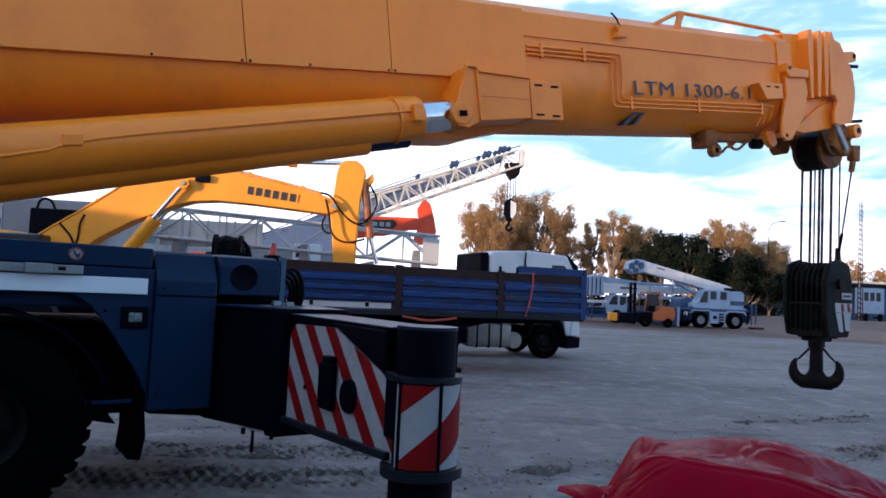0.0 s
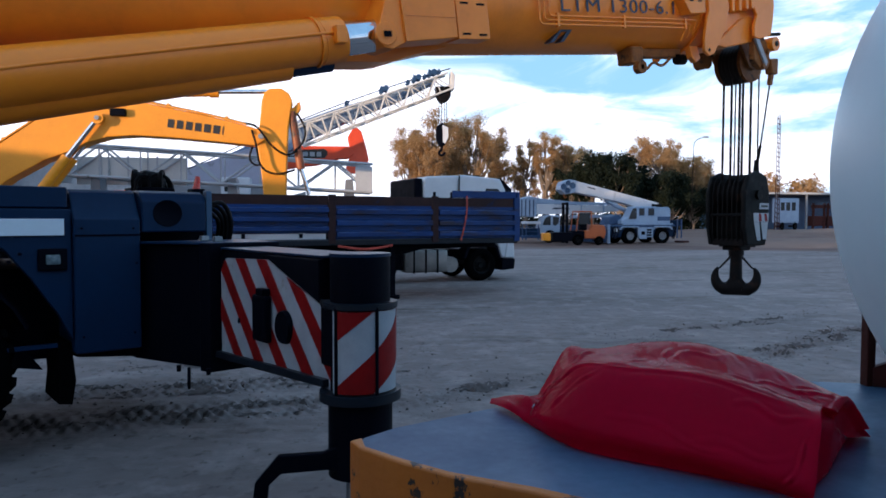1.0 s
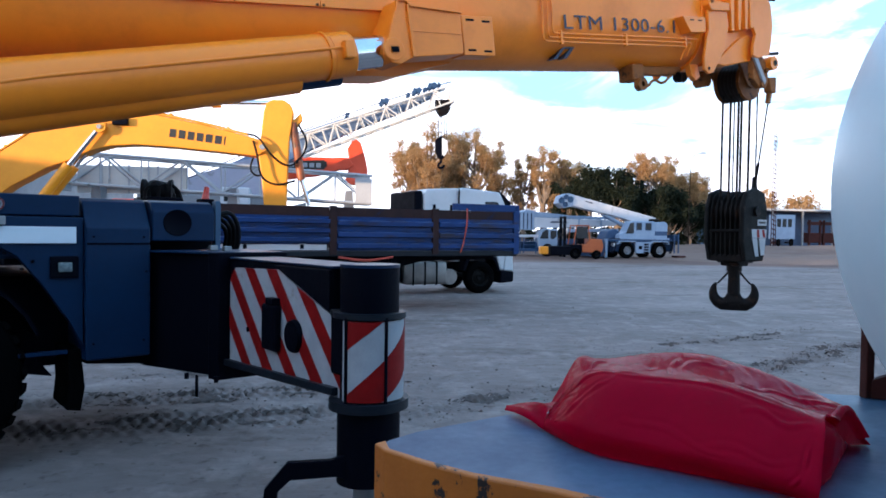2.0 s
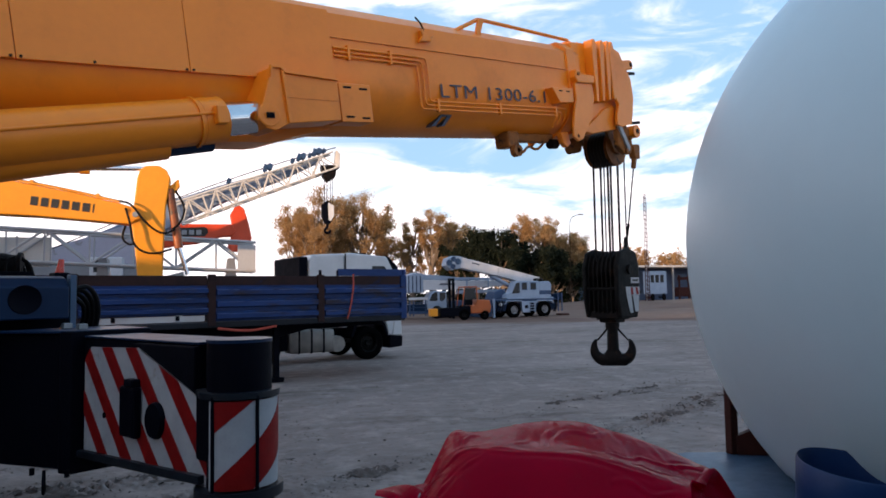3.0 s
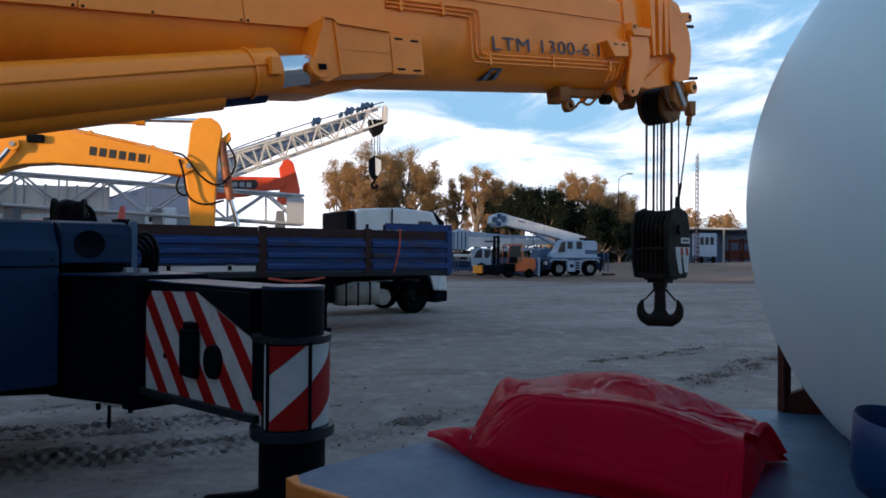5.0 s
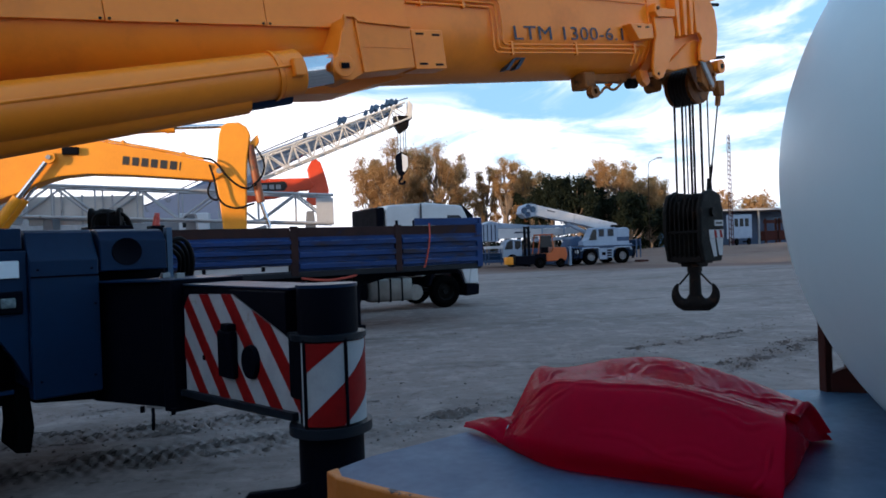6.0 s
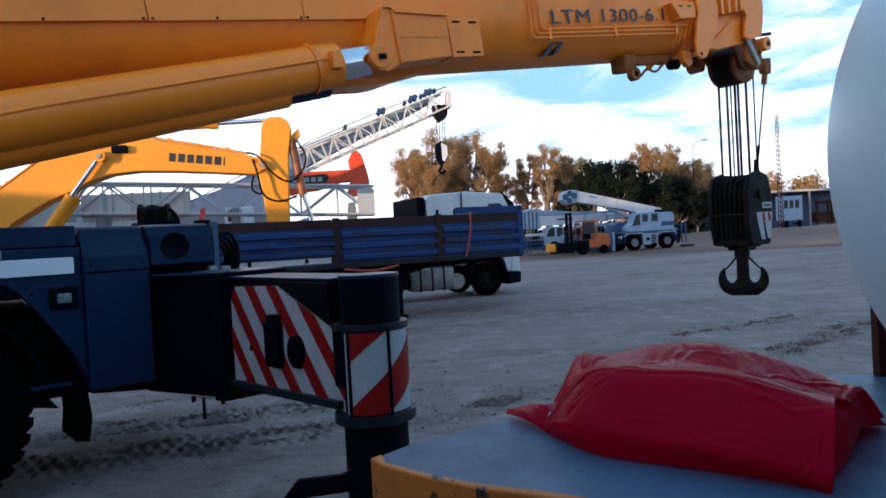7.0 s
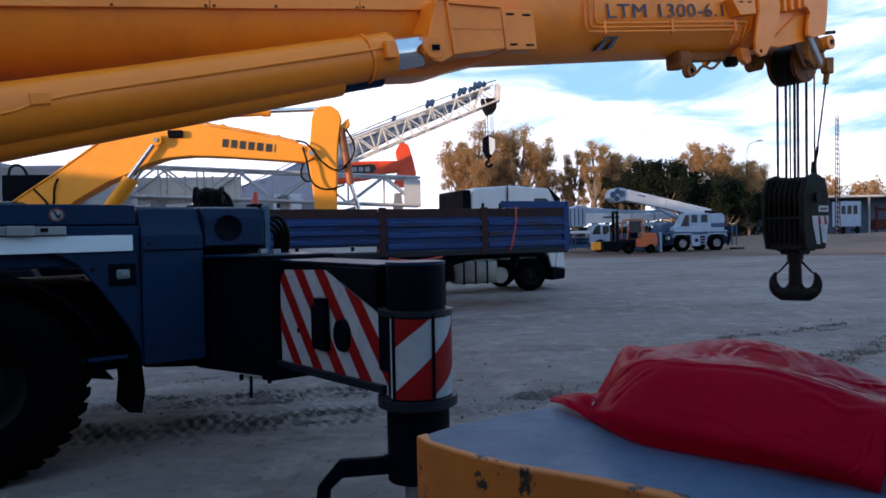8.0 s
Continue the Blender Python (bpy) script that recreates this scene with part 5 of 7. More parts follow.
    for i, ring in enumerate(grid):
        u = min(1.0, i / n)
        for j, v in enumerate(ring):
            w = j / rows
            hold = min(1.0, (v.co.z - DECK_Z) / 0.03) * (1.0 if i <= n else 0.5)
            calm = 0.40 + 0.60 * max(0.0, min(1.0, (w - 0.34) * 8))
            d = 0.017 * noise.noise(Vector((u * 4.5, w * 3.4, 1.3)))
            d -= calm * 0.007 * abs(noise.noise(Vector((u * 6 - w * 2.5, w * 6 + u * 3, 5)))) + calm * 0.003 * abs(noise.noise(Vector((u * 13 + w * 5, w * 12 - u * 9, 9))))
            d += 0.0016 * (0.35 - abs(noise.noise(Vector((u * 27 + w * 8, w * 19 - u * 12, 3))))) * (0.5 + 0.8 * max(0.0, min(1.0, (w - 0.35) * 5)))
            for u0, w0, u1, w1, a in lines:
                t = max(0.0, min(1.0, ((u - u0) * (u1 - u0) + (w - w0) * (w1 - w0)) / ((u1 - u0) ** 2 + (w1 - w0) ** 2)))
                gap = math.hypot(u - u0 - t * (u1 - u0), w - w0 - t * (w1 - w0) + 0.014 * math.sin(8 * t + 5 * u0))
                if gap < 0.03:
                    d += 0.75 * a * (max(0.0, 1 - gap / 0.012) - 0.35 * max(0.0, 1 - abs(gap - 0.016) / 0.012)) * math.sin(math.pi * min(0.98, 0.12 + t * 0.86))
            shift[v] = v.normal * d * hold
    up = -1.0 if grid[n // 2][rows // 2].normal.z < 0 else 1.0
    for v, d in shift.items():
        v.co += d * up
        v.co.z = max(v.co.z, DECK_Z + 0.005)
    ob = single("plastic_bag", b, BAG, Matrix(), "crumpled shiny red plastic bag lying on the deck", "plastic bag")
    smooth(ob, 70)
    tail = bmesh.new()
    rings = []
    for i in range(25):
        u = i / 24
        p = Vector((0.745 - 0.150 * u, 2.085 + 0.150 * u - 0.012 * math.sin(5 * u), DECK_Z + 0.012 + 0.014 * math.sin(3 * u)))
        w = 0.100 * (1 - u) ** 0.9 + 0.014
        rings.append([tail.verts.new(p + Vector((0.75, 0.66, 0)) * w * math.cos(a) + Vector((0, 0, abs(math.sin(a)) * (0.014 + 0.046 * (1 - u) ** 1.5) * (1 + 0.25 * math.sin(9 * u + 6 * a))))) for a in np.linspace(0, math.pi, 17)])
    for q, r in zip(rings, rings[1:]):
        for k in range(16):
            tail.faces.new((q[k], q[k + 1], r[k + 1], r[k]))
    smooth(part("twisted_corner", tail, BAG, ob), 60)


build_bag()


def build_tank():
    """A tank with a round domed end that sits flat on the deck, chocked by primed steel feet."""
    c, R = Vector((2.856, 1.508, 2.193)), 1.254
    axis = Vector((0.76, -0.65, 0))
    tank = thing("storage_tank", Matrix(), "large white tank with a domed end on brown steel feet", "storage tank")
    prof = [(R * math.sin(radians(a)), -R * math.cos(radians(a))) for a in range(0, 91, 2)] + [(R, 1.6), (R * 0.8, 1.9), (0, 2.0)]
    b = lathe(bmesh.new(), prof, c, axis, 96)
    for v in b.verts:
        v.co.z = max(v.co.z, DECK_Z + 0.004)
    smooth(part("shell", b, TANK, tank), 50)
    for x, y, h in ((2.12, 2.372, 0.285), (3.39, 1.928, 0.2)):
        part("foot_post", boxed((x - 0.018, y - 0.02, DECK_Z), (x + 0.018, y + 0.02, DECK_Z + h), 0.004), RUSTY, tank, "red-brown primed steel post")
        g = prism([(0.015, 0.0), (0.015, 0.075), (0.07, 0.10), (0.07, 0.16), (0.20, 0.0)], -0.02, 0.02, "y", 0.003)
        g.transform(Matrix.Translation((x, y, DECK_Z)) @ Matrix.Rotation(radians(-30), 4, "Z"))
        part("foot_gusset", g, RUSTY, tank)


build_tank()


def build_boot():
    """A blue rubberised tarpaulin roll, open at its end."""
    b = bmesh.new()
    prof = [(0.0, 0.0), (0.10, 0.0), (0.145, 0.02), (0.162, 0.05), (0.160, 0.10), (0.158, 0.135), (0.153, 0.139), (0.147, 0.132), (0.148, 0.09), (0.146, 0.05), (0.11, 0.018), (0.0, 0.012)]
    lathe(b, prof, (0, 0, 0), (0, 0, 1), 48)
    for v in b.verts:
        v.co.x, v.co.y = v.co.x * 0.833, v.co.y * 0.833
        v.co.z *= 1.684 * (0.92 + 0.10 * math.cos(math.atan2(v.co.y, v.co.x) - 2.4))
        v.co.x *= 1.12 + 0.1 * noise.noise(v.co * 6)
    smooth(single("rubber_bucket", b, BLUE_CLOTH, pose(1.682, 1.353, DECK_Z + 0.004, 0, 0, -20), "dark blue open rubber pail lying on the deck", "pail"), 60)


build_boot()

# ---- white lorry and blue dropside trailer ----
MT = frame_at((4.424, 22.125, 0.0), 17.5)
MD = frame_at((4.053, 21.037, 0.0), 20.5)


def build_lorry():
    lorry = thing("lorry", MT, "white lorry tractor with a low roofed cab", "lorry")
    side = [(-0.95, 1.0), (-0.95, 1.2), (-0.62, 1.22), (-0.45, 1.35), (0.25, 1.35), (0.50, 1.15), (0.60, 0.75), (0.95, 0.70), (1.02, 1.9), (0.86, 2.75), (0.55, 3.32), (-0.85, 3.42), (-0.95, 3.30)]
    part("cab", prism(side, 0.05, 2.45, "y", 0.05), WHITE, lorry)
    part("sleeper", prism([(-2.15, 1.25), (-0.96, 1.25), (-0.96, 3.40), (-2.05, 3.34), (-2.15, 3.2)], 0.10, 2.40, "y", 0.05), WHITE, lorry)
    part("air_kit", boxed((-2.45, 0.15, 1.3), (-2.18, 2.35, 3.28), 0.05), BLACK, lorry)
    part("side_window", prism([(0.0, 2.45), (0.0, 3.0), (0.45, 3.0), (0.78, 2.62), (0.82, 2.45)], 0.035, 0.07, "y", 0.01), DARK_GLASS, lorry)
    for x in (-1.85, -1.25):
        part("vent", boxed((x, 0.085, 2.62), (x + 0.10, 0.11, 2.86), 0.01), BLACK, lorry)
    part("sun_visor", prism([(0.50, 3.22), (0.98, 2.92), (1.02, 2.98), (0.58, 3.36)], 0.10, 2.40, "y", 0.01), BLACK, lorry)
    part("roof_seam", boxed((-0.955, 0.04, 1.3), (-0.935, 0.09, 3.38)), BLACK, lorry)
    part("mirror", boxed((0.72, -0.16, 2.35), (0.86, 0.0, 2.95), 0.03), BLACK, lorry)
    part("roof_hatch", boxed((-0.4, 0.8, 3.40), (0.2, 1.6, 3.47), 0.02), BLACK, lorry)
    part("bumper", prism([(0.60, 0.32), (1.10, 0.36), (1.12, 0.70), (0.62, 0.74)], 0.02, 2.48, "y", 0.04), BLACK, lorry)
    part("bumper_panel", prism([(0.72, 0.74), (1.08, 0.72), (1.06, 1.30), (0.80, 1.30)], 0.0, 0.3, "y", 0.04), WHITE, lorry)
    part("wheel_arch", prism([(-0.80, 0.75), (-0.66, 1.16), (-0.40, 1.32), (0.15, 1.32), (0.42, 1.14), (0.56, 0.72), (0.50, 0.72), (0.36, 1.06), (0.12, 1.2), (-0.36, 1.2), (-0.6, 1.08), (-0.72, 0.75)], -0.02, 0.6, "y"), BLACK, lorry)
    tank = smooth(part("fuel_tank", boxed((-2.82, -0.05, 0.33), (-1.38, 0.55, 1.04), 0.08), ALU, lorry, "ribbed aluminium fuel tank"), 50)
    for x in (-2.55, -2.15, -1.75):
        part("tank_strap", boxed((x - 0.03, -0.062, 0.32), (x + 0.03, 0.56, 1.05), 0.01), BLACK, tank)
    part("battery_box", boxed((-3.45, 0.05, 0.42), (-2.88, 0.6, 1.1), 0.03), BLACK, lorry)
    smooth(part("air_bottle", rod((-1.25, 0.02, 0.56), (-1.25, 0.6, 0.56), 0.25, seg=28), ALU, lorry))
    part("chassis", boxed((-6.5, 0.8, 0.75), (0.9, 1.7, 1.0), 0.02), BLACK, lorry)
    for x in (-0.15, -3.6):
        axle = part("wheel", rod((x, 0.1, 0.53), (x, 2.4, 0.53), 0.08), BLACK, lorry)
        wheel(axle, x, 0.53, 0.0, 0.53, 0.34, 0.30, rim_mat=GREEN_GREASE, lugs=False)
        wheel(axle, x, 0.53, 2.45, 0.53, 0.34, 0.30, face=1, lugs=False)
    return lorry


build_lorry()


def build_trailer():
    """Dropside body with ribbed boards between rusty posts, standing in front of the lorry."""
    tr = thing("dropside_trailer", MD, "worn blue steel dropside trailer with rusty top boards", "trailer")
    y0, y1 = -2.75, -0.30
    part("bed", boxed((-12.5, y0 + 0.02, 1.36), (-0.5, y1, 1.48), 0.01), BLACK, tr)
    part("side_rail", boxed((-12.5, y0 - 0.02, 1.38), (-0.5, y0 + 0.03, 1.50), 0.01), NAVY_DARK, tr)
    posts = [-12.45, -8.55, -5.74, -3.02, -0.55]
    for x in posts:
        part("post", boxed((x - 0.09, y0 - 0.05, 1.42), (x + 0.09, y0 + 0.03, 2.58), 0.012), BLUE_RUST if x > -12 and x < -1 else BLUE_BODY, tr)
    for a, c in zip(posts, posts[1:]):
        a, c = a + 0.10, c - 0.10
        low = 1.68 if c < -5 else 1.52
        # three folded ribs to a board
        for k in range(3):
            z = low + (2.33 - low) / 3 * k
            h = (2.33 - low) / 3
            part("board", prism([(y0, z), (y0, z + 0.14 * h), (y0 - 0.09, z + 0.22 * h), (y0 - 0.09, z + 0.62 * h), (y0, z + 0.76 * h), (y0, z + h), (y0 + 0.02, z + h), (y0 + 0.02, z)], a, c, "x"), BLUE_BODY, tr)
            # broken pale strips: painted skylight along each rib's worn upper edge
            x, n = a + 0.03, 0
            while x < c - 0.15:
                ln = 0.25 + 0.55 * ((k * 5 + n * 7 + int(a * -3)) % 6) / 5
                part("worn_edge", boxed((x, y0 - 0.094, z + 0.60 * h), (min(x + ln, c - 0.02), y0 - 0.083, z + 0.64 * h)), RIB_GLEAM, tr)
                x, n = x + ln + (0.02 if c > -5.9 else 0.35) + 0.12 * ((n * 3 + k) % 4), n + 1
        part("top_board", boxed((a, y0 - 0.01, 2.33), (c, y0 + 0.03, 2.55), 0.006), BLUE_RUST, tr)
        part("far_board", boxed((a, y1 - 0.03, 1.5), (c, y1, 2.55), 0.006), BLUE_RUST, tr)
        n = 2
        for k in range(n):
            x = a + (c - a) * (0.25 + 0.5 * k)
            part("hinge", boxed((x - 0.04, y0 - 0.045, 1.56), (x + 0.04, y0 + 0.01, 1.66), 0.01), BLACK, tr)
    part("headboard", boxed((-0.52, y0, 1.42), (-0.44, y1, 2.74), 0.01), BLUE_BODY, tr)
    part("raised_side", boxed((-2.48, y0 + 0.05, 2.56), (-0.53, y0 + 0.09, 2.74), 0.006), BLUE_BODY, tr)
    part("tie_strap", hosed([(-2.11, y0 - 0.04, 2.60), (-2.14, y0 - 0.12, 2.25), (-2.24, y0 - 0.125, 1.75), (-2.30, y0 - 0.06, 1.46)], 0.022, 6), STRAP, tr)
    part("sagging_strap", hosed([(-5.6, y0 - 0.02, 1.36), (-5.0, y0 - 0.04, 1.27), (-4.6, y0 - 0.04, 1.30), (-4.2, y0 - 0.02, 1.36)], 0.03, 6), STRAP, tr)
    part("main_beam", prism([(-12.4, 1.36), (-0.8, 1.36), (-0.8, 1.25), (-3.0, 1.22), (-4.2, 0.95), (-12.4, 0.95)], y0 + 0.7, y1 - 0.7, "y", 0.02), BLACK, tr)
    for x in (-4.05,):
        for y in (y0 + 0.35, y1 - 0.45):
            leg = part("landing_leg", boxed((x - 0.07, y - 0.06, 0.10), (x + 0.07, y + 0.06, 1.36), 0.01), BLACK, tr)
            part("leg_foot", boxed((x - 0.16, y - 0.14, 0.0), (x + 0.16, y + 0.14, 0.10), 0.02), BLACK, leg)
    for x in (-9.4, -10.8):
        axle = part("wheel", rod((x, y0 + 0.2, 0.53), (x, y1 - 0.2, 0.53), 0.08), BLACK, tr)
        wheel(axle, x, 0.53, y0 + 0.05, 0.53, 0.34, 0.30, lugs=False)
        wheel(axle, x, 0.53, y1 - 0.05, 0.53, 0.34, 0.30, face=1, lugs=False)
    part("load_sheet", boxed((-8.35, y0 - 0.012, 1.53), (-5.9, y0 - 0.002, 1.66)), WHITE, tr)
    return tr


build_trailer()


# ---- yellow excavator ----
def build_excavator():
    ex = thing("excavator", pose(0.786, 26.603, 0, 0, 0, 2.96), "large yellow excavator with bent boom", "excavator")
    w = 0.42
    top = [(-14.95, 2.95), (-14.1, 3.58), (-13.17, 4.20), (-11.92, 5.10), (-11.03, 5.75), (-10.6, 6.02), (-9.93, 6.20), (-8.37, 6.18), (-7.54, 6.0), (-5.98, 5.72), (-4.5, 5.38), (-3.90, 5.20)]
    low = [(-3.84, 4.82), (-4.2, 4.66), (-5.5, 4.77), (-7.0, 4.88), (-8.3, 4.93), (-9.2, 4.85), (-9.9, 4.63), (-10.5, 4.30), (-11.26, 4.0), (-12.41, 3.32), (-13.4, 2.5), (-14.6, 2.4)]
    part("boom", prism(top + low, -w, w, "y", 0.04), YELLOW_EX, ex)
    part("boom_edge", prism([(x, z + 0.01) for x, z in top[:-1]] + [(x, z + 0.07) for x, z in top[:-1]][::-1], -w - 0.03, -w + 0.10, "y"), YELLOW_EX, ex)
    for k in range(2):
        part("hose_line", hosed([(x, -0.15 + 0.2 * k, z + 0.09) for x, z in top[:-1]], 0.035), HOSE, ex)
    for x, z in ((-12.6, 4.62), (-11.2, 5.64), (-9.2, 6.20), (-7.2, 5.95), (-5.2, 5.55)):
        part("hose_clamp", boxed((x - 0.05, -0.3, z), (x + 0.05, 0.3, z + 0.16), 0.01), YELLOW_EX, ex)
    stick = [(-3.96, 6.30), (-3.86, 6.60), (-3.66, 6.75), (-3.25, 6.77), (-2.98, 6.60), (-2.86, 6.33), (-3.02, 5.3), (-3.08, 3.9), (-3.12, 2.6), (-3.90, 2.6), (-4.02, 4.0), (-4.12, 4.66)]
    part("stick", prism(stick, -0.34, 0.34, "y", 0.04), YELLOW_EX, ex)
    smooth(part("stick_pin", rod((-3.98, -0.55, 4.98), (-3.98, 0.55, 4.98), 0.17, seg=24), YELLOW_EX, ex))
    smooth(part("pin_cap", rod((-3.98, -0.58, 4.98), (-3.98, -0.54, 4.98), 0.10, seg=20), STEEL, ex))
    smooth(part("stick_cylinder", rod((-9.0, 0, 6.44), (-5.75, 0, 6.61), 0.17, seg=20), YELLOW_EX, ex))
    smooth(part("cylinder_gland", rod((-5.80, 0, 6.607), (-5.5, 0, 6.623), 0.21, seg=20), YELLOW_EX, ex))
    smooth(part("cylinder_rod", rod((-5.55, 0, 6.62), (-3.70, 0, 6.69), 0.085, seg=16), CHROME, ex))
    part("cylinder_lug", prism([(-9.5, 6.05), (-8.5, 6.05), (-8.8, 6.60), (-9.15, 6.60)], -0.2, 0.2, "y", 0.02), YELLOW_EX, ex)
    for y in (-0.62, 0.0):
        smooth(part("lift_cylinder", rod((-11.9, y, 2.15), (-10.46, y, 4.12), 0.17, seg=20), YELLOW_EX, ex))
        smooth(part("lift_rod", rod((-10.48, y, 4.09), (-9.48, y, 5.44), 0.085, seg=16), CHROME, ex))
        smooth(part("lift_eye", lathe(bmesh.new(), [(0.07, -0.09), (0.20, -0.09), (0.20, 0.09), (0.07, 0.09)], (-9.46, y, 5.47), (0, 1, 0), 20), YELLOW_EX, ex))
    part("lift_pin", rod((-9.46, -0.76, 5.47), (-9.46, 0.76, 5.47), 0.08), STEEL, ex)
    part("work_lamp", boxed((-9.08, -0.60, 5.58), (-8.56, -0.42, 5.84), 0.03), BLACK, ex)
    # bucket cylinder on the stick's front, with hoses
    smooth(part("bucket_cylinder", rod((-2.90, -0.15, 5.95), (-2.57, -0.15, 3.85), 0.15, seg=20), BROWN_CYL, ex))
    smooth(part("bucket_rod", rod((-2.58, -0.15, 3.9), (-2.28, -0.15, 2.9), 0.075, seg=16), CHROME, ex))
    part("cylinder_ear", prism([(-2.95, 6.0), (-2.6, 6.35), (-2.55, 6.1), (-2.75, 5.8)], -0.2, 0.2, "y", 0.02), YELLOW_EX, ex)
    for pts in ([(-4.5, -0.46, 5.45), (-4.09, -0.60, 5.35), (-3.66, -0.6, 4.67), (-3.09, -0.5, 4.28), (-2.7, -0.3, 4.5)],
                [(-4.3, -0.46, 5.2), (-4.13, -0.62, 4.65), (-4.03, -0.62, 3.85), (-3.46, -0.6, 3.57), (-2.8, -0.35, 3.8)],
                [(-2.7, -0.2, 5.9), (-2.35, -0.25, 5.3), (-2.5, -0.3, 4.75), (-2.8, -0.3, 4.5)],
                [(-4.35, 0.3, 4.7), (-4.5, 0.3, 4.2), (-4.2, 0.3, 3.95), (-4.0, 0.3, 4.1)]):
        part("hose", hosed(pts, 0.038), HOSE, ex)
    for pts in ([(-12.93, -0.45, 4.15), (-13.07, -0.48, 3.8), (-13.07, -0.48, 3.28), (-13.2, -0.48, 2.9)], [(-13.76, -0.45, 3.78), (-13.51, -0.48, 3.52), (-13.3, -0.48, 3.29), (-13.2, -0.48, 2.9)]):
        part("hose", hosed(pts, 0.038), HOSE, ex)
    # maker's name as plain dark bars along the boom
    m = Matrix.Translation((-7.21, -w - 0.012, 5.24)) @ Matrix.Rotation(math.atan2(0.24, 2.1), 4, "Y")
    widths = (0.28, 0.28, 0.28, 0.28, 0.29, 0.29, 0.10)
    x = 0.0
    for k, wd in enumerate(widths):
        bar = part("name_bar", boxed((x, -0.004, 0.0), (x + wd - 0.06, 0.004, 0.30)), INK_BLACK, ex)
        bar.matrix_basis = m
        x += wd + 0.03
    # upper body and tracks, behind the crane carrier
    part("engine_cover", boxed((-18.6, -1.2, 1.5), (-15.1, 1.7, 3.4), 0.08), YELLOW_EX, ex)
    part("radiator_cover", boxed((-15.3, 0.5, 3.3), (-13.64, 1.6, 4.38), 0.06), BLACK, ex)
    part("cover_hose", hosed([(-15.1, 0.6, 4.3), (-15.0, 0.6, 4.74), (-14.6, 0.6, 4.74), (-14.4, 0.6, 4.3)], 0.05), HOSE, ex)
    part("cab", boxed((-15.6, -1.55, 1.5), (-13.9, -0.65, 3.3), 0.08), DARK_GLASS, ex)
    part("slew_ring", rod((-16, 0, 1.2), (-16, 0, 1.5), 1.1, seg=32), BLACK, ex)
    for y in (-1.75, 1.15):
        part("track", prism([(-18.4, 0.0), (-13.6, 0.0), (-13.1, 0.5), (-13.4, 1.0), (-18.6, 1.0), (-18.9, 0.5)], y, y + 0.6, "y", 0.08), BLACK, ex)
    part("car_body", boxed((-17.6, -1.2, 0.5), (-14.4, 1.2, 1.2), 0.05), BLACK, ex)
    part("bucket", prism([(-3.5, 2.7), (-2.4, 3.0), (-2.2, 1.6), (-3.0, 0.6), (-3.9, 0.9), (-3.3, 1.7)], -0.7, 0.7, "y", 0.03), STEEL, ex)
    return ex


build_excavator()


# ---- lattice and parked cranes behind ----
def lattice(parent, name, a, c, wa, wc, up, across, bays, r, mat_, material_panels=None):
    """A four-chord lattice from a to c with zigzag bracing on all sides; every chord and brace is a mesh."""
    a, c, up, across = Vector(a), Vector(c), Vector(up).normalized(), Vector(across).normalized()

    def corner(t, i, j):
        p = a.lerp(c, t)
        w = wa + (wc - wa) * t
        return p + up * (w / 2 * (1 if i else -1)) + across * (w / 2 * (1 if j else -1))

    for i in (0, 1):
        for j in (0, 1):
            part("chord", rod(corner(0, i, j), corner(1, i, j), r * 1.4, seg=8), mat_, parent)
    for k in range(bays):
        t0, t1 = k / bays, (k + 1) / bays
        flip = k % 2
        for j in (0, 1):
            part("brace", rod(corner(t0, flip, j), corner(t1, 1 - flip, j), r, seg=6), mat_, parent)
            part("brace", rod(corner(t0, j, flip), corner(t1, j, 1 - flip), r, seg=6), mat_, parent)
        for j in (0, 1):
            part("upright", rod(corner(t0, 0, j), corner(t0, 1, j), r * 0.8, seg=6), mat_, parent)


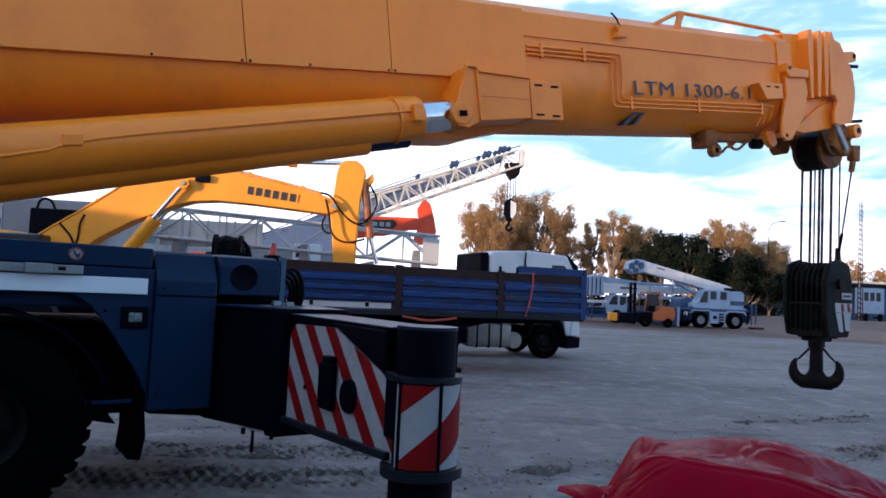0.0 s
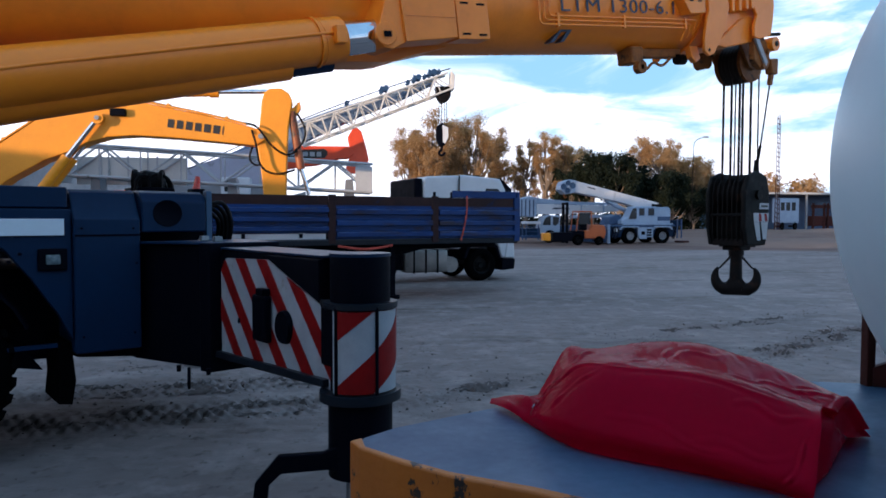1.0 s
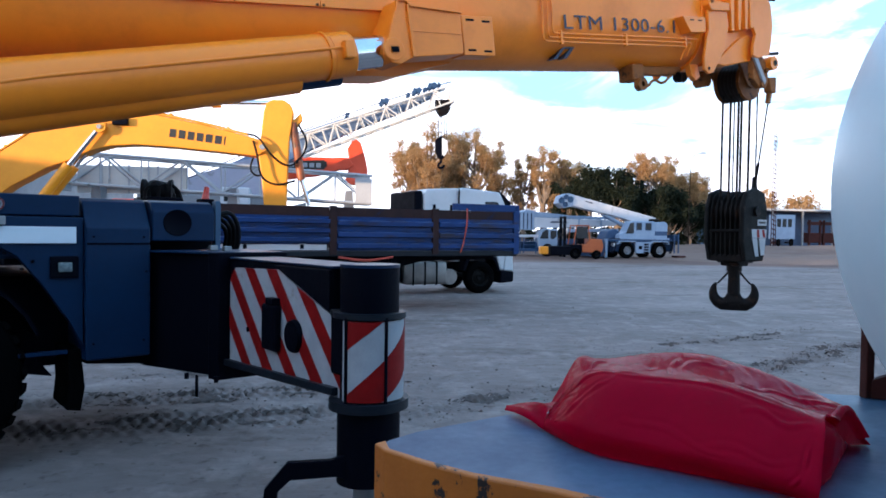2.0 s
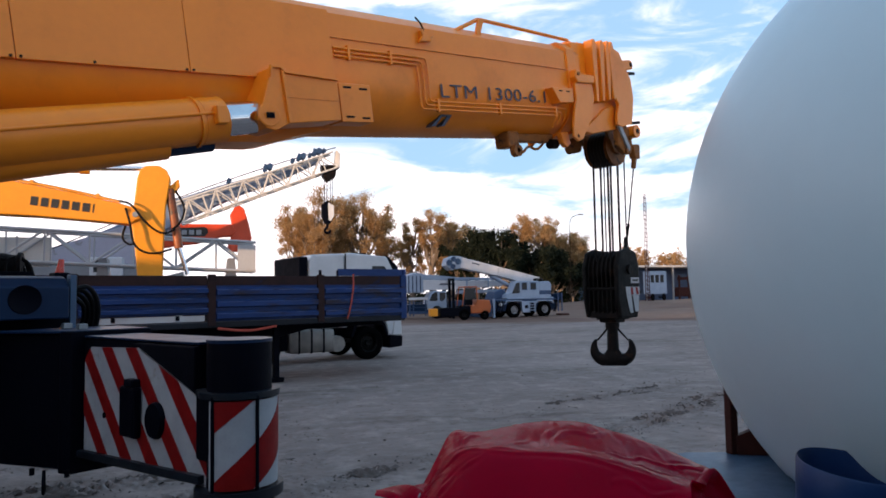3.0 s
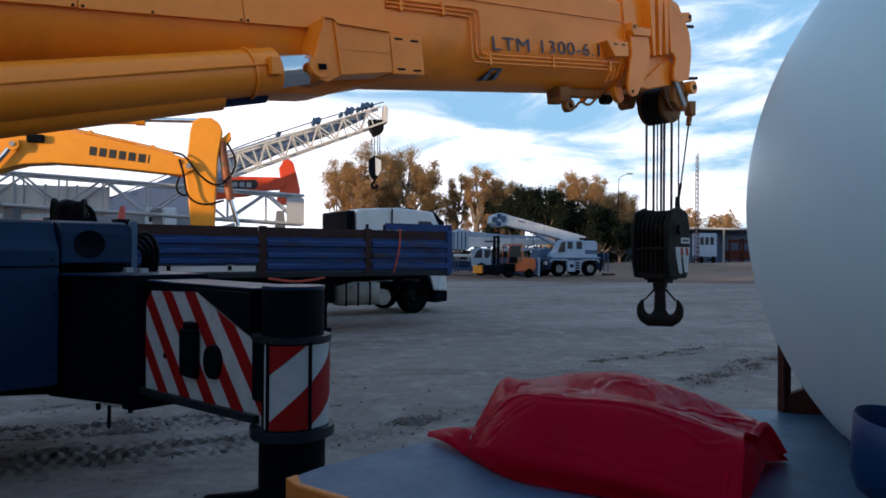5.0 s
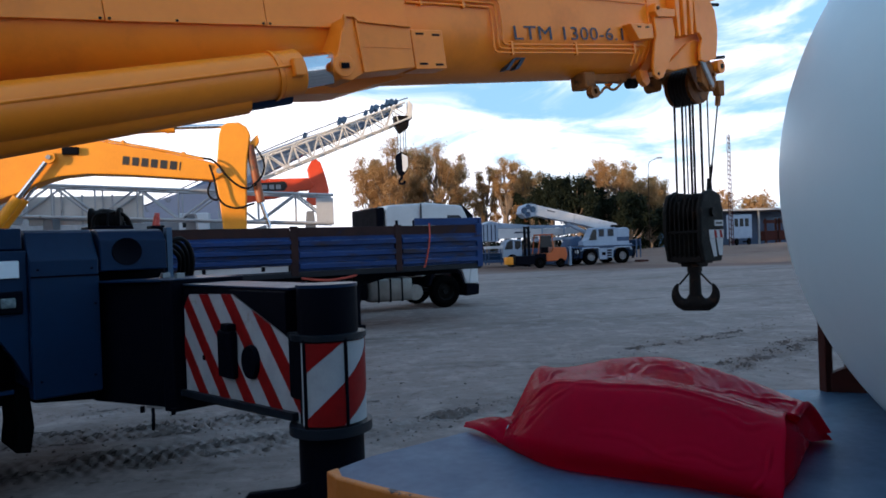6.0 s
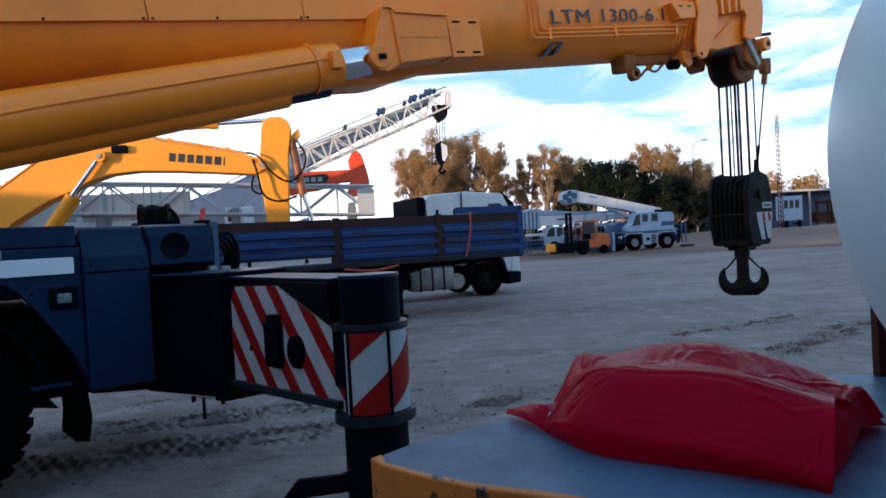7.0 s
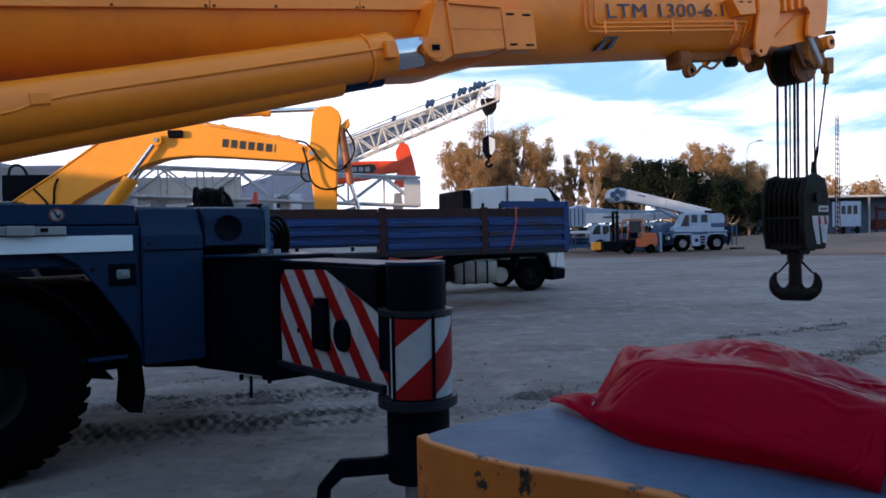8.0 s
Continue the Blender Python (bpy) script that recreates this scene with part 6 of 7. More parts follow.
def build_lattice_crane():
    cr = thing("lattice_jib_crane", pose(1.331, 41.548, 0, 0, 0, 1.23), "pale grey crane with a raised lattice fly jib", "crane")
    # grey main boom with the lattice fly jib stowed along it
    part("boom", prism([(-12.5, 1.8), (-9.0, 3.0), (-4.30, 6.44), (-2.44, 7.34), (-0.74, 8.18), (1.32, 9.0), (3.75, 10.25), (3.90, 10.62), (1.33, 9.69), (-2.1, 8.6), (-4.28, 7.79), (-8.0, 5.95), (-12.5, 4.0)], 0.65, 1.5, "y", 0.05), BLUE_GREY, cr)
    part("boom_base", prism([(-12.2, 3.0), (-11.57, 4.43), (-10.83, 4.89), (-8.9, 5.53), (-7.08, 6.15), (-5.9, 6.2), (-5.6, 5.0), (-6.2, 3.0)], 0.55, 1.45, "y", 0.05), LAVENDER, cr)
    lattice(cr, "jib", (-4.25, -0.1, 6.80), (4.55, -0.1, 10.20), 1.18, 0.95, (-0.34, 0, 0.94), (0, 1, 0), 12, 0.042, LATTICE)
    part("jib_head", prism([(4.55, 9.72), (4.82, 9.70), (4.86, 10.55), (4.62, 10.80)], -0.55, 0.35, "y", 0.03), LATTICE, cr)
    smooth(part("head_sheave", lathe(bmesh.new(), [(0.1, -0.3), (0.42, -0.3), (0.36, 0.0), (0.42, 0.3), (0.1, 0.3)], (4.20, -0.1, 9.42), (0, 1, 0), 24), NAVY, cr))
    part("head_frame", prism([(3.7, 9.85), (4.7, 9.9), (4.5, 9.1), (4.1, 8.9), (3.85, 9.2)], -0.5, 0.3, "y", 0.03), GREASY, cr)
    for x in (3.95, 4.1, 4.3, 4.42):
        part("rope", rod((x, -0.1, 9.2), (x, -0.1, 7.5), 0.022, seg=6), GREASY, cr)
    blk = part("hook_block", prism([(3.75, 7.5), (4.1, 7.75), (4.45, 7.5), (4.5, 6.8), (4.25, 6.35), (3.95, 6.35), (3.75, 6.8)], -0.35, -0.05, "y", 0.04), BLACK, cr)
    part("block_face", prism([(4.12, 7.62), (4.46, 7.45), (4.48, 6.85), (4.28, 6.5), (4.15, 6.6)], -0.38, -0.352, "y"), WHITE, blk)
    part("hook", hosed([(4.1, -0.2, 6.4), (4.1, -0.2, 6.15), (3.92, -0.2, 6.0), (4.0, -0.2, 5.82), (4.2, -0.2, 5.82), (4.3, -0.2, 6.0)], 0.08), BLACK, blk)
    # clutter along the jib's top: small sheaves and guide rollers
    for k, t in enumerate((0.34, 0.56, 0.59, 0.73, 0.77, 0.80, 0.84, 0.87, 0.90, 0.93)):
        p = Vector((-4.4, -0.3, 6.95)).lerp(Vector((4.75, -0.3, 10.3)), t) + Vector((-0.25, 0, 0.72))
        h = 0.07 + 0.05 * ((k * 7) % 3)
        part("guide_roller", rod(p - Vector((0, 0.3, 0)), p + Vector((0, 0.3, 0)), h, seg=12), LIGHT_BLUE, cr)
        part("roller_tab", prism([(p.x - 0.16, p.z - 0.25), (p.x + 0.10, p.z - 0.2), (p.x + 0.18, p.z - 0.02 + 0.10 * ((k * 5) % 3)), (p.x - 0.04, p.z + 0.06 + 0.10 * ((k * 5) % 3))], -0.5, -0.42, "y"), LIGHT_BLUE, cr)
        part("roller_stand", boxed(p - Vector((0.05, 0.1, 0.30)), p + Vector((0.05, 0.1, 0.0))), GREASY, cr)
    part("pendant", hosed([(-11.5, -0.4, 4.3), (-4.0, -0.4, 7.85), (2.0, -0.4, 10.15), (4.6, -0.4, 10.95)], 0.03, 6), GREASY, cr)
    part("body", boxed((-13.0, -1.2, 1.6), (-6.0, 1.5, 3.9), 0.1), GREY_BOOM, cr)
    part("cab", boxed((-8.5, -1.5, 2.4), (-6.9, -0.6, 4.3), 0.08), FAR_BOOM, cr)
    part("cab_glass", boxed((-8.3, -1.53, 3.5), (-7.85, -1.49, 4.15), 0.02), DARK_GLASS, cr)
    part("deck", boxed((-17, -1.4, 1.2), (-1, 1.6, 1.7), 0.05), GREY_BOOM, cr)
    for x in (-15.5, -13.6, -5.0, -3.2):
        axle = part("wheel", rod((x, -1.3, 0.65), (x, 1.4, 0.65), 0.1), BLACK, cr)
        wheel(axle, x, 0.65, -1.45, 0.65, 0.4, 0.34, lugs=False)


build_lattice_crane()


def build_lattice_stack():
    """White boom inserts on stands behind the trailer."""
    st = thing("lattice_boom_inserts", pose(0.971, 31.586, 0, 0, 0, 2.61), "white lattice boom inserts stacked on stands", "lattice boom")
    lattice(st, "insert", (-12.9, 0, 4.45), (0.0, 0, 3.80), 1.30, 1.25, (0, 0, 1), (0, 1, 0), 8, 0.045, PALE_GREY)
    part("end_frame", boxed((-13.0, -0.75, 3.5), (-12.8, 0.75, 5.1), 0.03), PALE_GREY, st)
    part("end_plate", boxed((-0.75, -0.7, 3.2), (0.0, -0.64, 4.3), 0.01), PALE_GREY, st)
    part("sheet", boxed((-12.6, 0.72, 3.45), (-8.1, 0.76, 4.66), 0.01), LATTICE, st)
    for x in (-11.6, -10.5, -9.3):
        part("sheet_batten", boxed((x - 0.04, 0.69, 3.45), (x + 0.04, 0.715, 4.72), 0.005), PALE_GREY, st)
    for x in (-11.5, -6.0, -1.0):
        part("stand", prism([(x - 0.5, 0.0), (x + 0.5, 0.0), (x + 0.15, 3.75), (x - 0.15, 3.75)], -0.5, 0.5, "y", 0.02), GREY_BOOM, st)


build_lattice_stack()


def build_red_excavator():
    k = 40 / 33
    ex = thing("red_excavator_arm", pose(1.456, 46.148, 2.0 - 2.0 * k, 0, 0, 2.19) @ Matrix.Diagonal((k, k, k, 1)), "orange-red excavator arm with dark name plate", "excavator")
    part("boom", prism([(-9.0, 3.4), (-6.4, 5.3), (-3.86, 5.85), (-1.3, 5.88), (-1.0, 5.5), (-1.3, 5.25), (-1.76, 5.23), (-2.97, 4.86), (-3.88, 4.76), (-6.2, 4.3), (-8.4, 2.6)], -0.4, 0.4, "y", 0.04), RED_ARM, ex)
    part("stick", prism([(-1.35, 6.39), (-1.12, 6.78), (-0.90, 6.92), (-0.62, 6.71), (-0.38, 5.89), (-0.23, 5.18), (-0.39, 4.72), (-0.75, 4.45), (-1.3, 4.45), (-1.46, 4.71), (-1.2, 5.48)], -0.32, 0.32, "y", 0.04), RED_ARM, ex)
    plate = part("name_plate", prism([(-4.6, 5.17), (-2.58, 5.22), (-2.42, 5.42), (-2.46, 5.62), (-2.60, 5.71), (-4.6, 5.58)], -0.43, -0.41, "y"), INK_BLACK, ex)
    for k in range(5):
        x = -4.4 + 0.35 * k
        part("name_bar", boxed((x, -0.445, 5.30), (x + 0.25, -0.43, 5.54)), REFLECT_W, plate)
    part("house", boxed((-13, -1.4, 1.2), (-8.4, 1.4, 3.4), 0.1), RED_ARM, ex)
    part("tracks", boxed((-12.6, -1.6, 0.35), (-8.4, 1.6, 1.2), 0.2), BLACK, ex)


build_red_excavator()


def build_rear_crane():
    """The tail of another crane behind the excavator: pale box with a red and white board."""
    cr = thing("parked_crane_tail", pose(0.82, 30.378, 0, 0, 0, 3.13), "pale grey crane tail with a red and white board", "crane")
    part("body", boxed((-18.9, 0.0, 0.9), (-14.6, 2.4, 5.05), 0.1), GREY_BOOM, cr)
    board = part("warning_board", boxed((-18.85, -0.06, 3.4), (-18.15, -0.01, 4.75), 0.01), REFLECT_W, cr)
    for k in range(2):
        part("red_bar", prism([(-18.82, 3.85 + 0.45 * k), (-18.18, 3.45 + 0.45 * k), (-18.18, 3.67 + 0.45 * k), (-18.82, 4.07 + 0.45 * k)], -0.075, -0.062, "y"), REFLECT_R, board)
    for x in (-18.0, -15.6):
        axle = part("wheel", rod((x, 0.2, 0.6), (x, 2.2, 0.6), 0.1), BLACK, cr)
        wheel(axle, x, 0.6, -0.05, 0.6, 0.4, 0.32, lugs=False)


build_rear_crane()


# ---- parked machines at the far side of the yard ----
def build_rough_terrain_crane():
    m = frame_at((23.930, 54.515, 0.0), 9.09)
    cr = thing("rough_terrain_crane", m, "white and pale blue rough terrain crane", "crane")
    part("chassis", boxed((-3.4, 0.25, 0.55), (3.2, 2.5, 1.25), 0.06), NAVY, cr)
    part("side_skirt", prism([(-0.42, 0.40), (0.85, 0.42), (0.95, 1.34), (-0.55, 1.34)], 0.05, 0.3, "y", 0.04), SHADED_WHITE, cr)
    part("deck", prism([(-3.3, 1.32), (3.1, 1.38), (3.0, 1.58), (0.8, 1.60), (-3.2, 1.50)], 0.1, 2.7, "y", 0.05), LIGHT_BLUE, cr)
    part("deck_edge", boxed((-1.95, 0.05, 1.56), (2.75, 0.12, 1.68), 0.02), SHADED_WHITE, cr)
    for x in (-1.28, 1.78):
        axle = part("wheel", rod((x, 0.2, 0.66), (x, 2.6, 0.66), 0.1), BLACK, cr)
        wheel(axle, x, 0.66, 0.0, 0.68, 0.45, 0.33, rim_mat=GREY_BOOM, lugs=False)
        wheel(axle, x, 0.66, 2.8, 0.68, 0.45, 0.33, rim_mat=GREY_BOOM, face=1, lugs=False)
        part("fender", prism([(x - 0.95, 1.15), (x - 0.75, 1.45), (x + 0.75, 1.45), (x + 0.95, 1.15), (x + 0.85, 1.15), (x + 0.66, 1.36), (x - 0.66, 1.36), (x - 0.85, 1.15)], -0.02, 0.6, "y"), SHADED_WHITE, cr)
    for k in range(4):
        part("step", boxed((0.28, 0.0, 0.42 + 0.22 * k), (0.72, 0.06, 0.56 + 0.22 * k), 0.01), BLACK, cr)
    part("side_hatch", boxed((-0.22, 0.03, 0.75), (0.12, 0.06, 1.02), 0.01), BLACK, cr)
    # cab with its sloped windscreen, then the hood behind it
    part("cab", prism([(-1.95, 1.62), (1.40, 1.62), (1.40, 2.98), (1.30, 3.08), (-0.72, 3.08), (-0.86, 3.0), (-1.30, 2.20), (-1.90, 1.95)], 0.2, 1.3, "y", 0.06), SHADED_WHITE, cr)
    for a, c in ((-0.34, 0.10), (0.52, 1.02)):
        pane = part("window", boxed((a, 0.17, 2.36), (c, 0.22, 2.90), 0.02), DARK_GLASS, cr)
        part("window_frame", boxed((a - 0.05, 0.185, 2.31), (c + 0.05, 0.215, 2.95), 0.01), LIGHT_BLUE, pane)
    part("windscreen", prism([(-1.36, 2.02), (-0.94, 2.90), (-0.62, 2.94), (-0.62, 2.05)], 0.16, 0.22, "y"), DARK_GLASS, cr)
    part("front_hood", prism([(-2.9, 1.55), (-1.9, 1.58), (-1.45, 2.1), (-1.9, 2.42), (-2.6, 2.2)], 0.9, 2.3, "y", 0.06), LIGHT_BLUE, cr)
    part("engine_hood", prism([(1.42, 1.62), (2.68, 1.62), (2.72, 2.85), (2.5, 3.05), (1.42, 3.0)], 0.3, 2.5, "y", 0.08), SHADED_WHITE, cr)
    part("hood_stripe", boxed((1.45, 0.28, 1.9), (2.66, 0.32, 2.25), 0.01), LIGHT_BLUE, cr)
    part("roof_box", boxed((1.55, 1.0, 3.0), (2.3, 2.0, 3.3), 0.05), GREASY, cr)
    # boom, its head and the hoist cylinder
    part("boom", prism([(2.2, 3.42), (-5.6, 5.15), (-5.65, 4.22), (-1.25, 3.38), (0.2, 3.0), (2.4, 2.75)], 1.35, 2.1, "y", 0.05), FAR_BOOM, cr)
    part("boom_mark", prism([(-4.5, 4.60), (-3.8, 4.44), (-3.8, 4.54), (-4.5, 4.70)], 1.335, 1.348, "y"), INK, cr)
    part("head_plate", prism([(-7.0, 4.42), (-6.5, 4.02), (-5.66, 4.2), (-5.55, 5.16), (-6.1, 5.24), (-6.8, 5.02)], 1.25, 2.2, "y", 0.04), SHADED_WHITE, cr)
    for a, z, r in ((-6.72, 4.65, 0.25), (-6.32, 4.95, 0.22), (-6.38, 4.34, 0.22), (-5.92, 4.75, 0.26)):
        smooth(part("head_pulley", lathe(bmesh.new(), [(0, 0.0), (0.3 * r, 0.0), (0.3 * r, -0.03), (0.85 * r, -0.02), (0.9 * r, 0.03), (r, 0.04), (r, -0.06)], (a, 1.22, z), (0, -1, 0), 16), LIGHT_BLUE, cr))
    part("small_hook", hosed([(-6.5, 1.6, 4.1), (-6.5, 1.6, 3.85), (-6.36, 1.6, 3.72), (-6.25, 1.6, 3.84)], 0.06), OCHRE, cr)
    part("lift_cylinder", rod((0.4, 1.7, 2.2), (-2.6, 1.7, 3.6), 0.18), SHADED_WHITE, cr)
    # outrigger boxes at both ends with hoses and a lamp between box and wheel
    part("front_box", boxed((-4.30, 0.0, 0.12), (-3.42, 2.8, 1.52), 0.06), LIGHT_BLUE, cr)
    for x in (-4.1, -3.86, -3.62):
        part("box_rib", boxed((x - 0.03, -0.03, 0.2), (x + 0.03, 0.02, 1.45), 0.01), NAVY, cr)
    part("outrigger_leg", rod((-3.3, -0.05, 0.05), (-3.3, -0.05, 1.6), 0.11, seg=12), SHADED_WHITE, cr)
    part("leg_plate", boxed((-3.5, -0.25, 0.0), (-3.1, 0.15, 0.06), 0.02), BLACK, cr)
    for x in (-3.0, -2.75, -2.5, 2.75, 2.9):
        part("hose_bundle", hosed([(x, 0.0, 1.45), (x + 0.12, -0.06, 1.0), (x - 0.1, -0.02, 0.4)], 0.045, 6), BLACK, cr)
    smooth(part("headlamp", lathe(bmesh.new(), [(0, 0), (0.15, 0.0), (0.17, 0.05), (0.14, 0.16), (0.0, 0.18)], (-2.62, -0.04, 1.12), (0, 1, 0), 18), WHITE, cr))
    rear = part("rear_outrigger", boxed((3.05, 0.0, 1.45), (3.62, 2.8, 1.98), 0.05), NAVY, cr)
    for x in (3.12, 3.52):
        part("outrigger_jack", rod((x, -0.05, 0.45), (x, -0.05, 2.05), 0.06, seg=10), LIGHT_BLUE, rear)
    part("pad_stack", boxed((3.55, 0.1, 0.0), (4.4, 0.9, 0.22), 0.03), RUSTY, cr)
    part("jib_foot", prism([(2.75, 2.3), (3.4, 2.46), (3.4, 2.6), (2.75, 2.6)], 1.2, 1.5, "y", 0.02), OCHRE, cr)


build_rough_terrain_crane()


def build_flat_boom_crane():
    m = frame_at((14.47, 56.712, 0.0), 5.88)
    cr = thing("truck_crane", m, "white truck crane with lowered telescopic boom", "crane")
    # outer boom with a paler top plate, stepped inner section, slimmer fly section under it
    part("boom", prism([(1.2, 2.42), (4.0, 2.45), (8.9, 2.72), (8.9, 3.22), (4.6, 3.22), (1.2, 3.30)], 0.6, 1.5, "y", 0.05), FAR_BOOM, cr)
    part("boom_top", prism([(0.6, 3.34), (4.6, 3.26), (8.8, 3.26), (8.8, 3.44), (4.6, 3.52), (0.6, 3.86)], 0.75, 1.6, "y", 0.03), SHADED_WHITE, cr)
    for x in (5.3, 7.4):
        part("boom_collar", boxed((x - 0.07, 0.575, 2.55), (x + 0.07, 1.52, 3.28), 0.02), SHADED_WHITE, cr)
    part("fly_jib", prism([(4.3, 2.08), (9.0, 2.18), (9.0, 2.44), (4.3, 2.38)], 0.45, 0.7, "y", 0.03), SHADED_WHITE, cr)
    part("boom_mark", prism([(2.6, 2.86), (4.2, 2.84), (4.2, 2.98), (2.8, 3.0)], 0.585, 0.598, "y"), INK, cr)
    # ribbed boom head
    part("head", prism([(-0.45, 2.25), (1.18, 2.2), (1.18, 3.85), (0.45, 3.93), (-0.3, 3.7)], 0.5, 1.6, "y", 0.06), SHADED_WHITE, cr)
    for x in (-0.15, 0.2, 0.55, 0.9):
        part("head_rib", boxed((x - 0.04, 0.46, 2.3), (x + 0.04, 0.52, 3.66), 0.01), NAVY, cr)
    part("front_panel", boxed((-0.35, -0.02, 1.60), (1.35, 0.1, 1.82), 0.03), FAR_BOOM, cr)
    part("cab", prism([(1.35, 0.75), (3.1, 0.75), (3.1, 2.32), (2.0, 2.36), (1.6, 2.1), (1.35, 1.55)], 0.0, 1.1, "y", 0.06), SHADED_WHITE, cr)
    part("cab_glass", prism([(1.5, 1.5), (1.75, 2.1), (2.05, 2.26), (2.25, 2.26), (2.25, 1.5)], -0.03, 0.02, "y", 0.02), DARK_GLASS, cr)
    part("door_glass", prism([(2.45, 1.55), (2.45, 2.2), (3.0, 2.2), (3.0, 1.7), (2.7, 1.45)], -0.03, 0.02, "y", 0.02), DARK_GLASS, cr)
    part("chassis", boxed((-0.4, 0.2, 0.5), (8.5, 2.5, 1.25), 0.06), NAVY, cr)
    part("side_box", boxed((3.3, 0.05, 0.7), (6.6, 0.5, 1.5), 0.04), LIGHT_BLUE, cr)
    for x in (-0.25, 0.05, 1.15):
        part("ladder_rail", boxed((x - 0.05, -0.05, 0.25), (x + 0.05, 0.03, 1.6), 0.02), LIGHT_BLUE, cr)
    for z in (0.55, 0.95, 1.35):
        part("rung", boxed((0.05, -0.03, z), (1.15, 0.0, z + 0.06), 0.01), LIGHT_BLUE, cr)
    part("bumper", boxed((-0.4, -0.08, 0.42), (2.4, 0.05, 0.66), 0.03), LIGHT_BLUE, cr)
    for x in (2.2, 4.6, 6.8):
        axle = part("wheel", rod((x, 0.2, 0.55), (x, 2.3, 0.55), 0.1), BLACK, cr)
        wheel(axle, x, 0.55, -0.05, 0.55, 0.4, 0.3, lugs=False)


build_flat_boom_crane()


def build_forklift():
    m = frame_at((17.407, 51.775, 0.0), 4.67)
    f = thing("forklift", m, "orange forklift truck with black mast", "forklift")
    part("body", prism([(0.55, 0.5), (2.2, 0.5), (2.35, 1.0), (2.2, 1.55), (1.2, 1.6), (0.9, 1.15), (0.55, 1.15)], 0.0, 1.3, "y", 0.08), ORANGE, f)
    for x, z in ((-0.15, 1.1), (1.15, 1.5)):
        for y in (0.05, 1.2):
            part("post", rod((x, y, z), (x + (0.2 if x < 0 else -0.1), y, 2.6), 0.045, seg=8), ORANGE, f)
    part("floor_box", boxed((-0.4, 0.05, 0.45), (0.56, 1.25, 1.12), 0.05), BLACK, f)
    part("cab_glass", boxed((0.05, 0.08, 1.6), (1.0, 0.10, 2.5), 0.01), DARK_GLASS, f)
    part("roof", boxed((0.0, 0.0, 2.55), (1.15, 1.3, 2.65), 0.03), ORANGE, f)
    part("seat", boxed((0.35, 0.4, 1.15), (0.9, 0.9, 1.9), 0.05), BLACK, f)
    for y in (0.15, 0.95):
        part("mast_rail", boxed((-0.95, y, 0.15), (-0.75, y + 0.12, 3.3), 0.01), BLACK, f)
    for z in (0.6, 1.8, 3.1):
        part("mast_cross", boxed((-0.93, 0.15, z), (-0.8, 1.07, z + 0.15), 0.01), BLACK, f)
    for y in (0.2, 0.9):
        part("fork", boxed((-2.2, y, 0.25), (-0.95, y + 0.12, 0.33), 0.01), BLACK, f)
    part("carriage_load", boxed((-2.75, 0.2, 0.35), (-2.15, 0.8, 0.95), 0.06), YELLOW_EX, f)
    part("front_frame", boxed((-2.0, 0.05, 0.30), (-0.3, 1.2, 1.0), 0.06), BLACK, f)
    for x, r in ((0.0, 0.45), (1.75, 0.36)):
        wheel(part("wheel", rod((x, 0.1, r), (x, 1.2, r), 0.06), BLACK, f), x, r, -0.05, r, 0.3, r * 0.5, rim_mat=DARK_RIM, lugs=False)


build_forklift()


def build_far_yard():
    """Low shed, white truck and red frames at the far end."""
    shed = thing("shed", pose(82.93, 132.64, 0), "long low open shed with a flat roof", "shed")
    part("roof", boxed((-12, -3, 7.1), (22, 6, 7.5), 0.05), PALE_GREY, shed)
    part("back_wall", boxed((-12, 5.8, 0), (22, 6, 7.1)), LIGHT_BLUE, shed)
    for k in range(6):
        part("post", boxed((-11.8 + 6.6 * k, -2.9, 0), (-11.5 + 6.6 * k, -2.6, 7.1)), STEEL, shed)
    van = thing("white_truck", pose(82.0, 122.0, 0) @ Matrix.Diagonal((0.8, 1.0, 1.55, 1)), "white truck parked far across the yard", "truck")
    part("body", boxed((-2.5, 0, 0.9), (2.6, 2.2, 3.9), 0.1), SHADED_WHITE, van)
    for k in range(3):
        part("window", boxed((-2.1 + 1.4 * k, -0.03, 2.4), (-1.1 + 1.4 * k, 0.02, 3.4), 0.02), DARK_GLASS, van)
    for x in (-1.6, 1.7):
        wheel(part("wheel", rod((x, 0.1, 0.5), (x, 2.0, 0.5), 0.1), BLACK, van), x, 0.5, -0.05, 0.5, 0.3, 0.28, lugs=False)
    for x in (87.6, 90.6):
        fr = thing("red_machine", pose(x, 121.1, 0) @ Matrix.Diagonal((1.25, 1.25, 1.6, 1)), "dull red farm machine frame", "machine")
        for a in (-0.9, 0.9):
            part("post", boxed((a - 0.12, 0, 0), (a + 0.12, 0.3, 3.2)), RUSTY, fr)
        part("beam", boxed((-1.1, 0, 2.6), (1.1, 0.4, 3.0)), RUSTY, fr)
        part("body", boxed((-1.0, 0.1, 0.5), (1.0, 1.4, 1.7), 0.1), RUSTY, fr)


build_far_yard()


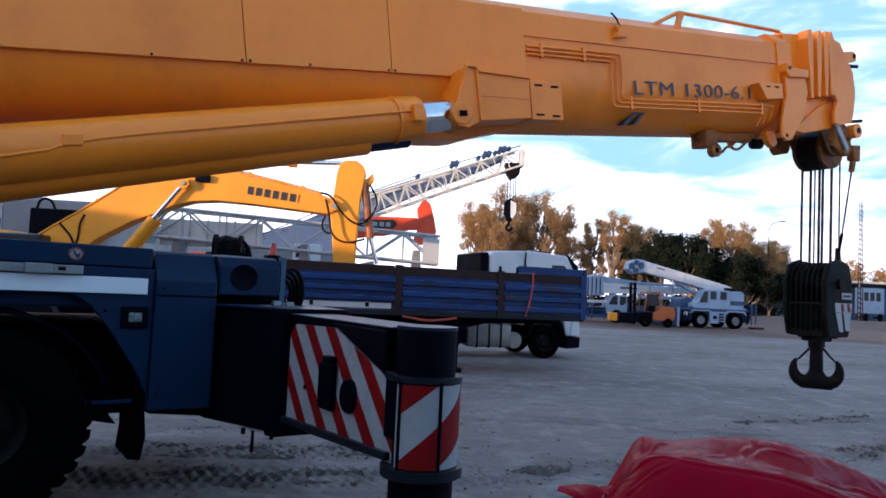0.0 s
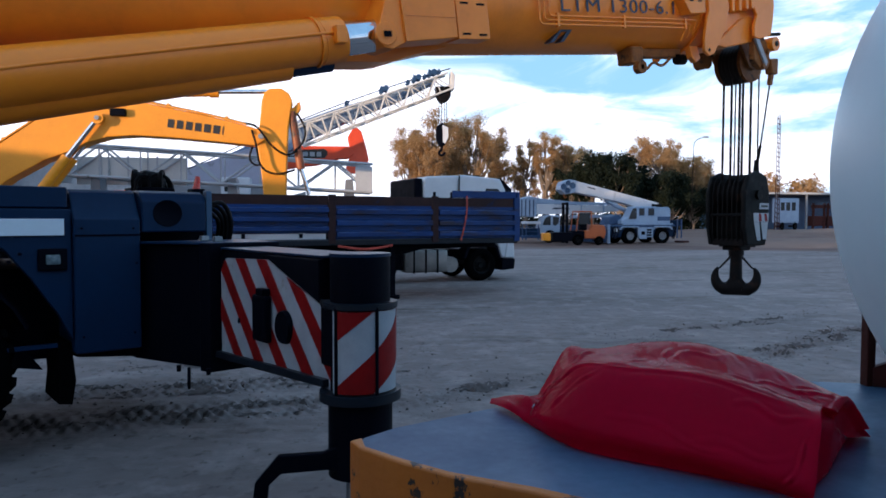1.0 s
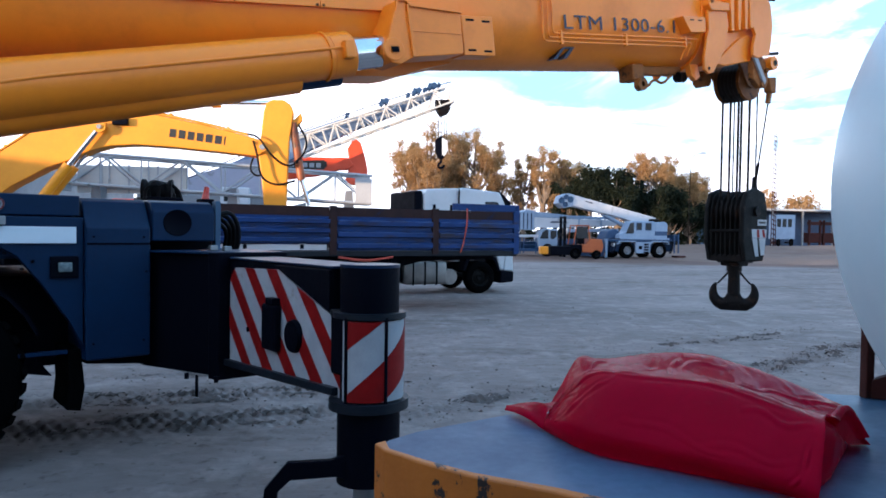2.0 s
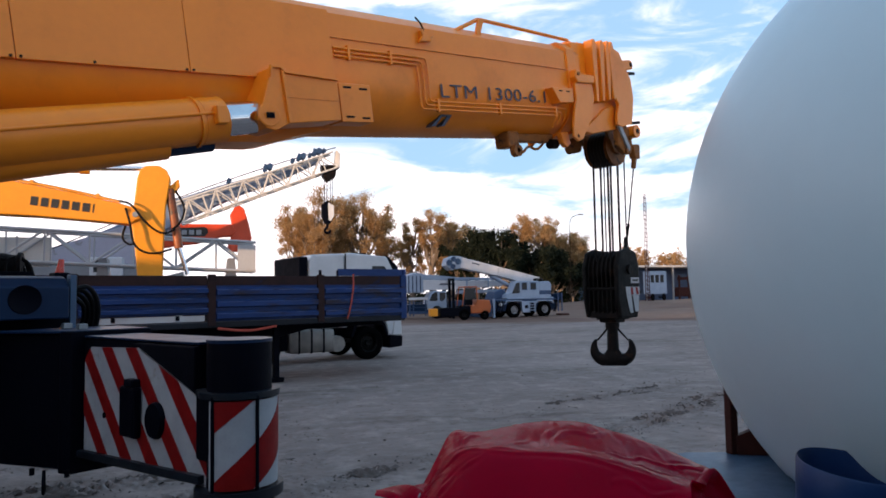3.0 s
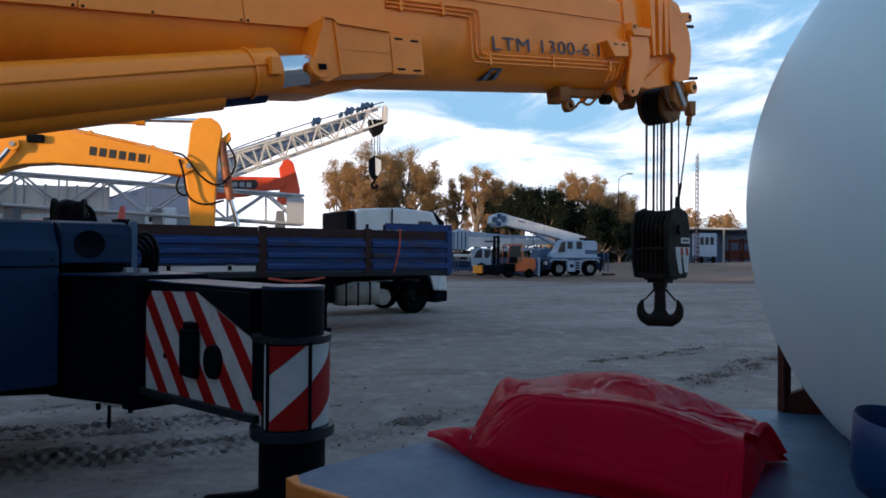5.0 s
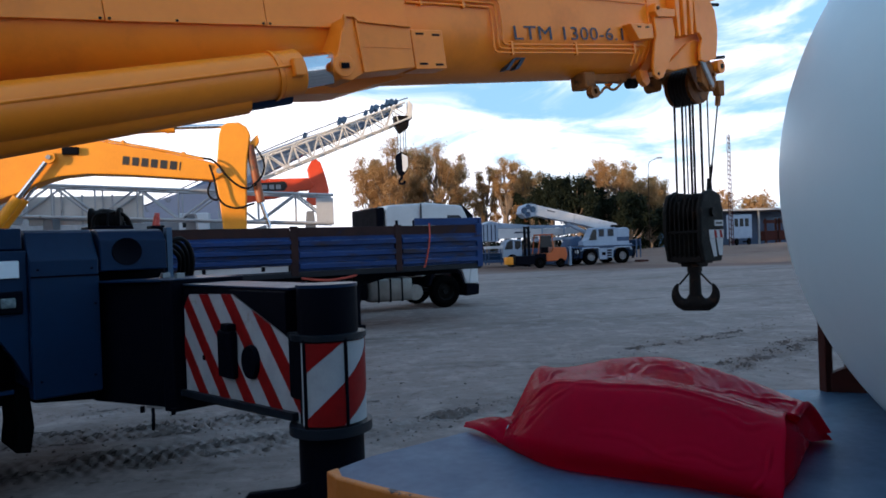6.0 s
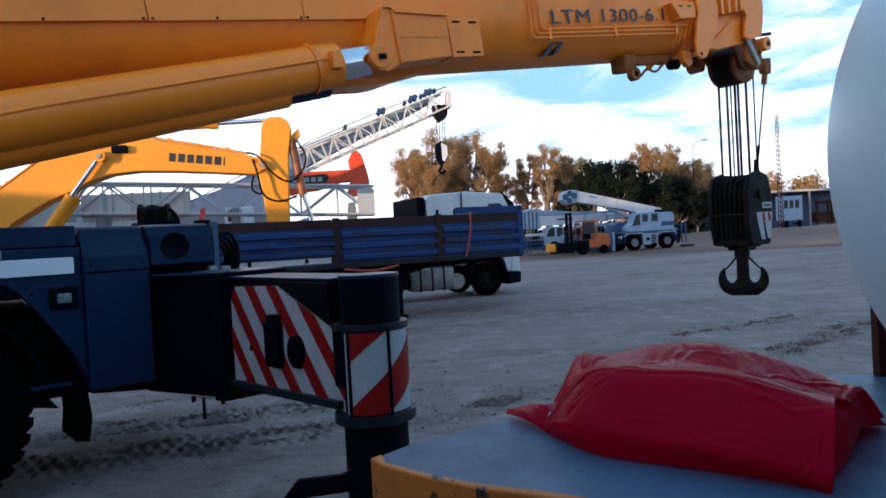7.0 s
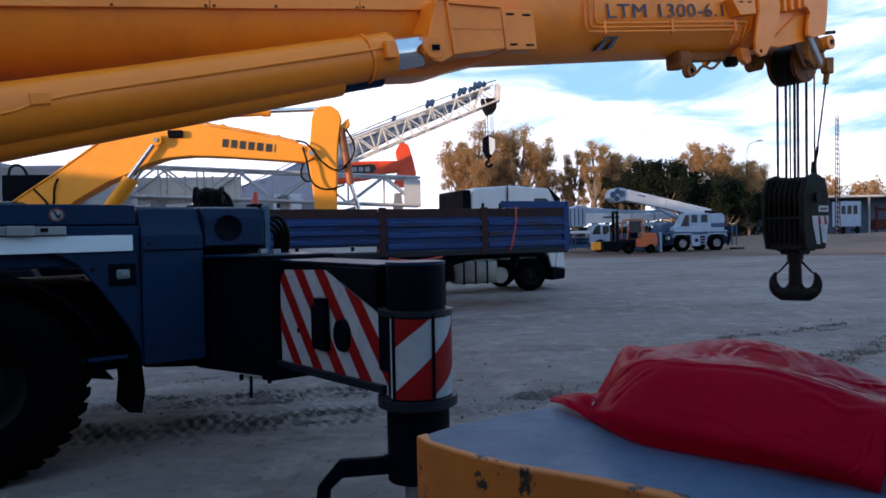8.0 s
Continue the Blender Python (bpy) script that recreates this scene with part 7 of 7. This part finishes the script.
def build_mast():
    mast = thing("lattice_mast", pose(77.0, 118.0, 0), "slender lattice radio mast", "mast")
    for a in range(3):
        x, y = 0.45 * math.cos(a * 2.094), 0.45 * math.sin(a * 2.094)
        part("leg", rod((x, y, 0), (x * 0.6, y * 0.6, 21.0), 0.09, 0.06, 6), RUSTY, mast)
    for k in range(24):
        z = 0.5 + 0.85 * k
        s = 1 - 0.4 * z / 21
        p = [Vector((0.45 * s * math.cos(a * 2.094), 0.45 * s * math.sin(a * 2.094), z + 0.4 * (a % 2))) for a in range(3)]
        b = bmesh.new()
        for i in range(3):
            tube(b, p[i], p[(i + 1) % 3], 0.05, seg=5)
        part("bracing", b, RUSTY, mast)
    part("lamp_arm", hosed([(0, 0, 21), (0.4, 0, 21.6), (1.0, 0, 21.7)], 0.06), STEEL, mast)
    lamp = thing("street_lamp", pose(44.3, 86.4, 0), "thin curved street lamp pole", "street lamp")
    part("pole", rod((0, 0, 0), (0.15, 0, 11.2), 0.075, 0.045, 8), GREASY, lamp)
    part("arm", hosed([(0.15, 0, 11.1), (0.25, 0, 12.2), (0.9, 0, 12.6), (1.7, 0, 12.8)], 0.04), GREASY, lamp)
    part("head", boxed((1.5, -0.15, 12.72), (2.2, 0.15, 12.9), 0.04), STEEL, lamp)


build_mast()


# ---- trees ----
def leaf_mesh(name, material, spread, count, size, seed, droop=0.0):
    """Clumps of small leaves round branch ends: each leaf a bent diamond."""
    rnd = random.Random(seed)
    verts, faces = [], []
    for centre, rad in spread:
        for _ in range(int(count * rad)):
            q = Vector((rnd.gauss(0, 0.52), rnd.gauss(0, 0.52), rnd.gauss(0, 0.52)))
            p = centre + Vector((q.x * rad, q.y * rad, q.z * rad * 0.9 + 0.25 * rad * abs(q.x)))
            d = Vector((rnd.uniform(-1, 1), rnd.uniform(-1, 1), rnd.uniform(-1, 1) - droop)).normalized()
            s = d.cross(Vector((rnd.uniform(-1, 1), rnd.uniform(-1, 1), rnd.uniform(-1, 1)))).normalized()
            ln = size * rnd.uniform(0.6, 1.4)
            i = len(verts)
            verts += [p, p + d * ln * 0.5 + s * ln * 0.28, p + d * ln, p + d * ln * 0.5 - s * ln * 0.28 + d.cross(s) * ln * 0.1]
            faces += [(i, i + 1, i + 2), (i, i + 2, i + 3)]
    me = bpy.data.meshes.new(name)
    me.from_pydata([tuple(v) for v in verts], [], faces)
    me.materials.append(material)
    return me


def build_tree(x, y, height, width, seed, material, label, density=330, size=0.25, bare=0.14):
    rnd = random.Random(seed)
    tree = thing("tree", pose(x, y, 0, 0, 0, rnd.uniform(0, 360)), label, "tree", group="trees beyond the yard")
    trunk = bmesh.new()
    pts = [Vector((0, 0, -0.2))]
    for k in range(1, 5):
        pts.append(Vector((rnd.uniform(-0.3, 0.3), rnd.uniform(-0.3, 0.3), height * 0.17 * k)))
    r0 = height * 0.028
    for k, (a, c) in enumerate(zip(pts, pts[1:])):
        tube(trunk, a, c, r0 * (1 - 0.18 * k), r0 * (1 - 0.18 * (k + 1)), 9)
    ends = []
    for k in range(28):
        t = rnd.uniform(0.25, 1.0)
        base = pts[0].lerp(pts[-1], t)
        az = rnd.uniform(0, 2 * math.pi)
        reach = width * 0.5 * rnd.uniform(0.45, 1.0) * (1.15 - 0.45 * t)
        top = min(height * (0.38 + 0.52 * t) + rnd.uniform(-0.08, 0.12) * height, height * 0.95)
        end = Vector((reach * math.cos(az), reach * math.sin(az), max(top, height * bare + 1)))
        mid = base.lerp(end, 0.5) + Vector((0, 0, -0.06 * height))
        tube(trunk, base, mid, r0 * 0.40, r0 * 0.24, 6)
        tube(trunk, mid, end, r0 * 0.24, r0 * 0.08, 6)
        ends.append((end, rnd.uniform(0.085, 0.155) * width))
        ends.append((mid.lerp(end, 0.6) + Vector((rnd.uniform(-1, 1), rnd.uniform(-1, 1), rnd.uniform(-0.5, 0.8))) * 0.08 * width, rnd.uniform(0.055, 0.11) * width))
    part("trunk", trunk, BARK, tree)
    crown = new("crown", leaf_mesh("crown", material, ends, density, size, seed, 0.4))
    crown.parent = tree


TREES = (
    (7.3, 88.2, 12.8, 5.5, 1), (9.9, 86.0, 14.6, 6.5, 2), (12.8, 88.4, 14.4, 6.5, 12), (15.5, 87.3, 14.6, 7.0, 3), (18.6, 89.8, 13.2, 5.5, 4),
    (23.1, 91.1, 11.8, 4.2, 5), (25.3, 88.9, 13.2, 4.6, 6), (28.6, 91.3, 11.6, 4.6, 7), (32.4, 98.4, 12.0, 6.0, 13),
    (39.3, 94.0, 11.6, 5.0, 8), (42.5, 93.0, 13.0, 6.5, 9), (46.0, 96.6, 12.4, 5.0, 14), (49.0, 96.7, 10.8, 6.0, 10), (53.2, 101.5, 10.2, 6.0, 11),
)
for x, y, h, w, seed in TREES:
    build_tree(x, y, h * 1.06, w, seed, LEAF, "tall dusty eucalyptus tree in low evening sun", 520, 0.19)
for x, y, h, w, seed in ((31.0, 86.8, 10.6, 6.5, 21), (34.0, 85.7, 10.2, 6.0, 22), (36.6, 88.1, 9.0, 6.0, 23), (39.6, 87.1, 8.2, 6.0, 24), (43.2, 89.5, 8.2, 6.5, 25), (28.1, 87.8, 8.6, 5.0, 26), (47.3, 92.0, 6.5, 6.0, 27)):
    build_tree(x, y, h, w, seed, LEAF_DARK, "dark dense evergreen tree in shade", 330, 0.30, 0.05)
for x, y, h, w, seed in ((67.3, 147.1, 9.5, 8, 31), (75.5, 153.2, 10, 9, 32), (85.6, 151.2, 12, 9, 33), (93.6, 149.2, 13, 9, 34), (102.6, 147.3, 12, 9, 35), (61.0, 141.1, 9, 8, 36), (113.5, 143.0, 11, 9, 37)):
    build_tree(x, y, h, w, seed, LEAF, "distant pale tree beyond the sheds", 40, 0.7)


def build_scrub():
    spread = []
    rnd = random.Random(5)
    for k in range(70):
        x = 5 + k * 0.77
        spread.append((Vector((x, 95.5 + rnd.uniform(-2, 2), rnd.uniform(0.5, 2.2))), rnd.uniform(0.9, 1.7)))
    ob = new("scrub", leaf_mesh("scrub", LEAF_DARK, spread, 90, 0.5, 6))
    tagged(ob, "low dark scrub along the yard's far edge", "bushes", kind="stuff")


build_scrub()
